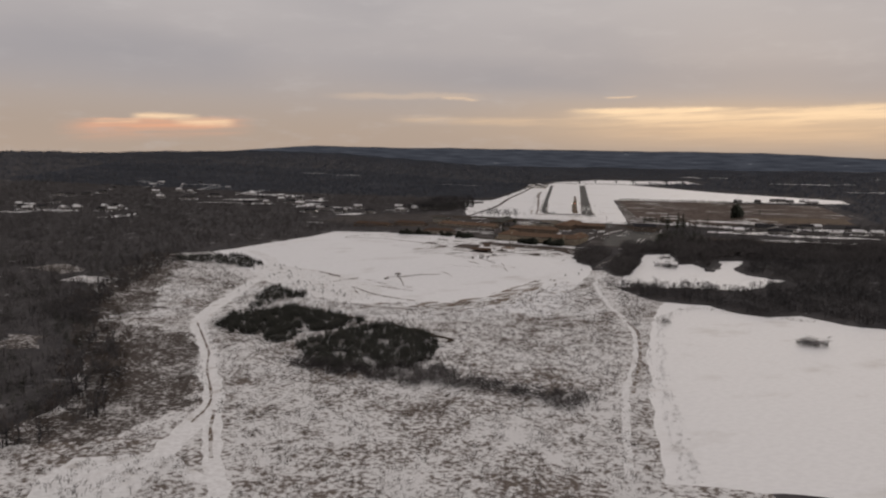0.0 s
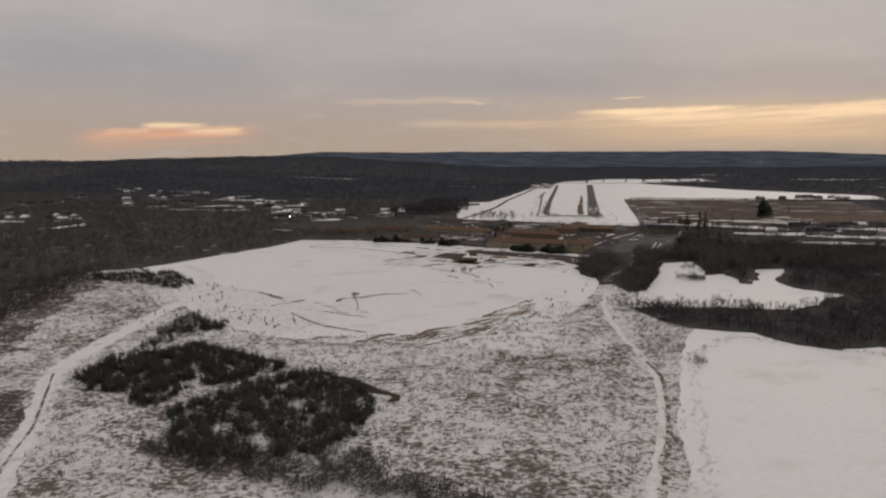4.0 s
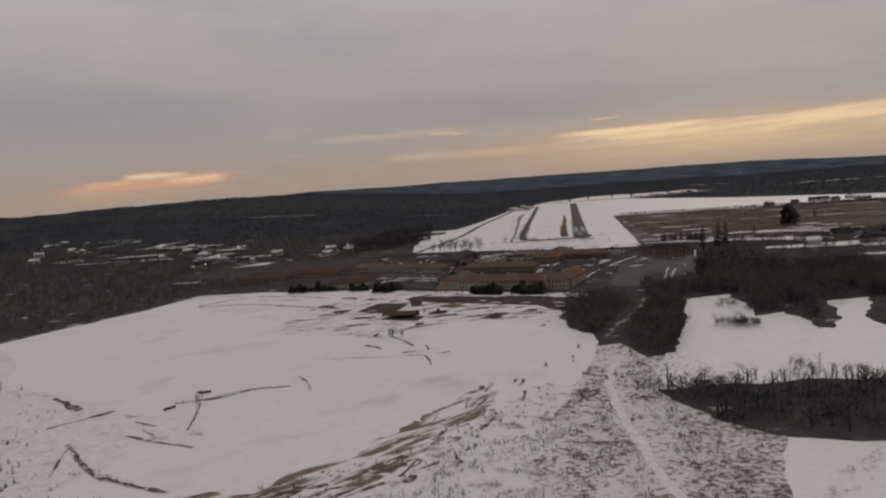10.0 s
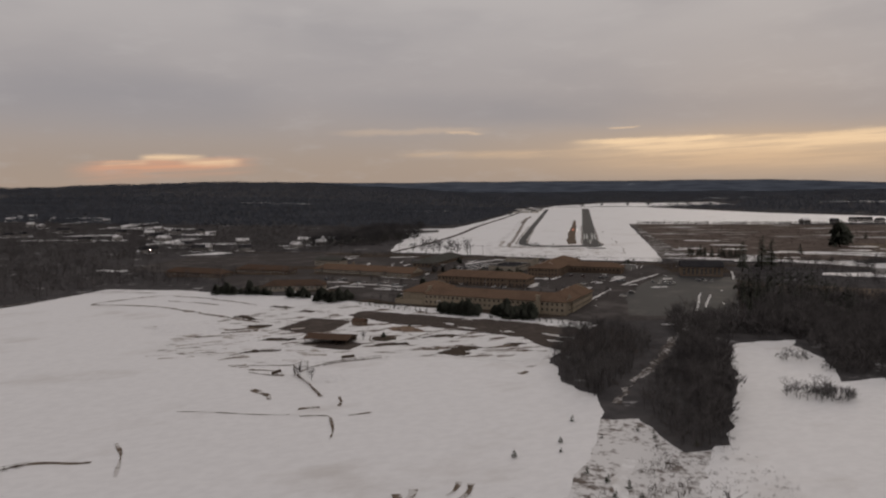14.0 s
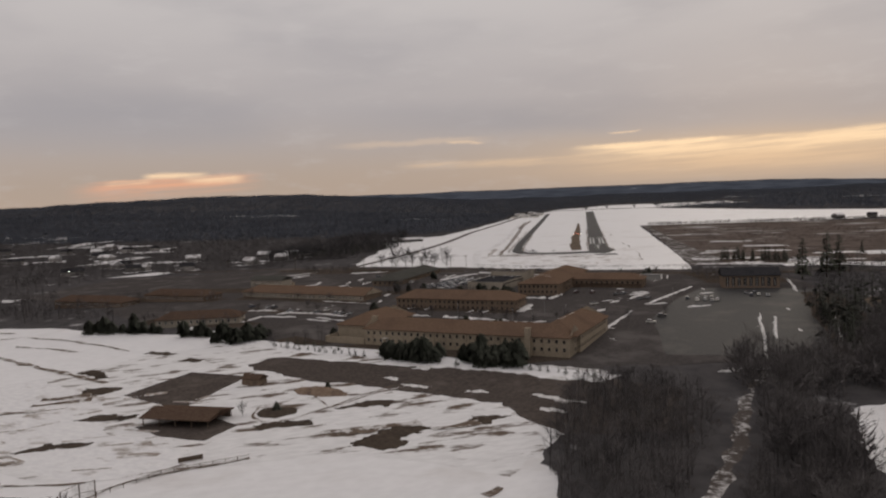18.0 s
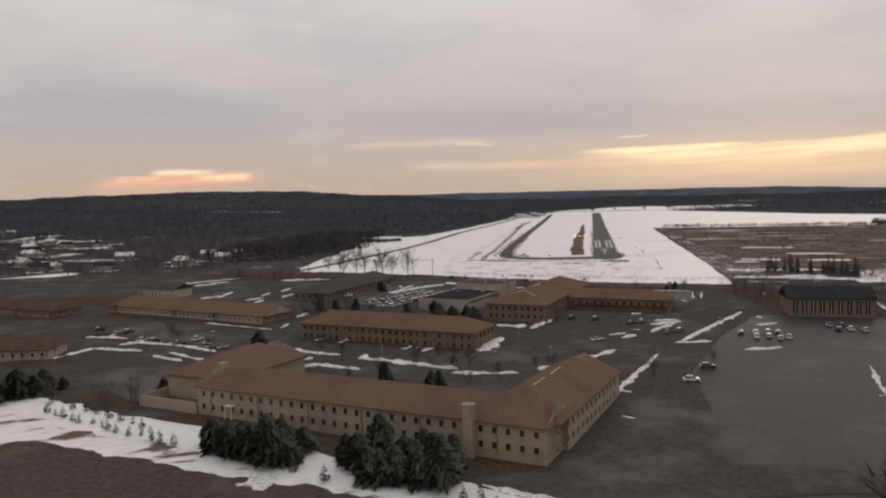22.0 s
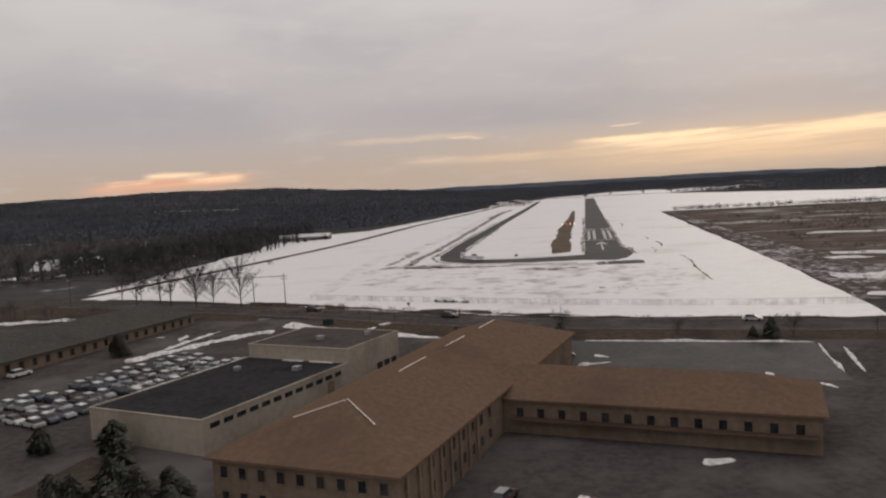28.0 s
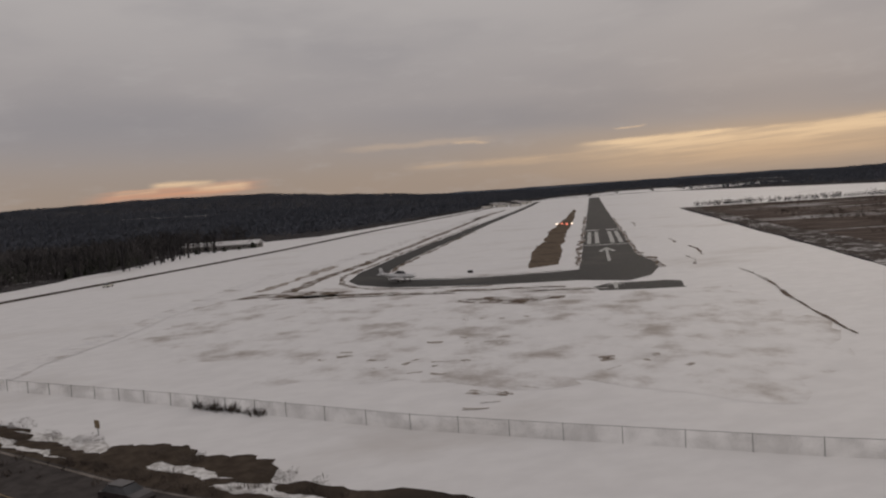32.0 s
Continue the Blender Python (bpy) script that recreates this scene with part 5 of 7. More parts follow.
growth("edge_trees", low_bare + mid_clump, clump_filter(scatter_in([(-225, 230), (-216, 320), (-240, 372), (-312, 470), (-404, 505), (-430, 640), (-460, 690), (-345, 505), (-252, 340), (-260, 230)], 900, 46), 22, -0.15, 9.2), (0.4, 0.95), "twigs", "bare trees straggling out of the wood", "trees", 47)
WOOD_W = [(-1000, 100), (-270, 100), (-310, 200), (-236, 286), (-228, 318), (-246, 352), (-308, 428), (-326, 477), (-362, 521), (-395, 609), (-410, 690), (-446, 773), (-424, 848), (-382, 950), (-352, 1085), (-240, 1065), (-330, 1150), (-430, 1210), (-700, 1200), (-1300, 1000)]
growth("west_woods", low_bare[:3] + mid_clump * 2, scatter_in(WOOD_W, 12500, 50, GLADES), (0.55, 1.1), "dark_twigs", "leafless woodland beside the meadow", "woods", 51)
TOWN_SNOW = [[(-815, 1528), (-760, 1534), (-640, 1534), (-646, 1550), (-720, 1552), (-812, 1542)], [(-985, 1850), (-960, 1880), (-990, 2030), (-1030, 2010)], [(-832, 1750), (-806, 1770), (-812, 1930), (-850, 1910)], [(-580, 1474), (-556, 1480), (-550, 1590), (-580, 1580)], [(-795, 1606), (-716, 1626), (-720, 1650), (-792, 1634)], [(-440, 1332), (-400, 1350), (-388, 1392), (-420, 1380)], [(-1299, 2080), (-1150, 1970), (-1140, 1990), (-1290, 2110)], [(-526, 1380), (-508, 1378), (-506, 1390), (-526, 1390)], [(-440, 1180), (-410, 1180), (-408, 1192), (-438, 1192)], [(-590, 1640), (-580, 1650), (-594, 1720), (-606, 1710)]]
for n, poly in enumerate(TOWN_SNOW):
    sheet("snow_clearing", poly, "snow", 3, "snowy open plot among the village trees", step=5, amount=5, seed=360 + n, grid=30, category="clearing")
WOOD_TOWN = [(-700, 1200), (-430, 1215), (-430, 1340), (-280, 1345), (-215, 1440), (-240, 1560), (-280, 1640), (-260, 1760), (-700, 1800), (-1500, 1900), (-1500, 1000)]
growth("town_trees", low_bare[:1] + mid_clump, scatter_in(WOOD_TOWN, 11500, 52, TOWN_SNOW), (0.5, 1.0), "dark_twigs", "leafless trees among the houses", "trees", 53)
WOOD_NW = [(-260, 1770), (-210, 1790), (-195, 2000), (-180, 2300), (-178, 2600), (-700, 2900), (-1900, 2900), (-1600, 1900), (-700, 1800)]
growth("north_west_woods", far_clump, scatter_in(WOOD_NW, 21000, 54), (0.9, 1.4), "hazy_twigs", "leafless forest beyond the lane", "woods", 55)
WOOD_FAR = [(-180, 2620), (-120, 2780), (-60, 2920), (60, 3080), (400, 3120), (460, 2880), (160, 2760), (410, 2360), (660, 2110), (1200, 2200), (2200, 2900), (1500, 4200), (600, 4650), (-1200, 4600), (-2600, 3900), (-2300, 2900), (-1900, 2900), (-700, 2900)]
growth("far_woods", far_clump, scatter_in(WOOD_FAR, 36000, 56), (1.0, 1.7), "hazy_twigs", "leafless forest on the distant hills", "woods", 57)
WOOD_E = [(-8, 880), (5, 842), (26, 846), (34, 800), (50, 794), (58, 850), (72, 936), (106, 944), (112, 886), (126, 882), (136, 842), (152, 912), (184, 914), (240, 912), (500, 960), (520, 1086), (240, 1030), (128, 1058), (118, 1050), (98, 985), (60, 970), (30, 975), (8, 975), (-3, 955)]
SCRUBS = [[(-8, 880), (-4, 852), (5, 838), (14, 834), (19, 850), (28, 880), (38, 928), (30, 944), (8, 948), (-3, 930)], [(26, 822), (30, 799), (37, 785), (50, 792), (60, 850), (64, 905), (58, 922), (46, 900), (37, 866)]]
for n, poly in enumerate(SCRUBS):
    sheet("scrub_floor", poly, "forest_floor", 3, "dark brown ground under the scrub", step=3, amount=3, seed=273 + n, category="ground")
    growth("scrub", thickets, scatter_in(ragged(poly, 3, 4, 9.1), 620 - 200 * n, 274 + n), (0.35, 1.1), "dark_twigs", "dense dark brown scrub beside the snow field", "brush", 275 + n)
    growth("scrub_trees", dense_bare, scatter_in(ragged(poly, 3, 3, 9.6), 330 - 90 * n, 277 + n), (0.4, 0.85), "dark_twigs", "small bare trees standing close together in the scrub", "trees", 278 + n)
growth("east_woods", dense_bare + mid_clump, clump_filter(scatter_in(ragged(WOOD_E, 4, 6, 3.3), 7500, 58, ([(-30, 790), (44, 790), (52, 990), (-30, 990)],)), 18, -0.32, 6.6), (0.6, 1.25), "dark_twigs", "leafless woodland beside the snow field", "woods", 59)
BELT_E = [(38, 728), (94, 735), (148, 728), (172, 760), (208, 800), (176, 824), (172, 846), (190, 905), (460, 960), (460, 655), (260, 606), (196, 626), (176, 650), (149, 638), (128, 646), (109, 675), (72, 677), (54, 690)]
growth("tree_belt", low_bare[:2] + mid_clump, clump_filter(scatter_in(ragged(BELT_E, 4, 5, 4.4), 7000, 60), 14, -0.22, 7.7), (0.45, 1.15), "twigs", "belt of bare trees between snow fields", "trees", 61)
growth("thicket", thickets, scatter_in(BELT_E, 2600, 62), (0.6, 1.3), "brush_twigs", "brown undergrowth in the tree belt", "brush", 63)
for i, (x, y, r, n) in enumerate(((90, 846, 10, 70), (112, 884, 7, 30), (96, 900, 6, 16), (104, 760, 7, 14), (156, 545, 8, 60), (64, 588, 3.5, 12), (30, 731, 3, 8), (52, 729, 4, 10), (100, 722, 14, 40))):
    poly = [(x + r * math.cos(a) * 1.3, y + r * math.sin(a) * 0.8) for a in np.linspace(0, 6.28, 9)[:-1]]
    growth("tree_island", dense_bare[:2] + mid_clump, scatter_in(poly, n, 64 + i), (0.3, 0.7), "dark_twigs", "island of bare trees in the snow", "trees", 70 + i)
WOOD_WW = [(-1000, 100), (-1300, 1000), (-1500, 1000), (-1500, 1900), (-1600, 1900), (-1900, 2900), (-2300, 2900), (-2600, 3900), (-3500, 2900), (-3400, 600), (-2000, 0)]
growth("far_west_woods", far_clump, scatter_in(WOOD_WW, 17000, 156), (1.0, 1.7), "hazy_twigs", "leafless forest to the west", "woods", 157)
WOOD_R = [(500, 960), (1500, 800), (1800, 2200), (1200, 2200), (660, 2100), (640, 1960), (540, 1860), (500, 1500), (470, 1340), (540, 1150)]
growth("far_east_woods", far_clump, scatter_in(WOOD_R, 11000, 80), (0.8, 1.3), "hazy_twigs", "leafless woods beyond the marsh", "woods", 81)
MIDDLE = [(130, 1110), (260, 1105), (520, 1140), (470, 1330), (380, 1325), (200, 1255), (150, 1240), (128, 1215)]
growth("middle_trees", low_bare[:1] + mid_clump, scatter_in(MIDDLE, 1100, 82), (0.4, 0.9), "twigs", "scattered bare trees between house plots", "trees", 83)
growth("marsh_brush", thickets, scatter_in([(74, 1280), (78, 1880), (88, 1880), (92, 1450), (104, 1330), (130, 1280)], 800, 84), (0.15, 0.6), "brush_twigs", "rank brush at the marsh's edge", "brush", 85)
growth("marsh_hedge", mid_clump, scatter_in([(80, 1880), (300, 1872), (520, 1860), (540, 1885), (300, 1900), (84, 1898)], 700, 86), (0.3, 0.8), "twigs", "hedge of bare trees across the marsh", "trees", 87)
growth("marsh_tufts", bushes, clump_filter(scatter_in([(100, 1300), (110, 1860), (420, 1850), (360, 1360), (200, 1280)], 5000, 88), 40, -0.1, 2.2)[:2600], (0.8, 2.0), "brush_twigs", "tufts of brown marsh growth", "brush", 89)
growth("wood_edge", thickets + mid_clump, scatter_in([(-320, 200), (-225, 276), (-215, 335), (-290, 460), (-370, 560), (-440, 800), (-480, 800), (-410, 560), (-320, 440), (-252, 330), (-262, 276)], 900, 201), (0.4, 1.0), "brush_twigs", "brown growth at the edge of the woods", "brush", 202)
growth("slope_brush", thickets, scatter_in([(-190, 345), (-192, 375), (-222, 425), (-250, 470), (-333, 500), (-318, 472), (-245, 372), (-222, 324), (-240, 290), (-198, 296)], 900, 203), (0.3, 0.9), "brush_twigs", "brown brush beside the track", "brush", 204)
growth("east_undergrowth", thickets, scatter_in(WOOD_E, 1200, 205, ([(-30, 940), (60, 940), (60, 990), (-30, 990)],)), (0.5, 1.2), "brush_twigs", "dark undergrowth in the wood", "brush", 206)
growth("yard_trees", low_bare, clump_filter(scatter_in(MEADOW_IN, 500, 207, TRACKS_CLEAR), 50, 0.05, 8.8)[:110], (0.15, 0.35), "twigs", "small bare saplings in the meadow", "saplings", 208)
growth("ditch_weeds", bushes, np.concatenate([np.c_[np.linspace(-204, -150, 90), np.interp(np.linspace(-204, -150, 90), [-204, -178, -150], [674, 648, 633])], np.c_[np.linspace(-258, -229, 70), np.linspace(738, 718, 70)], np.c_[np.linspace(-184, -152, 60), np.interp(np.linspace(-184, -152, 60), [-184, -163, -152], [724, 732, 742])]]) + np.random.default_rng(3).normal(0, 0.6, (220, 2)), (0.5, 1.2), "brush_twigs", "dead weeds along ditches in the snow field", "weeds", 209)
growth("edge_saplings", bushes, scatter_in([(-160, 600), (-100, 608), (-40, 655), (-5, 720), (-12, 735), (-60, 665), (-110, 625), (-160, 612)], 260, 210), (0.7, 1.8), "brush_twigs", "saplings at the edge of the snow field", "brush", 211)
growth("corner_saplings", low_pine, scatter_in([(-262, 660), (-222, 616), (-120, 606), (-110, 616), (-195, 650), (-240, 720), (-275, 730)], 90, 212), (0.25, 0.6), "needles", "young pines in the lumpy snow", "pine trees", 213)
growth("road_brush", thickets + mid_clump[:2], scatter_in([(74, 1258), (130, 1240), (210, 1240), (210, 1290), (110, 1330), (80, 1300)], 260, 214), (0.3, 0.8), "brush_twigs", "brush and small trees beside the road", "brush", 215)
growth("foundation_shrubs", bushes, np.concatenate([np.c_[np.linspace(-98, -38, 70), np.linspace(1093.5, 1079, 70)], np.c_[np.linspace(-205, -128, 60), np.linspace(1140, 1114, 60)], np.c_[np.linspace(-36, -18, 20), np.linspace(1129, 1125.5, 20)]]) + np.random.default_rng(4).normal(0, 0.5, (150, 2)), (0.7, 1.7), "brush_twigs", "leafless shrubs along the walls", "shrubs", 216)
CAMPUS_GREEN = ([(-120, 1140), (-88, 1142), (-88, 1152), (-112, 1166), (-124, 1156)], [(-100, 1120), (-40, 1106), (-38, 1122), (-96, 1140)], [(-240, 1060), (-170, 1044), (-160, 1056), (-230, 1080)], [(-330, 1160), (-230, 1130), (-220, 1140), (-320, 1180)], [(-230, 1272), (-130, 1250), (-110, 1246), (-112, 1252), (-130, 1258), (-228, 1290)], [(70, 1170), (115, 1168), (118, 1222), (60, 1226)], [(88, 985), (118, 1000), (128, 1130), (112, 1130), (98, 1050)], [(-140, 1010), (-112, 1004), (-106, 1012), (-130, 1024)])
for n, poly in enumerate(CAMPUS_GREEN):
    area = abs(sum(poly[k][0] * poly[k - 1][1] - poly[k - 1][0] * poly[k][1] for k in range(len(poly)))) / 2
    sheet("planting_bed", poly, "dead_grass", 2.3, "brown winter lawn under bare trees", step=3, amount=2, seed=270 + n, category="lawn")
    growth("campus_trees", dense_bare, scatter_in(poly, int(area / 26), 280 + n), (0.3, 0.65), "dark_twigs", "bare trees between the campus buildings", "trees", 290 + n)
    growth("campus_brush", thickets, scatter_in(poly, int(area / 40), 310 + n), (0.3, 0.7), "brush_twigs", "leafless brown shrubs on the lawn", "shrubs", 330 + n)
patch_rng = random.Random(21)
for n in range(44):
    x, y = patch_rng.uniform(-240, 105), patch_rng.uniform(1010, 1235)
    if not inside([(-230, 1075), (-165, 1045), (-112, 1010), (0, 985), (30, 980), (80, 990), (110, 1140), (110, 1225), (-60, 1245), (-230, 1290)], np.array([x]), np.array([y]))[0]:
        continue
    if x > 0 and y > 1212:
        continue
    r = patch_rng.uniform(0.5, 1.5)
    a0, s0 = patch_rng.uniform(0, 3.1), patch_rng.uniform(1.2, 3.0)
    poly = []
    for a in np.linspace(0, 6.28, 9)[:-1]:
        px, py = math.cos(a) * r * s0, math.sin(a) * r * 0.6
        poly.append((x + px * math.cos(a0) - py * math.sin(a0), y + px * math.sin(a0) + py * math.cos(a0)))
    sheet("snow_patch", poly, "snow_pile", 4 + n * 0.05, "patch of old snow on the asphalt", step=0.5, amount=r * 0.5, seed=300 + n, grid=20, category="snow")
for n in range(20):
    x, y = patch_rng.uniform(95, 330), patch_rng.uniform(1270, 1430)
    if inside([(74, 1275), (76, 1500), (380, 1500), (380, 1330), (200, 1262)], np.array([x]), np.array([y]))[0]:
        r = patch_rng.uniform(3, 9)
        sheet("marsh_snow", [(x + math.cos(a) * r * 1.7, y + math.sin(a) * r * 1.0) for a in np.linspace(0, 6.28, 9)[:-1]], "snow_pile", 5 + n * 0.05, "patch of snow among marsh grass", step=1.6, amount=r * 0.6, seed=400 + n, grid=20, category="snow")
growth("meadow_thickets", thickets, clump_filter(scatter_in([(0, 300), (34, 300), (30, 420), (34, 560), (14, 690), (5, 760), (-60, 640), (-90, 600), (-80, 480), (-40, 420)], 900, 217), 22, 0.0, 4.4)[:380], (0.25, 0.6), "brush_twigs", "clumps of brown brush in the snow", "brush", 218)
growth("track_thickets", tufts + thickets[:1], scatter_in([(44, 400), (50, 560), (72, 690), (60, 780), (30, 810), (24, 760), (36, 640), (34, 590), (46, 560), (36, 420)], 1500, 219), (0.3, 1.2), "brush_twigs", "dark growth beside the field track", "brush", 220)
# ---- houses and halls ----
WIN = join_vf([box_vf(-0.62, -0.10, 0, -0.5, 0.02, 1.5), box_vf(0.5, -0.10, 0, 0.62, 0.02, 1.5), box_vf(-0.5, -0.10, 1.38, 0.5, 0.02, 1.5), box_vf(-0.72, -0.18, -0.1, 0.72, 0.02, 0.0)])
WIN_MESH = mesh_of("window_frame", *WIN, "trim")
WIN_TAN = mesh_of("window_frame", *WIN, "stucco")
WIN_DARK = mesh_of("window_frame", *WIN, "stucco_dark")
PANE = boxes("pane", "glass", (-0.5, -0.035, 0, 0.5, -0.015, 1.38))


def windows(parent, side, L, W, z, spacing, margin=2.0, size=1.0, frame_mesh=None, x0=0.0, y0=0.0, skip=0):
    """A row of windows along one wall of a block whose near corner is x0, y0."""
    run = L if side in "SN" else W
    n = max(1, int((run - 2 * margin) / spacing) + 1)
    for i in range(n):
        if skip and i % skip == skip - 1:
            continue
        s = margin + (run - 2 * margin) * (i / max(1, n - 1))
        x, y, a = {"S": (x0 + s, y0, 0), "N": (x0 + s, y0 + W, 180), "E": (x0 + L, y0 + s, 90), "W": (x0, y0 + s, -90)}[side]
        w = child("window", frame_mesh or WIN_MESH, parent, m=pose(x, y, z, 0, 0, a) @ Matrix.Scale(size, 4))
        child("pane", PANE, w)


def wall_block(parent, x0, y0, L, W, H, rise, axis, material, gables=(True, True), name="wall", deep=2.0):
    """Four walls with the gable triangles under the roof."""
    v, f = box_vf(x0, y0, -deep, x0 + L, y0 + W, H)
    f = [q for q in f if q != (4, 5, 6, 7)]
    t = 0.02
    if axis == "x":
        v += [(x0, y0 + W / 2, H + rise - t), (x0 + L, y0 + W / 2, H + rise - t)]
        f += [(4, 7, 8)] * gables[0] + [(6, 5, 9)] * gables[1]
    else:
        v += [(x0 + L / 2, y0, H + rise - t), (x0 + L / 2, y0 + W, H + rise - t)]
        f += [(5, 4, 8)] * gables[0] + [(7, 6, 9)] * gables[1]
    return child(name, mesh_of(name, v, f, material), parent)


def roof_block(parent, x0, y0, L, W, H, rise, axis, material, over=0.7, hips=(0.0, 0.0), thick=0.28):
    """A pitched roof with eaves, hipped by that many metres at its ends."""
    a, b = (L, W) if axis == "x" else (W, L)
    drop = rise * over / (b / 2)
    e0, e1 = -over, a + over
    h0, h1 = (hips[0] if hips[0] else -over), (a - hips[1] if hips[1] else a + over)
    top = [(e0, -over, H - drop), (e1, -over, H - drop), (e1, b + over, H - drop), (e0, b + over, H - drop), (h0, b / 2, H + rise), (h1, b / 2, H + rise)]
    v = [(x, y, z + thick) for x, y, z in top] + top
    f = [(0, 1, 5, 4), (2, 3, 4, 5), (1, 2, 5), (3, 0, 4)]
    f += [tuple(i + 6 for i in reversed(q)) for q in f]
    f += [(0, 6, 7, 1), (1, 7, 8, 2), (2, 8, 9, 3), (3, 9, 6, 0)]
    if axis == "y":
        v = [(L - y, x, z) for x, y, z in v]
    v = [(x + x0, y + y0, z) for x, y, z in v]
    return child("roof", mesh_of("roof", v, f, material), parent)


def ridge_caps(parent, pts, material="flashing"):
    """Short lengths of bright flashing along a ridge."""
    for (x0, y0, z0), (x1, y1, z1) in pts:
        v, f = tube((x0, y0, z0), (x1, y1, z1), 0.08, 0.08, 6)
        child("flashing", mesh_of("flashing", v, [tuple(t) for t in f], material), parent, "pale ridge flashing")


def at(x, y, z, ang):
    return pose(x, y, z, 0, 0, ang)


def chimney(parent, x, y, z0, z1, w=1.4, d=1.0):
    child("chimney", boxes("chimney", "stucco", (x - w / 2, y - d / 2, z0, x + w / 2, y + d / 2, z1), (x - w / 2 - 0.12, y - d / 2 - 0.12, z1, x + w / 2 + 0.12, y + d / 2 + 0.12, z1 + 0.25)), parent, "tan stucco chimney stack")


def downpipe(parent, x, y, h):
    child("downpipe", boxes("downpipe", "stucco_dark", (x - 0.08, y - 0.16, 0, x + 0.08, y - 0.02, h)), parent)


# long two-storey building with wings
b = thing("office_building", "long two-storey tan stucco building with brown tiled roof", "building", at(-92, 1007.5, 9.0, -15.1))
wall_block(b, 0, 0, 90, 14.5, 6.5, 3.8, "x", "stucco")
roof_block(b, 0, 0, 90, 14.5, 6.5, 3.8, "x", "roof", hips=(6.5, 6.5))
wall_block(b, -19.5, 9, 19.6, 34, 6.0, 3.8, "y", "stucco", (False, True))
roof_block(b, -19.5, 9, 20.5, 34, 6.0, 4.3, "y", "roof", hips=(9, 9))
wall_block(b, 73.5, 10, 17.8, 42, 6.5, 4.2, "y", "stucco", (False, True))
roof_block(b, 73.5, 4, 17.8, 48, 6.5, 4.2, "y", "roof", hips=(8, 8))
for z in (1.0, 4.1):
    windows(b, "S", 90, 14.5, z, 2.9, 2.0, 0.95, WIN_TAN)
    windows(b, "W", 19.5, 34, z, 3.0, 2.0, 0.95, WIN_TAN, x0=-19.5, y0=9)
    windows(b, "E", 19.5, 34, z, 3.4, 18.0, x0=-19.5, y0=9)
    windows(b, "E", 17.8, 50, z, 3.2, 3.0, 0.95, WIN_TAN, x0=73.5, y0=0)
    windows(b, "W", 17.8, 36, z, 3.2, 3.0, x0=73.5, y0=15)
    windows(b, "N", 70, 14.5, z, 3.2, 2.5, x0=2)
    windows(b, "N", 17.8, 42, z, 3.2, 2.5, x0=73.5, y0=10)
chimney(b, 74.0, -0.9, -1.5, 9.6, 2.2, 1.8)
chimney(b, -1.0, 10.5, 5.0, 9.8, 2.0, 1.6)
for x in (4.3, 18.8, 33.4, 47.8, 62.3, 79.7):
    downpipe(b, x, 0, 6.3)
child("terrace_wall", boxes("terrace_wall", "stucco", (-20, -0.6, -2, -0.2, -0.2, 2.4), (-20, -0.2, -2, -19.6, 8.8, 2.4)), b, "tan stucco terrace wall")
child("porch", boxes("porch", "trim", (9.5, -1.5, 2.7, 11.9, -0.02, 2.9), (9.6, -1.4, -1, 9.75, -1.25, 2.7), (11.65, -1.4, -1, 11.8, -1.25, 2.7)), b, "small pale entrance porch")
ridge_caps(b, [((82.4, 14, 11.05), (82.4, 21, 11.05)), ((82.4, 25, 11.05), (82.4, 32, 11.05))])
child("dormer_valley", boxes("dormer_valley", "flashing", (72.5, 5.5, 9.35, 79.0, 5.8, 9.45)), b, "pale valley flashing")

# two-storey hall behind it
b = thing("apartment_building", "two-storey brown stucco building with brown tiled roof", "building", at(-101, 1096.5, 10.4, -13.8))
wall_block(b, 0, 0, 68, 17.5, 5.9, 3.6, "x", "stucco_dark", (False, False))
roof_block(b, 0, 0, 68, 17.5, 5.9, 3.6, "x", "roof", hips=(7.5, 7.5))
for z in (0.9, 3.7):
    windows(b, "S", 68, 17.5, z, 2.6, 1.8, 0.95, WIN_DARK)
    windows(b, "E", 68, 17.5, z, 2.8, 1.8, 0.95, WIN_DARK)
    windows(b, "W", 68, 17.5, z, 2.8, 1.8, 0.95, WIN_DARK)
for x in range(3, 67, 5):
    child("pilaster", boxes("pilaster", "stucco_mid", (x - 0.25, -0.22, -1, x + 0.25, -0.02, 5.7)), b, "slightly paler stucco pilaster")

# long low building to the west
b = thing("school_building", "long tan building with a row of windows under a brown roof", "building", at(-214, 1146, 10.2, -17.6))
wall_block(b, 0, 0, 92, 19, 4.6, 3.4, "x", "pale_wall", (False, True))
roof_block(b, 0, 0, 92, 19, 4.6, 3.4, "x", "roof", hips=(6.0, 0.0))
windows(b, "S", 92, 19, 2.4, 2.4, 2.0, 0.95, None, skip=6)
windows(b, "S", 92, 19, 0.4, 4.8, 4.0, 0.8)
child("end_wall", boxes("end_wall", "stucco_dark", (92.02, 0.06, -1.5, 92.12, 18.94, 4.5)), b, "brown end wall")
child("base_course", boxes("base_course", "stucco_dark", (-0.12, -0.14, -1.5, 92.1, -0.02, 1.6)), b, "dark brick base course")
chimney(b, 30, 13, 5, 9.4)
GABLE = [(x, y, z) for x in (92.71, 92.79) for y, z in ((0.3, 4.55), (18.7, 4.55), (9.5, 7.95))]
child("gable", mesh_of("gable", GABLE, [(3, 4, 5), (2, 1, 0), (0, 1, 4, 3), (1, 2, 5, 4), (2, 0, 3, 5)], "stucco"), b, "pale stucco gable")

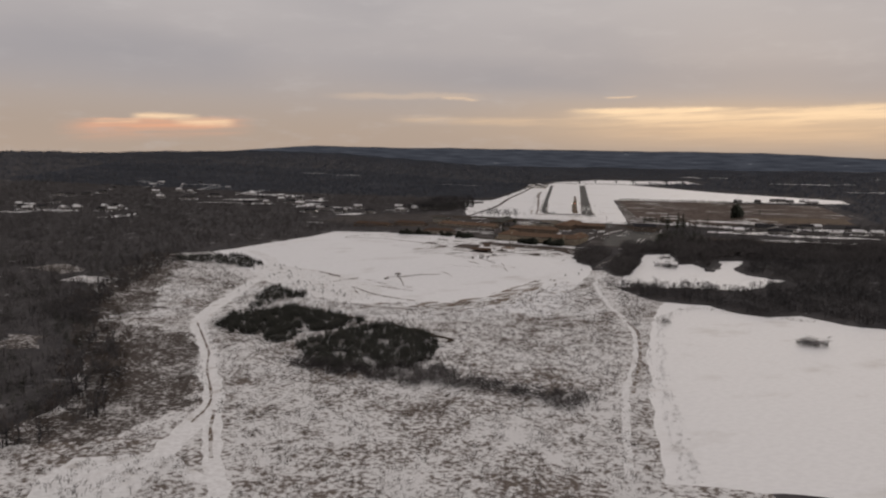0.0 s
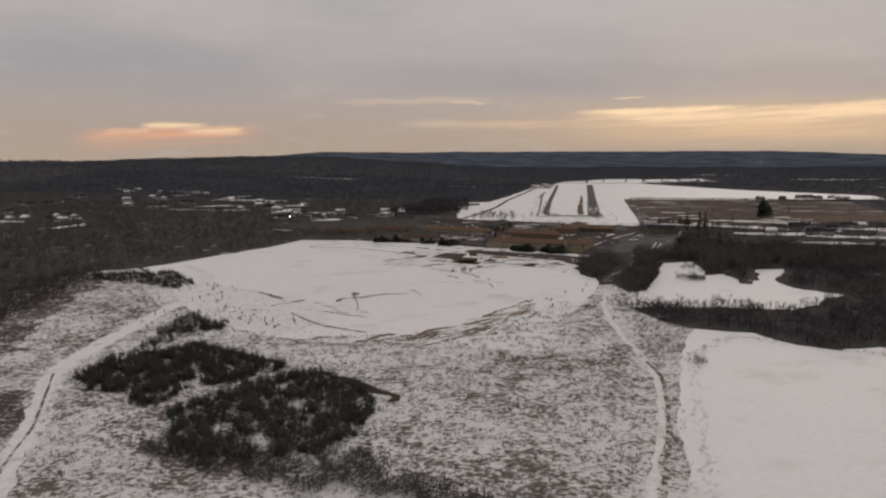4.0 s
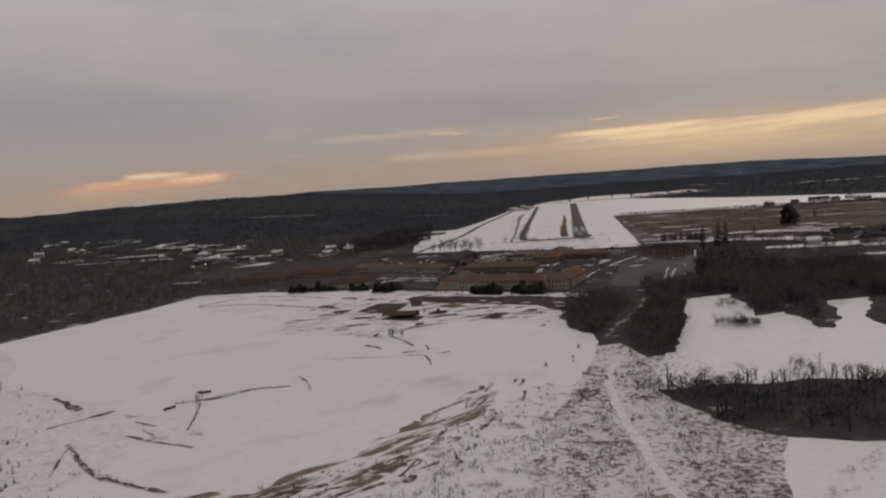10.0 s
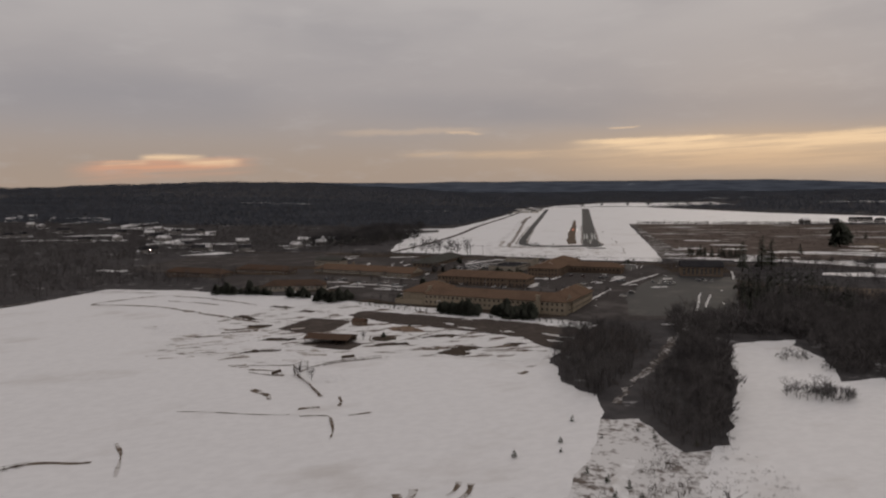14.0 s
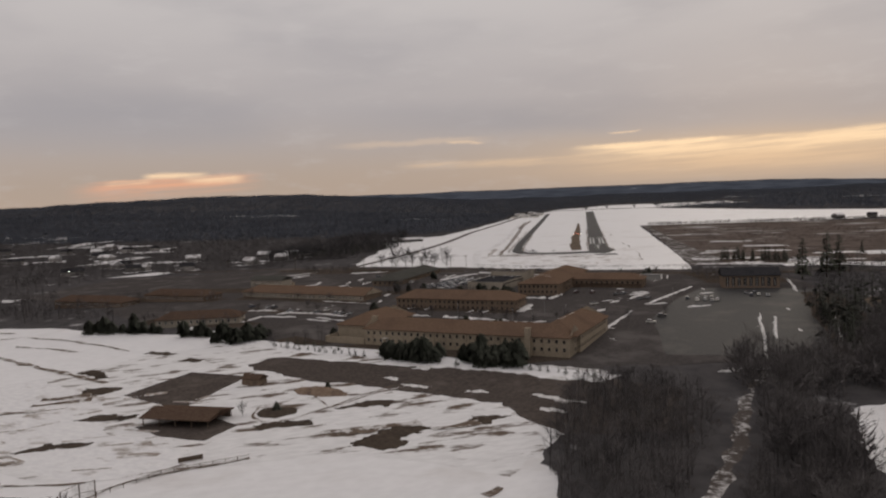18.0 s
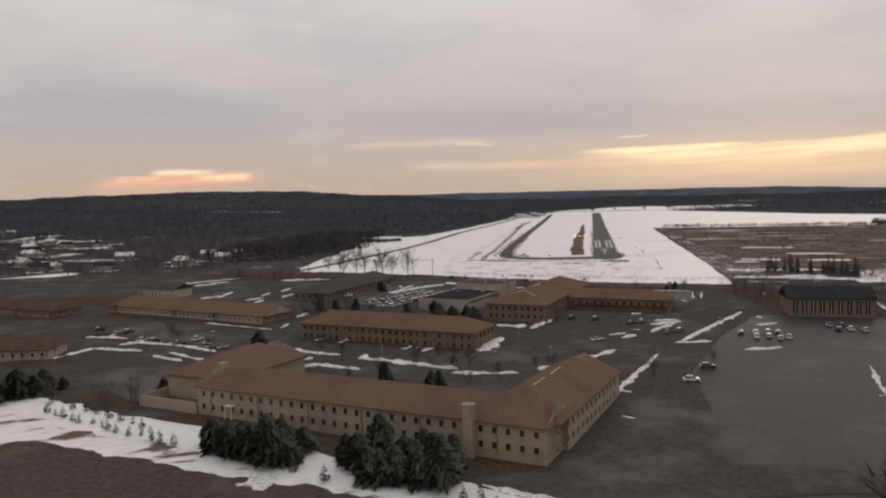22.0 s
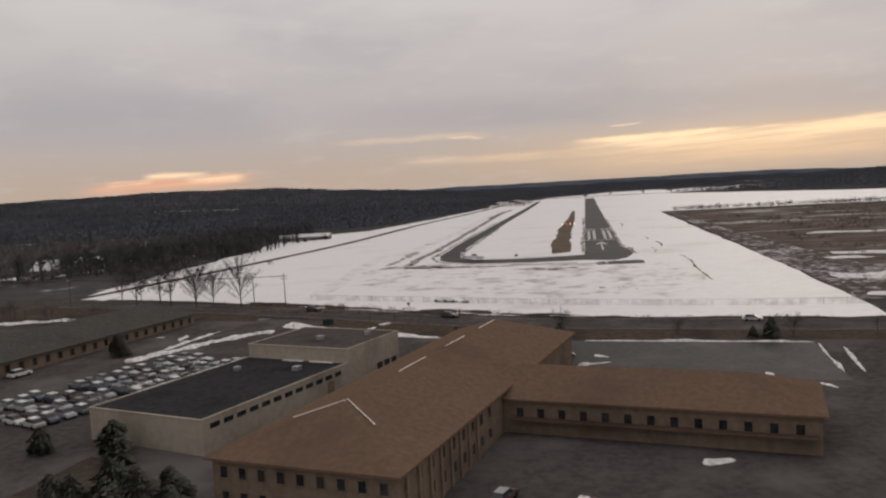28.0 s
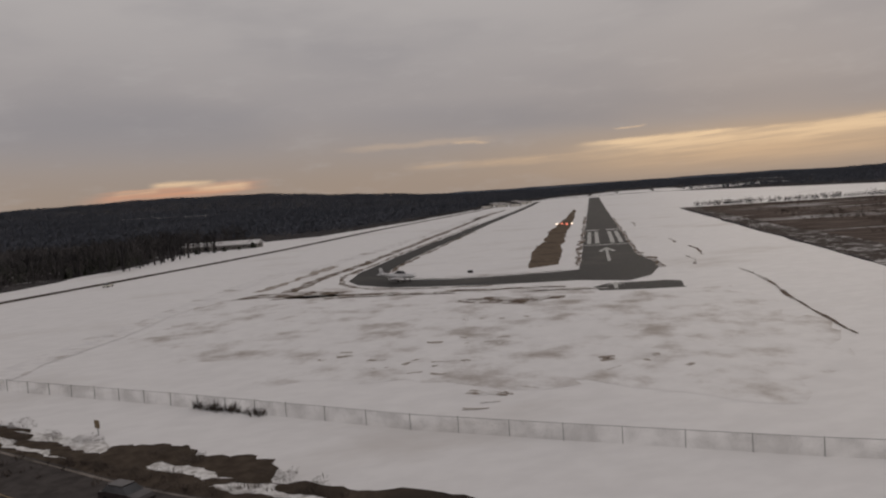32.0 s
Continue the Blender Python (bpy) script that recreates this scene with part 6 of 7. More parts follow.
# complex of roofs beside the cross road
b = thing("school_hall", "tan building with a broad brown tiled roof and wings", "building", at(-38.5, 1132.8, 12.4, -11.6))
wall_block(b, 0, 0, 23.5, 76, 6.2, 4.0, "y", "stucco_dark", (False, False))
roof_block(b, 0, 0, 23.5, 76, 6.2, 4.0, "y", "roof", hips=(10, 10))
wall_block(b, 23.5, 34, 41, 16, 5.0, 2.8, "x", "stucco_dark", (False, False))
roof_block(b, 14, 34, 50.5, 16, 5.0, 2.8, "x", "roof", hips=(0, 8))
for z in (1.0, 3.9):
    windows(b, "S", 23.5, 76, z, 2.3, 1.6, 0.95, WIN_DARK)
    windows(b, "E", 23.5, 30, z, 3.0, 2.0, 1.0, WIN_DARK)
    windows(b, "W", 23.5, 76, z, 3.2, 3.0, 1.0, WIN_DARK)
windows(b, "S", 41, 16, 2.3, 3.0, 2.5, 1.0, WIN_DARK, x0=23.5, y0=34)
windows(b, "E", 41, 16, 2.0, 3.0, 2.5, 1.0, WIN_DARK, x0=23.5, y0=34)
for y in range(2, 25, 3):
    child("pilaster", boxes("pilaster", "stucco_mid", (23.52, y - 0.3, -1, 23.75, y + 0.3, 5.9)), b, "pale pilaster")
ridge_caps(b, [((11.75, 25, 10.5), (11.75, 34, 10.5)), ((11.75, 42, 10.5), (11.75, 50, 10.5)), ((11.75, 57, 10.5), (11.75, 65, 10.5)), ((6.2, 7.5, 8.9), (11.75, 11, 10.45)), ((17.5, 7, 8.9), (11.75, 11, 10.45))])
child("eaves_board", boxes("eaves_board", "roof_dull", (25, 32.4, 2.2, 64, 33.98, 2.4)), b, "dark canopy board along the wing")

# flat-roofed gymnasium, low part and high part
b = thing("gymnasium", "pale flat-roofed hall with a dark roof and a strip of windows", "building", at(-71.5, 1156.5, 12.3, -16))


def flat_block(parent, x0, y0, L, W, H, material, roof, lip=0.45):
    v, f = box_vf(x0, y0, -2, x0 + L, y0 + W, H)
    f = [q for q in f if q != (4, 5, 6, 7)]
    child("wall", mesh_of("wall", v, f, material), parent)
    t = 0.3
    child("parapet", boxes("parapet", material, (x0 - 0.1, y0 - 0.1, H, x0 + L + 0.1, y0 + t, H + lip), (x0 - 0.1, y0 + W - t, H, x0 + L + 0.1, y0 + W + 0.1, H + lip), (x0 - 0.1, y0 + t, H, x0 + t, y0 + W - t, H + lip), (x0 + L - t, y0 + t, H, x0 + L + 0.1, y0 + W - t, H + lip)), parent)
    child("roof", boxes("roof", roof, (x0 + t, y0 + t, H - 0.2, x0 + L - t, y0 + W - t, H + 0.05)), parent, "dark membrane roof")


flat_block(b, 0, 0, 23, 36, 4.9, "pale_wall", "roof_dark", 0.22)
flat_block(b, 0, 36, 23, 18, 7.4, "pale_wall", "roof_grey", 0.16)
WIDE = boxes("clerestory_window", "glass", (-0.95, -0.05, 0, 0.95, -0.02, 0.75))
for i in range(12):
    child("clerestory_window", WIDE, b, m=pose(23, 2.5 + i * 2.75, 3.4, 0, 0, 90))
# no recess is cut: a thin dark panel paints the carport's inner shade
child("carport_opening", boxes("carport_opening", "roof_dark", (-3.6, -0.06, -1.2, 3.6, -0.02, 2.4)), b, "flat dark panel coloured as the shade inside an opening", m=pose(23, 49, 0.4, 0, 0, 90))
for y in (45.2, 47.7, 50.3, 52.8):
    child("pier", boxes("pier", "pale_wall", (-0.18, -0.2, -1.2, 0.18, -0.065, 2.4)), b, m=pose(23, y, 0.4, 0, 0, 90))
child("service_door", boxes("service_door", "stucco_dark", (-0.9, -0.07, 0, 0.9, -0.02, 2.2)), b, "brown service door", m=pose(23, 30.5, 0.8, 0, 0, 90))
for x, y, s in ((6, 26, 1.0), (17, 29, 1.3), (12, 43, 1.2), (19, 49, 0.8)):
    child("roof_vent", boxes("roof_vent", "steel", (x - 0.5 * s, y - 0.5 * s, 4.9 if y < 36 else 7.4, x + 0.5 * s, y + 0.5 * s, (5.7 if y < 36 else 8.2))), b, "small roof vent")
child("snow_edge", boxes("snow_edge", "snow_pile", (-0.05, 9, 5.12, 0.28, 17, 5.2), (-0.05, 20, 5.12, 0.25, 29, 5.19), (-0.05, 31, 5.12, 0.3, 35, 5.22)), b, "line of snow along the roof edge")
child("snow_drift", boxes("snow_drift", "snow_pile", (9.0, 34.9, 4.95, 13.5, 35.6, 5.08), (15, 35.1, 4.95, 20, 35.7, 5.05)), b, "snow left on the roof")

# grey-green roofed building by the car park
b = thing("classroom_building", "tan building with a long grey-green shingle roof", "building", at(-139.6, 1182.5, 12.6, -10))
wall_block(b, 0, 0, 18, 76, 3.8, 3.6, "y", "stucco_mid", (False, False))
roof_block(b, 0, 0, 18, 76, 3.8, 3.6, "y", "roof_green", hips=(8, 8), over=1.0)
for side in "EWS":
    windows(b, side, 18, 76, 1.2, 3.3, 2.0, 1.1, WIN_DARK)

# dark building on the east car park
b = thing("chapel", "dark-roofed building with tall narrow windows", "building", at(75, 1148, 12.2, -3))
wall_block(b, 0, 0, 30, 17, 7.0, 3.5, "x", "stucco_dark")
roof_block(b, 0, 0, 30, 17, 7.0, 3.5, "x", "roof_dark")
TALL = boxes("window", "glass", (-0.8, -0.06, 0, 0.8, -0.02, 5.0))
for i in range(9):
    child("window", TALL, b, m=pose(2.6 + i * 3.1, 0, 1.0))
    child("mullion", boxes("mullion", "trim", (-0.06, -0.12, 0, 0.06, -0.065, 5.0)), b, m=pose(2.6 + i * 3.1, 0, 1.0))

# brown roofs further west
for i, (x, y, L, W, a) in enumerate(((-345, 1140, 58, 16, -12), (-283, 1146, 50, 16, -14), (-214, 1046, 42, 14, 14))):
    b = thing("barrack_building", "low brown-roofed building on the campus edge", "building", at(x, y, gz(x + L / 2, y) + 0.3, a), "brown-roofed buildings")
    wall_block(b, 0, 0, L, W, 3.6, 3.0, "x", "stucco_dark" if i < 2 else "pale_wall", (False, False))
    roof_block(b, 0, 0, L, W, 3.6, 3.0, "x", "roof_dull", hips=(6, 6))
    windows(b, "S", L, W, 1.3, 3.0, 2.0, 1.0)
    windows(b, "E", L, W, 1.3, 3.6, 2.5, 1.0)
b = thing("pale_annex", "pale low annex with a row of windows", "building", at(-232, 1196, gz(-220, 1200), -14))
wall_block(b, 0, 0, 26, 12, 5.0, 2.2, "x", "pale_wall")
roof_block(b, 0, 0, 26, 12, 5.0, 2.2, "x", "roof_green")
windows(b, "S", 26, 12, 1.0, 2.2, 1.6)
windows(b, "S", 26, 12, 3.2, 2.2, 1.6, 0.8)

# open shed on the snow field
b = thing("open_shed", "low open shed with a dark brown roof on posts", "shed", at(-127, 897, gz(-115, 902), -4))
roof_block(b, 0, 0, 22, 13, 2.6, 1.4, "x", "roof_dull", over=0.6)
for x in (0.2, 5.6, 11, 16.4, 21.8):
    for y in (0.2, 12.8):
        child("post", boxes("post", "pole_wood", (x - 0.12, y - 0.12, -1, x + 0.12, y + 0.12, 2.6)), b)
child("back_wall", boxes("back_wall", "pole_wood", (0.3, 12.4, -1, 21.7, 12.6, 2.5)), b)
b = thing("small_shed", "small brown shed beside the gravel pad", "shed", at(-118, 944, gz(-118, 944), -10))
wall_block(b, 0, 0, 7, 5, 2.4, 1.2, "x", "stucco_dark")
roof_block(b, 0, 0, 7, 5, 2.4, 1.2, "x", "roof_dull", over=0.4)


def mound(name, x, y, rx, ry, h, material, label, seed, turn=0.0, category="mound"):
    """A lumpy heap that rests on the land."""
    V, F, n, m = [], [], 20, 7
    for i in range(m):
        t = i / (m - 1)
        for j in range(n):
            a = 2 * math.pi * j / n
            k = 1 + 0.28 * noise.noise(Vector((math.cos(a) * 1.5 + seed, math.sin(a) * 1.5, t))) + 0.12 * noise.noise(Vector((math.cos(a) * 5, math.sin(a) * 5 + seed, t * 3)))
            px, py = math.cos(a) * rx * (1 - t) * k, math.sin(a) * ry * (1 - t) * k
            c, s = math.cos(turn), math.sin(turn)
            wx, wy = x + px * c - py * s, y + px * s + py * c
            z = gz(wx, wy) + h * (t ** 0.6) * (1 + 0.5 * noise.noise(Vector((wx * 0.5, wy * 0.5, seed)))) + (-0.1 if i == 0 else 0.1)
            V.append((wx, wy, z))
    for i in range(m - 1):
        for j in range(n):
            F.append((i * n + j, i * n + (j + 1) % n, (i + 1) * n + (j + 1) % n, (i + 1) * n + j))
    return tagged(new(name, mesh_of(name, V, F, material, True)), label, category)


mound("earth_mound", -92, 913, 7, 6, 0.9, "dead_grass", "low rise of bare earth round a small pine", 1.0, 0.4)
mound("earth_mound", -86, 936, 10, 5, 2.0, "pale_earth", "heap of pale orange earth beside the muddy road", 2.0, -0.2)
strip("tyre_rut", [(-100, 918), (-97, 908), (-89, 903), (-80, 914), (-71, 932), (-64, 944)], 0.8, "mud_streak", 7, "muddy tyre rut curving over the snow", 0.9, 391, category="track", per=14)
strip("tyre_rut", [(-96, 944), (-82, 926), (-76, 920), (-68, 934), (-60, 943)], 0.7, "mud_streak", 7.3, "muddy tyre rut curving over the snow", 0.9, 392, category="track", per=14)
# ploughed snow round the car parks: along-line heaps
PILES = [((-110, 1083), (-85, 1072), 1.3), ((-87, 1072), (-77, 1071), 0.9), ((-69, 1072), (-68, 1065), 1.3), ((-68, 1066), (-50, 1061), 1.6), ((-51, 1061), (-36, 1056), 1.3), ((-94, 1091), (-91, 1096), 0.9), ((-84, 1088), (-82, 1093), 0.9), ((-59, 1080), (-57, 1084), 1.0), ((-52, 1077), (-49, 1083), 1.1), ((-85, 1055), (-79, 1058), 1.4), ((-80, 1057), (-65, 1053), 1.3), ((-34, 1079), (-28, 1100), 2.4), ((-34, 1124), (-22, 1121), 1.6), ((-20, 1117), (-14, 1135), 1.5), ((8, 1108), (14, 1111), 0.8), ((-12, 1057), (-4, 1066), 2.2), ((-243, 1253), (-215, 1281), 1.1), ((-224, 1254), (-212, 1259), 1.2), ((-182, 1188), (-185, 1208), 1.2), ((-155, 1172), (-154, 1180), 1.0), ((-162, 1194), (-162, 1204), 0.8), ((-158, 1210), (-158, 1223), 0.8), ((-180, 1260), (-152, 1266), 1.4), ((-99, 1206), (-89, 1226), 1.8), ((-90, 1226), (-78, 1240), 1.8), ((-116, 1112), (-116, 1120), 0.7), ((-152, 1120), (-118, 1109), 0.5), ((25, 1136), (34, 1138), 1.4), ((-173, 1057), (-168, 1073), 1.0), ((-168, 1072), (-148, 1070), 1.1), ((-185, 1091), (-166, 1089), 0.8), ((-160, 1084), (-136, 1078), 1.1), ((-137, 1078), (-121, 1072), 1.0), ((-140, 1064), (-126, 1058), 0.9), ((-88, 1061), (-85, 1066), 0.9), ((-37, 1051), (-18, 1053), 1.4), ((-2, 1067), (10, 1085), 0.9), ((7, 1030), (23, 1080), 0.95), ((29, 1097), (41, 1100), 1.0), ((30, 1097), (60, 1157), 1.0), ((49, 1088), (61, 1092), 1.2), ((60, 1128), (68, 1133), 1.0), ((23, 1128), (34, 1134), 1.2), ((79, 1070), (64, 981), 0.7), ((84, 1063), (75, 1016), 0.7), ((45, 966), (63, 970), 1.0), ((-16, 974), (9, 964), 1.2), ((117, 1182), (110, 1130), 0.8), ((109, 1061), (96, 1006), 0.5), ((2, 1221.5), (47, 1217), 0.5), ((47.5, 1217), (45.5, 1193), 0.5), ((1, 1199), (7, 1202), 0.8), ((51, 1212), (49, 1193), 0.4), ((17, 1150), (21, 1151.5), 0.8), ((12, 1103), (17, 1108), 0.8), ((22, 1113), (33, 1133), 0.7), ((-137, 1069), (-118, 1059), 0.7), ((-163, 1079), (-154, 1084), 1.0), ((-226, 1240), (-214, 1248), 1.2), ((-190, 1185), (-184, 1194), 1.2), ((-163, 1178), (-158, 1188), 1.0), ((-149, 1190), (-147, 1204), 1.0), ((-119, 1136), (-117, 1144), 1.0)]


def snow_bank(x0, y0, x1, y1, w, seed):
    """A ragged ridge of ploughed snow between two points."""
    d = math.hypot(x1 - x0, y1 - y0)
    n, m = max(8, int(d / 0.6)), 7
    ux, uy = (x1 - x0) / d, (y1 - y0) / d
    V, F = [], []
    for i in range(n + 1):
        t = i / n
        q = Vector((t * d * 0.16 + seed, seed, 0))
        off, wid = noise.noise(q * 0.5) * w * 0.7, w * (0.75 + 0.7 * noise.noise(q * 1.3 + Vector((7, 3, 1))) + 0.35 * noise.noise(q * 4)) * min(1, 6 * t + 0.25, 6 * (1 - t) + 0.25)
        for j in range(m):
            s = -1 + 2 * j / (m - 1)
            r = s * wid * (1 + 0.55 * noise.noise(Vector((t * d * 0.45, 3.0 if s > 0 else -3.0, seed))) + 0.18 * noise.noise(Vector((t * d * 1.3, 9.0 if s > 0 else -9.0, seed))))
            x, y = x0 + ux * t * d - uy * (off + r), y0 + uy * t * d + ux * (off + r)
            z = gz(x, y) + 0.12 + (1 - s * s) * (0.5 + 0.55 * noise.noise(Vector((x * 0.4, y * 0.4, seed)))) * min(1, wid)
            V.append((x, y, z - (0.1 if j in (0, m - 1) else 0)))
    for i in range(n):
        for j in range(m - 1):
            a = i * m + j
            F.append((a, a + 1, a + m + 1, a + m))
    ob = new("snow_bank", mesh_of("snow_bank", V, [tuple(reversed(q)) for q in F], "snow_pile", True))
    tagged(ob, "ragged bank of ploughed snow at the edge of the asphalt", "snow bank", "banks of ploughed snow")


for i, ((x0, y0), (x1, y1), w) in enumerate(PILES):
    snow_bank(x0, y0, x1, y1, w * 1.25, i * 1.7)

snow_bank(-98, 1208, -94, 1241, 0.75, 117.6)
growth("verge_bushes", thickets, np.concatenate([scatter_in([(x - 4, y + 1.6), (x - 3, y - 0.4), (x + 4, y - 2), (x + 4, y + 0.2)], 16, 340 + n) for n, (x, y) in enumerate(((-86, 1281), (-78, 1278), (-70, 1274), (-60, 1271), (-46, 1263.5), (-39, 1261), (-30, 1257), (-12, 1252), (-100, 1286), (-120, 1292), (-64, 1276), (-52, 1271), (-36, 1265), (-22, 1260), (-76, 1281), (-6, 1254)))]), (0.2, 0.55), "brush_twigs", "brown bush clumps in the road verge", "brush", 341)
sign = thing("road_sign", "small dull yellow sign on a post in the verge", "sign", at(-49.8, 1272.6, gz(-49.8, 1272.6), -20))
child("post", boxes("post", "steel", (-0.05, -0.05, -0.4, 0.05, 0.05, 1.7)), sign)
child("panel", boxes("panel", "road_line", (-0.45, -0.09, 1.0, 0.45, -0.055, 1.9)), sign, "dull yellow panel")
d = thing("dumpster", "dull green steel dumpster on the asphalt", "dumpster", at(-66, 1248, gz(-66, 1248), -15))
child("bin", boxes("bin", "dumpster", (-1.2, -0.8, 0.1, 1.2, 0.8, 1.4)), d)
child("lid", boxes("lid", "rubber", (-1.22, -0.84, 1.4, 1.22, 0.84, 1.48)), d)

# ---- ball fields: backstops of wire mesh on posts ----


def backstop(x, y, turn, arms, height=4.5):
    """A wire screen behind a home plate, with low side fences."""
    ob = thing("backstop", "wire mesh backstop with steel posts on the snow field", "backstop", at(x, y, gz(x, y), turn), "ball field backstops")
    pts = [(-5, 2), (-2.5, 0), (2.5, 0), (5, 2)]
    for px, py in pts:
        child("post", boxes("post", "pole_wood", (px - 0.09, py - 0.09, -1, px + 0.09, py + 0.09, height)), ob)
    for (ax, ay), (bx, by) in zip(pts, pts[1:]):
        child("mesh_panel", mesh_of("mesh_panel", [(ax, ay, 0), (bx, by, 0), (bx, by, height - 0.1), (ax, ay, height - 0.1)], [(0, 1, 2, 3)], "chain_link"), ob)
        for z in (0.05, height / 2, height - 0.1):
            v, f2 = tube((ax, ay, z), (bx, by, z), 0.05, 0.05, 4)
            child("rail", mesh_of("rail", v, [tuple(t) for t in f2], "pole_wood"), ob)
    for arm in arms:
        low = thing("side_fence", "low wire side fence of the ball field", "fence", Matrix.Identity(4), "ball field fences")
        for (ax, ay), (bx, by) in zip(arm, arm[1:]):
            n = max(1, int(math.hypot(bx - ax, by - ay) / 3))
            for k in range(n):
                p, q = Vector((ax, ay)).lerp(Vector((bx, by)), k / n), Vector((ax, ay)).lerp(Vector((bx, by)), (k + 1) / n)
                zp, zq = gz(p.x, p.y), gz(q.x, q.y)
                child("post", boxes("post", "pole_wood", (p.x - 0.06, p.y - 0.06, zp - 0.3, p.x + 0.06, p.y + 0.06, zp + 1.3)), low)
                child("mesh_panel", mesh_of("mesh_panel", [(p.x, p.y, zp), (q.x, q.y, zq), (q.x, q.y, zq + 1.2), (p.x, p.y, zp + 1.2)], [(0, 1, 2, 3)], "chain_link"), low)
                v, f2 = tube((p.x, p.y, zp + 1.2), (q.x, q.y, zq + 1.2), 0.05, 0.05, 4)
                child("rail", mesh_of("rail", v, [tuple(t) for t in f2], "pole_wood"), low)


backstop(-108, 840, -100, [[(-106, 846), (-98.5, 860), (-82, 873.5)], [(-106, 835), (-97, 824), (-88, 812)]])
backstop(-174, 726, -70, [[(-168, 730), (-152, 742)], [(-170, 719), (-164, 706), (-159, 690)]])
for x, y, a in ((-96, 869.5, 38), (-116, 838, 75), (-182, 716, 60), (-176, 738, 20)):
    d = thing("players_bench", "long dark bench beside the ball field", "bench", at(x, y, gz(x, y), a), "ball field benches")
    child("seat", boxes("seat", "pole_wood", (-3, -0.2, 0.45, 3, 0.2, 0.55)), d)
    child("back", boxes("back", "pole_wood", (-3, 0.22, 0.5, 3, 0.3, 1.5)), d)
    for k in (-2.6, 0, 2.6):
        child("leg", boxes("leg", "pole_wood", (k - 0.08, -0.18, -0.2, k + 0.08, 0.18, 0.45)), d)

# ---- cars ----
def car_proto():
    prof = [(-2.2, 0.35), (-2.25, 0.75), (-2.1, 0.92), (-1.35, 0.98), (1.0, 0.98), (2.0, 0.85), (2.2, 0.6), (2.2, 0.35)]
    cab = [(-1.9, 0.95), (-1.45, 1.42), (-0.3, 1.48), (0.35, 1.42), (1.1, 0.95)]

    def extrude(p, w0, w1, lo):
        n = len(p)
        wid = [w0 if z <= lo else w1 for _, z in p]
        v = [(x, -w, z) for (x, z), w in zip(p, wid)] + [(x, w, z) for (x, z), w in zip(p, wid)]
        f = [tuple(range(n)), tuple(reversed(range(n, 2 * n)))] + [(i, n + i, n + (i + 1) % n, (i + 1) % n) for i in range(n)]
        return v, [tuple(reversed(q)) for q in f]

    body = mesh_of("body", *extrude(prof, 0.88, 0.84, 0.8), "car")
    cabin = mesh_of("cabin", *extrude(cab, 0.8, 0.62, 1.0), "glass")
    top = boxes("roof_panel", "car", (-1.42, -0.6, 1.44, 0.3, 0.6, 1.51))
    snow = boxes("snow_cap", "snow_pile", (-1.38, -0.56, 1.51, 0.26, 0.56, 1.6))
    v, f = tube((0, -0.11, 0), (0, 0.11, 0), 0.33, 0.33, 10)
    v = np.r_[v, [[0, -0.11, 0], [0, 0.11, 0]]]
    f = [tuple(t) for t in f] + [(20, (i + 1) % 10, i) for i in range(10)] + [(21, 10 + i, 10 + (i + 1) % 10) for i in range(10)]
    wheel = mesh_of("wheel", v, f, "rubber")
    return body, cabin, top, snow, wheel


CAR = car_proto()


DARK_BODY, DARK_TOP = CAR[0].copy(), CAR[2].copy()
for dark_mesh in (DARK_BODY, DARK_TOP):
    dark_mesh.materials[0] = M["dark_paint"]


def car(x, y, a, snowy=False, size=1.0, dark=False):
    ob = thing("car", "dark car on the cross road" if dark else "parked car with snow on its roof" if snowy else "parked car on the asphalt", "car", Matrix.Translation((x, y, gz(x, y) + 0.12)) @ Matrix.Rotation(radians(a), 4, "Z") @ Matrix.Scale(size, 4), "parked cars")
    for n, me in zip(("body", "cabin", "roof_panel"), (DARK_BODY, CAR[1], DARK_TOP) if dark else CAR):
        child(n, me, ob)
    if snowy:
        child("snow_cap", CAR[3], ob)
    for sx in (-1.35, 1.35):
        for sy in (-0.78, 0.78):
            child("wheel", CAR[4], ob, m=Matrix.Translation((sx, sy, 0.33)))


lot_rng = random.Random(5)
# rows of cars beside the gymnasium
for row, off in enumerate((-3.0, 2.4, 9.0, 14.0)):
    for i in range(17):
        if lot_rng.random() < 0.16:
            continue
        u = i * 2.75
        x, y = -100 + off * 0.92 + u * 0.37 + 1.0, 1166 - off * 0.30 + u * 0.93
        car(x, y, -22 + lot_rng.uniform(-3, 3) + (180 if lot_rng.random() < 0.5 else 0), lot_rng.random() < 0.55, lot_rng.uniform(0.95, 1.12))
for x, y, a in ((-6, 1138, 70), (3, 1136, 75), (16, 1128, 60), (20, 1131, 60), (56, 1106, 80), (60, 1107, 80), (63, 1104, 78), (66, 1106, 80), (57, 1113, 80), (61, 1114, 80), (35, 1064, 5), (29, 1049, 5), (52, 1112, 80), (64, 1113, 80), (88, 1128, 84), (84, 1128, 84), (85, 1120, 80), (89, 1121, 80), (93, 1119, 80), (28, 1112, 60), (32, 1115, 60), (-2, 1206, 0), (4, 1098, 40), (-58, 1024, -14), (-54, 1023, -14), (40, 1241, -8), (-168, 1442, 88)):
    car(x, y, a, lot_rng.random() < 0.4, 1.0)
for x, y, a in ((-79, 1271.5, -19), (-34, 1254.5, -17)):
    car(x, y, a, False, 1.1, True)
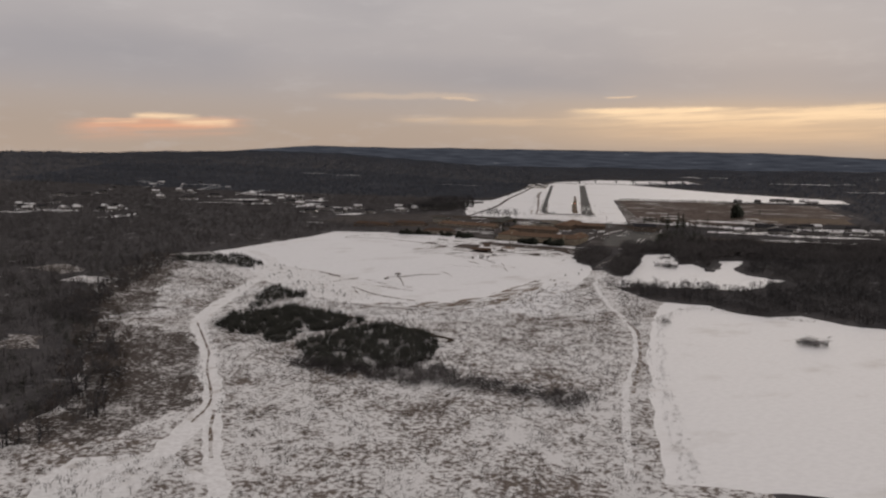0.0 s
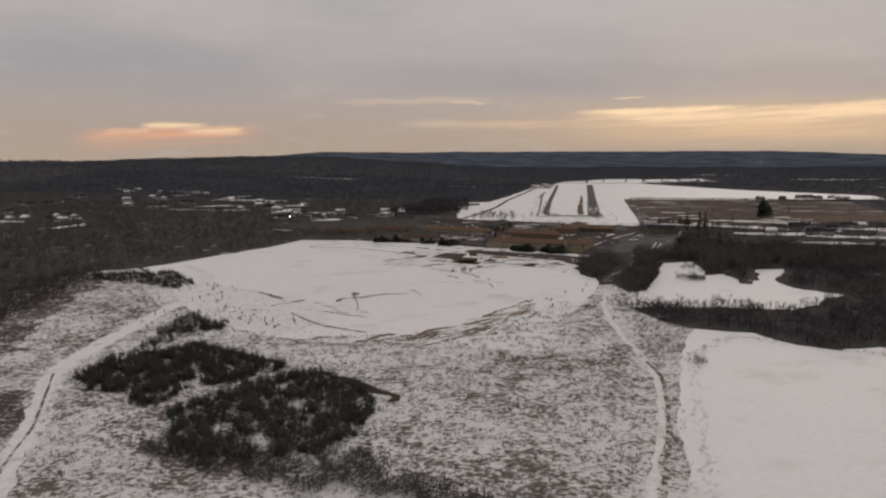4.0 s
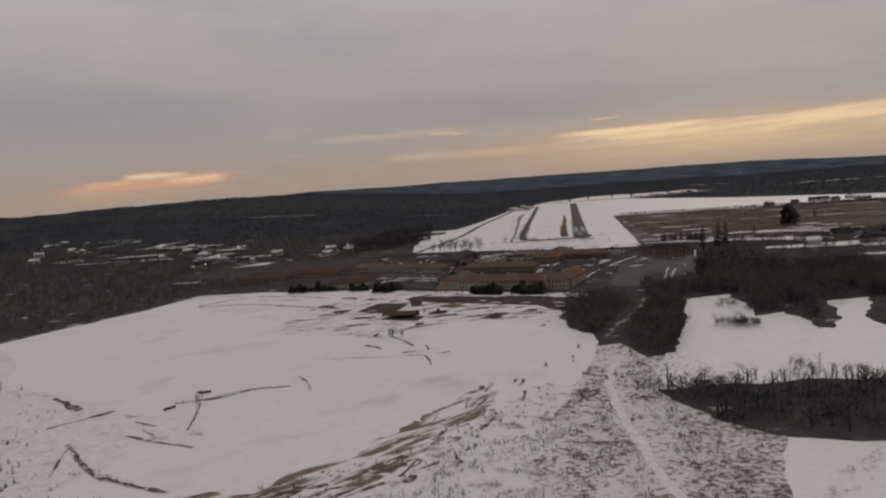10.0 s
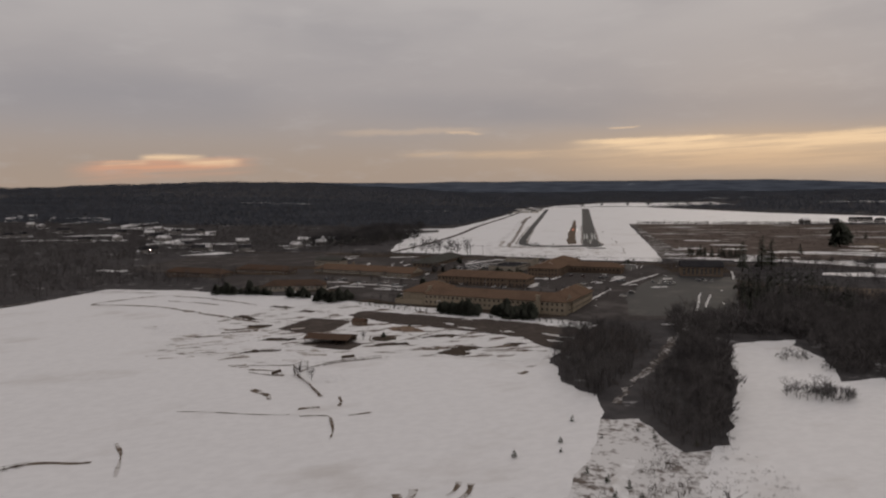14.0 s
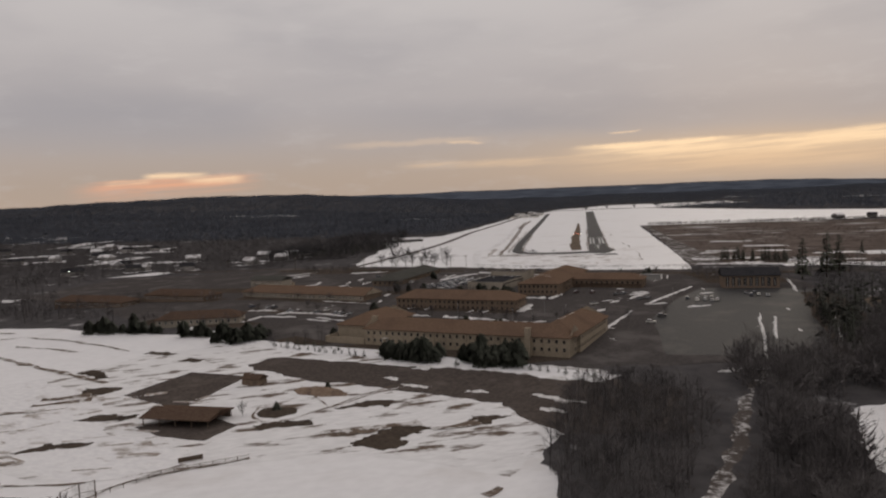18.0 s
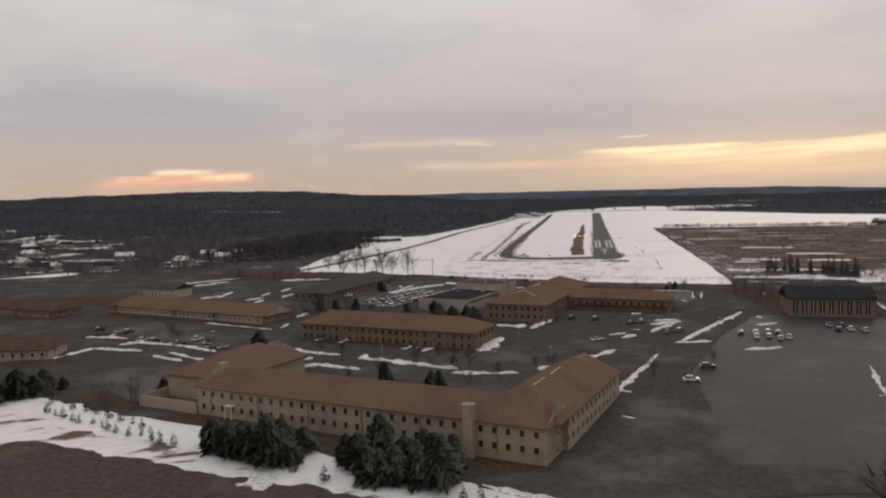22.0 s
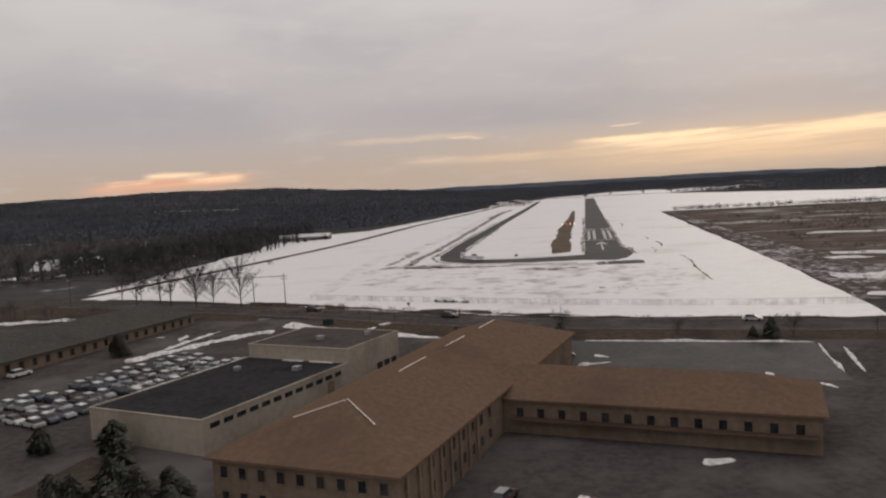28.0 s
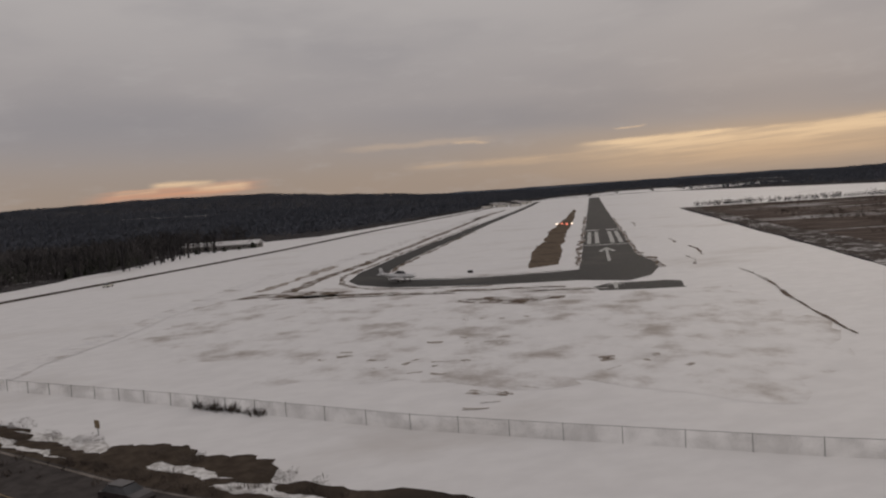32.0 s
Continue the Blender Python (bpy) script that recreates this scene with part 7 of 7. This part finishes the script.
for k in range(16):
    u, lane = lot_rng.randrange(0, 18), lot_rng.randrange(3)
    x, y = {0: (-160 + u * 2.4, 1086 - u * 0.6), 1: (-196 + u * 3.9, 1106 - u * 1.2), 2: (-150 + u * 2.0, 1232 - u * 2.2)}[lane]
    car(x + lot_rng.uniform(-0.3, 0.3), y + lot_rng.uniform(-0.3, 0.3), 76 + lot_rng.uniform(-4, 4), lot_rng.random() < 0.3, lot_rng.uniform(0.95, 1.1))
# painted bays
for i in range(7, 14):
    x, y = -90 + i * 4.2, 1083 - i * 1.05
    strip("bay_line", [(x, y), (x + 1.2, y + 4.8)], 0.3, "edge_line", 3, "worn white parking bay line", 0, 0, category="marking", per=1)

# ---- trees that stand alone ----
tree_rng = random.Random(9)


def row(proto, name, spots, lo, hi, label, category, group):
    for x, y in spots:
        plant(tree_rng.choice(proto), name, x + tree_rng.uniform(-1, 1), y + tree_rng.uniform(-1, 1), tree_rng.uniform(lo, hi), tree_rng.uniform(0, 6.28), label, category, group)


def between(a, b, n):
    return [(a[0] + (b[0] - a[0]) * i / (n - 1), a[1] + (b[1] - a[1]) * i / (n - 1)) for i in range(n)]


row(BUSHY, "pine", between((-78, 988), (-56, 985), 7) + between((-77, 984), (-56, 979), 7) + between((-70, 980), (-57, 976.5), 5) + between((-45, 983), (-22, 980), 7) + between((-44, 979), (-23, 974), 7) + between((-38, 972), (-24, 970), 5), 0.75, 1.3, "bushy dark evergreen in front of the long building", "tree", "evergreens along the building")
row(BUSHY, "pine", between((-245, 1037), (-203, 1033), 10) + between((-240, 1041), (-208, 1036), 6) + between((-187, 1024), (-172, 1023), 5) + between((-162, 1011), (-145, 1016), 7) + between((-152, 1009), (-142, 1024), 4) + [(-107, 1071), (-104, 1073), (-101, 1074), (-106, 1075)], 0.5, 1.25, "dark evergreen at the edge of the snow field", "tree", "evergreens at the field")
row(BUSHY + PINE[:1], "pine", [(-46, 1130), (-41, 1129), (-50, 1130), (-56, 1132), (-60, 1133), (-43, 1133), (-52, 1134), (-103, 1211), (-105, 1214), (-99, 1050), (-112, 1024), (-92, 1060), (-94, 1064), (-60, 1146), (-64, 1150), (-76, 1150)], 0.55, 0.9, "dark evergreen between the buildings", "tree", "evergreens between buildings")
row(COLUMN, "clipped_evergreen", [(-54, 1039.6), (-52.4, 1038.4), (-39.2, 1033.6), (-37.4, 1033), (-38.4, 1031.6), (-97, 1150), (-108, 1152), (-116, 1154)], 0.75, 0.85, "dark columnar evergreen beside the car park", "tree", "columnar evergreens")
row(YOUNG, "young_conifer", between((-131, 1003), (-86, 986), 14) + between((-126, 1007), (-100, 996), 7) + between((-18, 967), (4, 958), 8) + between((-60, 977), (-46, 972), 3), 0.9, 1.7, "young conifer planted in the snowy verge", "tree", "young conifers")
row(SPIRE, "spruce", [(96, 1002), (100, 1010), (104, 1022), (98, 1030), (108, 1040), (114, 1012), (118, 1028), (122, 1044), (106, 990), (94, 992), (128, 1036), (112, 1056), (104, 1062), (120, 1070), (100, 1046), (205, 1330), (330, 1540)] + between((98, 1304), (138, 1278), 9) + between((101, 1308), (139, 1282), 7), 0.5, 0.8, "tall dark spruce at the edge of the car park", "tree", "tall spruces")
row(SPIRE, "spruce", [(124, 1180), (141, 1188), (148, 1194)], 1.5, 1.75, "very tall dark spruce towering over the trees", "tree", "tall spruces")
row(BUSHY, "pine", [(267, 1422)], 3.4, 3.6, "great dark conifer standing in the marsh", "tree", "lone trees")
row(BARE, "bare_tree", [(-131, 1298), (-160, 1306), (-168, 1310)], 0.75, 1.0, "leafless tree at the corner of the airfield", "tree", "bare trees by the airfield")
row(BARE, "bare_tree", [(-152, 1294), (-138, 1292), (-125, 1286), (-119, 1285), (-110, 1284), (-145, 1297)], 1.05, 1.4, "broad leafless tree at the corner of the airfield", "tree", "bare trees by the airfield")
row(BARE, "bare_tree", [(-76, 1067), (-60, 1052), (-50, 1060), (-36, 1050), (-24, 1050), (-8, 1058), (-90, 1088), (-120, 1068), (-140, 1080), (-64, 1038), (-150, 1090), (-180, 1094), (-30, 1040), (-204, 1136), (-170, 1126), (-146, 1118), (-114, 1147), (-108, 1152), (-104, 1158), (-98, 1148), (-91, 1145), (-117, 1140), (-85, 1074), (-32, 1058), (-14, 1059), (0, 1060), (20, 1050), (36, 1066), (-44, 1070)], 0.3, 0.55, "small leafless tree in a car park island", "tree", "car park trees")
row(BARE, "bare_tree", [(-4, 1226), (22, 1224), (45, 1222), (-100, 908), (-104, 832), (-99, 830)], 0.3, 0.5, "small leafless tree in the verge", "tree", "verge trees")
row(BUSHY, "pine", [(-27, 1222.6), (-24.4, 1223), (-21.8, 1222.4), (-23.4, 1220.8)], 0.42, 0.55, "low bushy evergreen near the cross road", "tree", "evergreens by the road")
row(PINE, "pine", [(-3.8, 1224.4), (36, 1221), (41, 1221), (-91, 913), (-85, 942), (-260, 1700), (-225, 1640), (-220, 1650), (-215, 1655), (-230, 1635), (-240, 1630), (-236, 1520), (-229, 1500), (-250, 1480), (-246, 1540)], 0.35, 0.7, "dark evergreen near the cross road", "tree", "evergreens by the road")
row(YOUNG, "young_conifer", [(p[0], p[1]) for p in scatter_in([(-330, 760), (-270, 660), (-200, 625), (-190, 640), (-250, 700), (-300, 770)], 40, 91)], 0.6, 1.3, "young pine in the lumpy snow", "tree", "young pines in the snow")
for i in range(26):
    x, y = -25 + 70 * tree_rng.random(), 690 + 130 * tree_rng.random()
    if inside(MEADOW, np.array([x]), np.array([y]))[0]:
        plant(tree_rng.choice(YOUNG), "young_conifer", x, y, tree_rng.uniform(0.7, 1.4), 0, "young pine at the field's edge", "tree", "young pines in the snow")

# ---- poles, fence, lights of the airfield ----
POLE_V, POLE_F = tube((0, 0, -1), (0, 0, 10.5), 0.17, 0.11, 8)
POLE = mesh_of("pole", POLE_V, [tuple(t) for t in POLE_F], "pole_wood")
ARM = boxes("crossarm", "pole_wood", (-1.3, -0.08, 9.6, 1.3, 0.08, 9.75), (-1.3, -0.08, 8.6, 1.3, 0.08, 8.75))
INS = boxes("insulator", "trim", (-0.06, -0.06, 9.75, 0.06, 0.06, 9.95))
poles = [(-330, 1356), (-250, 1322), (-180, 1296), (-107, 1290.5), (-93.8, 1285.4), (-50, 1234), (-42.5, 1229.5), (160, 1212)]
for i, (x, y) in enumerate(poles):
    short = 0.55 if i in (5, 6) else 0.9 if i == 3 else 1.0
    p = thing("utility_pole", "weathered wooden utility pole beside the cross road", "utility pole", Matrix.Translation((x, y, gz(x, y))) @ Matrix.Rotation(radians(-14), 4, "Z") @ Matrix.Scale(short, 4), "utility poles")
    child("pole", POLE, p)
    if i not in (3, 5):
        child("crossarm", ARM, p)
        for k in (-1.15, -0.6, 0.6, 1.15):
            child("insulator", INS, p, m=Matrix.Translation((k, 0, 0)))
for x, y in ((-24, 1050), (-33, 1049), (-9, 1057), (-62, 1066), (-20, 1075), (-60, 1210), (44, 1105)):
    lp = thing("lamp_post", "thin steel car park lamp post", "lamp post", Matrix.Translation((x, y, gz(x, y))), "lamp posts")
    v, f = tube((0, 0, -0.5), (0, 0, 7), 0.09, 0.06, 6)
    child("post", mesh_of("post", v, [tuple(t) for t in f], "steel"), lp)
    child("head", boxes("head", "steel", (-0.15, -0.5, 6.95, 0.15, 0.5, 7.1)), lp)


def wires(pairs):
    for i, (a, b) in enumerate(pairs):
        for k in (-1.1, 0.0, 1.1):
            cu = bpy.data.curves.new("wire", "CURVE")
            cu.dimensions, cu.bevel_depth = "3D", 0.025
            s = cu.splines.new("POLY")
            s.points.add(8)
            za, zb = gz(*a) + 9.6, gz(*b) + 9.6
            for j in range(9):
                t = j / 8
                s.points[j].co = (a[0] + (b[0] - a[0]) * t + k * 0.26, a[1] + (b[1] - a[1]) * t + k * 0.95, za + (zb - za) * t - 2.2 * t * (1 - t), 1)
            cu.materials.append(M["rubber"])
            tagged(new("power_line", cu), "thin black power line between poles", "cable", "power lines")


wires([(poles[0], poles[1]), (poles[1], poles[2]), (poles[2], poles[4])])
FENCE = [(-89, 1296), (-48, 1284.5), (-30, 1279), (-14, 1274), (2, 1270.5), (24, 1266), (50, 1262.5), (72, 1262)]
fence = thing("perimeter_fence", "chain-link fence with steel posts along the airfield", "fence", Matrix.Identity(4))
POST = boxes("fence_post", "steel", (-0.04, -0.04, -0.3, 0.04, 0.04, 1.9))
for (x0, y0), (x1, y1) in zip(FENCE, FENCE[1:]):
    n = max(1, round(math.hypot(x1 - x0, y1 - y0) / 5))
    for i in range(n):
        a, c = i / n, (i + 1) / n
        xa, ya, xb, yb = x0 + (x1 - x0) * a, y0 + (y1 - y0) * a, x0 + (x1 - x0) * c, y0 + (y1 - y0) * c
        child("fence_post", POST, fence, m=Matrix.Translation((xa, ya, gz(xa, ya))))
        za, zb = gz(xa, ya), gz(xb, yb)
        child("fence_panel", mesh_of("fence_panel", [(xa, ya, za), (xb, yb, zb), (xb, yb, zb + 1.75), (xa, ya, za + 1.75)], [(0, 1, 2, 3)], "chain_link"), fence)
        v, f = tube((xa, ya, za + 1.78), (xb, yb, zb + 1.78), 0.035, 0.035, 4)
        child("fence_rail", mesh_of("fence_rail", v, [tuple(t) for t in f], "steel"), fence)
growth("fence_weeds", bushes, scatter_in([(-44, 1282.6), (-33, 1279.2), (-33, 1280.4), (-44, 1283.8)], 60, 96), (0.5, 1.3), "brush_twigs", "dead weeds along the fence", "weeds", 97)
growth("roadside_weeds", bushes, scatter_in([(-100, 1270), (-40, 1258), (5, 1246), (60, 1240), (60, 1244), (5, 1251), (-40, 1263), (-100, 1275)], 320, 98), (0.4, 1.1), "brush_twigs", "dead weeds on the road verge", "weeds", 99)
# slope lights left of the runway
for i in range(4):
    x, y = on_run(-27.5 + i * 3.2, 312)
    unit = thing("approach_light", "box of a lit approach slope light", "runway light", at(x, y, gz(x, y), 0), "approach slope lights")
    child("housing", boxes("housing", "steel", (-0.6, -0.4, 0.5, 0.6, 0.5, 1.1), (-0.5, 0, 0, -0.42, 0.08, 0.5), (0.42, 0, 0, 0.5, 0.08, 0.5)), unit)
    child("lens", boxes("lens", "lamp_white" if i in (0, 3) else "lamp_red", (-0.5, -0.44, 0.58, 0.5, -0.41, 1.02)), unit, "glowing lens")
for k in range(14):
    for u in (-10.6, 10.9):
        x, y = on_run(u, 60 + k * 60)
        e = thing("edge_light", "small runway edge light in the snow", "runway light", at(x, y, gz(x, y), 0), "runway edge lights")
        child("stake", boxes("stake", "steel", (-0.06, -0.06, -0.1, 0.06, 0.06, 0.5)), e)
        child("cap", boxes("cap", "trim", (-0.12, -0.12, 0.5, 0.12, 0.12, 0.7)), e)
for u, v in ((-42, 34),):
    x, y = on_run(u, v)
    s = thing("taxiway_sign", "small dark taxiway sign in the snow", "sign", at(x, y, gz(x, y), 0), "taxiway signs")
    child("panel", boxes("panel", "roof_dark", (-0.8, -0.1, 0.3, 0.8, 0.1, 1.1)), s)
    child("leg", boxes("leg", "steel", (-0.5, -0.04, -0.1, -0.42, 0.04, 0.3), (0.42, -0.04, -0.1, 0.5, 0.04, 0.3)), s)

# ---- light aircraft waiting on the taxiway ----
def light_aircraft(x, y, turn):
    ob = thing("light_aircraft", "small white light aircraft standing on the taxiway", "aircraft", at(x, y, gz(x, y) + 0.3, turn) @ Matrix.Scale(1.45, 4))
    rings = [(-4.4, 0.10, 0.14, 1.45), (-3.2, 0.20, 0.26, 1.35), (-1.6, 0.42, 0.48, 1.22), (-0.2, 0.56, 0.62, 1.15), (1.2, 0.58, 0.60, 1.12), (2.4, 0.52, 0.48, 1.08), (3.3, 0.40, 0.38, 1.05), (3.7, 0.16, 0.16, 1.05)]
    n = 10
    V = [(px, w * math.cos(2 * math.pi * k / n), zc + h * math.sin(2 * math.pi * k / n)) for px, w, h, zc in rings for k in range(n)]
    F = [(r * n + k, (r + 1) * n + k, (r + 1) * n + (k + 1) % n, r * n + (k + 1) % n) for r in range(len(rings) - 1) for k in range(n)]
    F += [tuple(range(n)), tuple(reversed(range((len(rings) - 1) * n, len(rings) * n)))]
    child("fuselage", mesh_of("fuselage", V, F, "aircraft_paint", True), ob)

    def blade(name, pts, thick, axis, label=""):
        m = len(pts)
        lift = (lambda p, d: (p[0], p[1], p[2] + d)) if axis == "z" else (lambda p, d: (p[0], p[1] + d, p[2]))
        v = [lift(p, -thick / 2) for p in pts] + [lift(p, thick / 2) for p in pts]
        f = [tuple(reversed(range(m))), tuple(range(m, 2 * m))] + [(k, (k + 1) % m, m + (k + 1) % m, m + k) for k in range(m)]
        child(name, mesh_of(name, v, f, "aircraft_paint"), ob, label)

    for s0 in (-1, 1):
        blade("wing", [(1.5, s0 * 0.45, 0.78), (1.3, s0 * 4.6, 1.02), (0.3, s0 * 4.6, 1.02), (-0.1, s0 * 0.45, 0.78)], 0.16, "z")
        blade("tailplane", [(-3.5, s0 * 0.12, 1.5), (-3.7, s0 * 1.6, 1.5), (-4.3, s0 * 1.6, 1.5), (-4.4, s0 * 0.1, 1.5)], 0.08, "z")
    blade("fin", [(-3.3, 0, 1.5), (-4.0, 0, 2.75), (-4.6, 0, 2.75), (-4.5, 0, 1.4)], 0.1, "y")
    cab = [(-0.9, 1.62, 0.40), (-0.1, 2.12, 0.34), (0.8, 2.12, 0.34), (1.6, 1.58, 0.42)]
    V = [(px, -w, z) for px, z, w in cab] + [(px, w, z) for px, z, w in cab]
    child("canopy", mesh_of("canopy", V, [(0, 1, 2, 3), (7, 6, 5, 4), (0, 4, 5, 1), (1, 5, 6, 2), (2, 6, 7, 3), (3, 7, 4, 0)], "glass"), ob, "dark cockpit glazing")
    blade("propeller", [(3.76, -0.9, 1.0), (3.76, 0.9, 1.0), (3.76, 0.9, 1.1), (3.76, -0.9, 1.1)], 0.05, "y")
    for px, py in ((2.6, 0), (0.6, -1.3), (0.6, 1.3)):
        child("gear_leg", boxes("gear_leg", "steel", (px - 0.05, py - 0.05, 0.2, px + 0.05, py + 0.05, 0.85)), ob)
        child("wheel", CAR[4], ob, m=Matrix.Translation((px, py, 0.2)) @ Matrix.Scale(0.6, 4))


light_aircraft(-52.5, 1414.5, -16)

# ---- far buildings ----
b = thing("white_roofed_house", "long house with snow on its roof beyond the lane", "house", at(-262, 1652, gz(-245, 1660), 8))
wall_block(b, 0, 0, 50, 13, 3.6, 2.0, "x", "siding")
roof_block(b, 0, 0, 50, 13, 3.6, 2.0, "x", "roof_snow")
windows(b, "S", 50, 13, 1.2, 3.4, 2.0)
windows(b, "E", 50, 13, 1.2, 3.4, 2.0)
for i in range(9):
    x, y = -175 + (i % 3) * 22 + lot_rng.uniform(-3, 3), 2380 + (i // 3) * 90 + lot_rng.uniform(-10, 10)
    b = thing("hangar", "low pale metal hangar beside the airfield", "hangar", at(x, y, gz(x, y), 6), "hangars")
    wall_block(b, 0, 0, 18, 30, 4.2, 1.6, "y", "siding")
    roof_block(b, 0, 0, 18, 30, 4.2, 1.6, "y", "roof_snow" if i % 2 else "roof_dark", over=0.3)
    child("hangar_door", boxes("hangar_door", "trim", (2, -0.12, 0, 16, -0.03, 3.8)), b)
HOUSES = [scatter_in([(-1150, 1250), (-860, 1180), (-820, 1330), (-1080, 1420)], 14, 101), scatter_in([(-900, 1540), (-580, 1500), (-560, 1680), (-880, 1800)], 16, 102), scatter_in([(-1250, 1600), (-950, 1560), (-900, 2050), (-1200, 2100)], 14, 103), scatter_in([(-560, 1380), (-440, 1330), (-300, 1400), (-260, 1540), (-420, 1560)], 14, 104), scatter_in([(160, 1130), (480, 1140), (450, 1300), (230, 1240)], 14, 105), scatter_in([(300, 1900), (620, 1960), (560, 2020), (320, 1930)], 10, 106)]
hk = random.Random(12)
for poly_n, spots in enumerate(HOUSES):
    for x, y in spots:
        a, L, W = hk.uniform(-40, 40), hk.uniform(11, 20), hk.uniform(8, 11)
        snowy = hk.random() < 0.5
        sheet("snowy_lawn", [(x + math.cos(t) * hk.uniform(8, 20), y + math.sin(t) * hk.uniform(7, 17)) for t in np.linspace(0, 6.28, 8)[:-1]], "snow", 2, "snowy lawn round a house", step=8, amount=4, seed=x, grid=40, category="lawn")
        b = thing("house", "small house with a snowy roof among bare trees" if snowy else "small house with a dark roof among bare trees", "house", at(x, y, gz(x, y) + 0.2, a), "houses of the village")
        wall_block(b, -L / 2, -W / 2, L, W, 4.6, 2.8, "x", "siding", deep=3)
        roof_block(b, -L / 2, -W / 2, L, W, 4.6, 2.8, "x", "roof_snow" if snowy else "roof_dark", over=0.5)
        windows(b, "S", L, W, 1.0, 3.2, 2.0, 0.9, x0=-L / 2, y0=-W / 2)
lamp = thing("street_lamp", "lit street lamp in the village", "street lamp", at(-468, 1318, gz(-468, 1318), 0))
v, f = tube((0, 0, -0.5), (0, 0, 8), 0.1, 0.07, 6)
child("post", mesh_of("post", v, [tuple(t) for t in f], "steel"), lamp)
child("lamp_glass", boxes("lamp_glass", "house_lamp", (-0.35, -0.35, 8, 0.35, 0.35, 8.4)), lamp, "glowing lamp glass")
for i, (x, y, rx, ry) in enumerate(((-1060, 2050, 70, 26), (-760, 1770, 60, 24), (-690, 1760, 36, 16), (-590, 1650, 34, 14), (-950, 1240, 60, 16), (-1000, 1190, 50, 14), (-770, 1190, 14, 44), (-480, 1500, 40, 14), (-350, 1470, 34, 10), (-300, 1560, 26, 12), (230, 1170, 60, 16), (330, 1150, 70, 12), (300, 1090, 60, 12), (380, 1240, 70, 14), (180, 1260, 50, 12), (-900, 2700, 120, 30), (-400, 2450, 80, 20), (820, 3000, 160, 40), (1300, 3400, 180, 40), (500, 3500, 130, 30), (900, 2500, 120, 24))):
    sheet("snow_clearing", [(x + math.cos(t) * rx, y + math.sin(t) * ry) for t in np.linspace(0, 6.28, 10)[:-1]], "snow", 3, "snowy clearing in the woods", step=8, amount=rx * 0.2, seed=120 + i, grid=30, category="clearing")
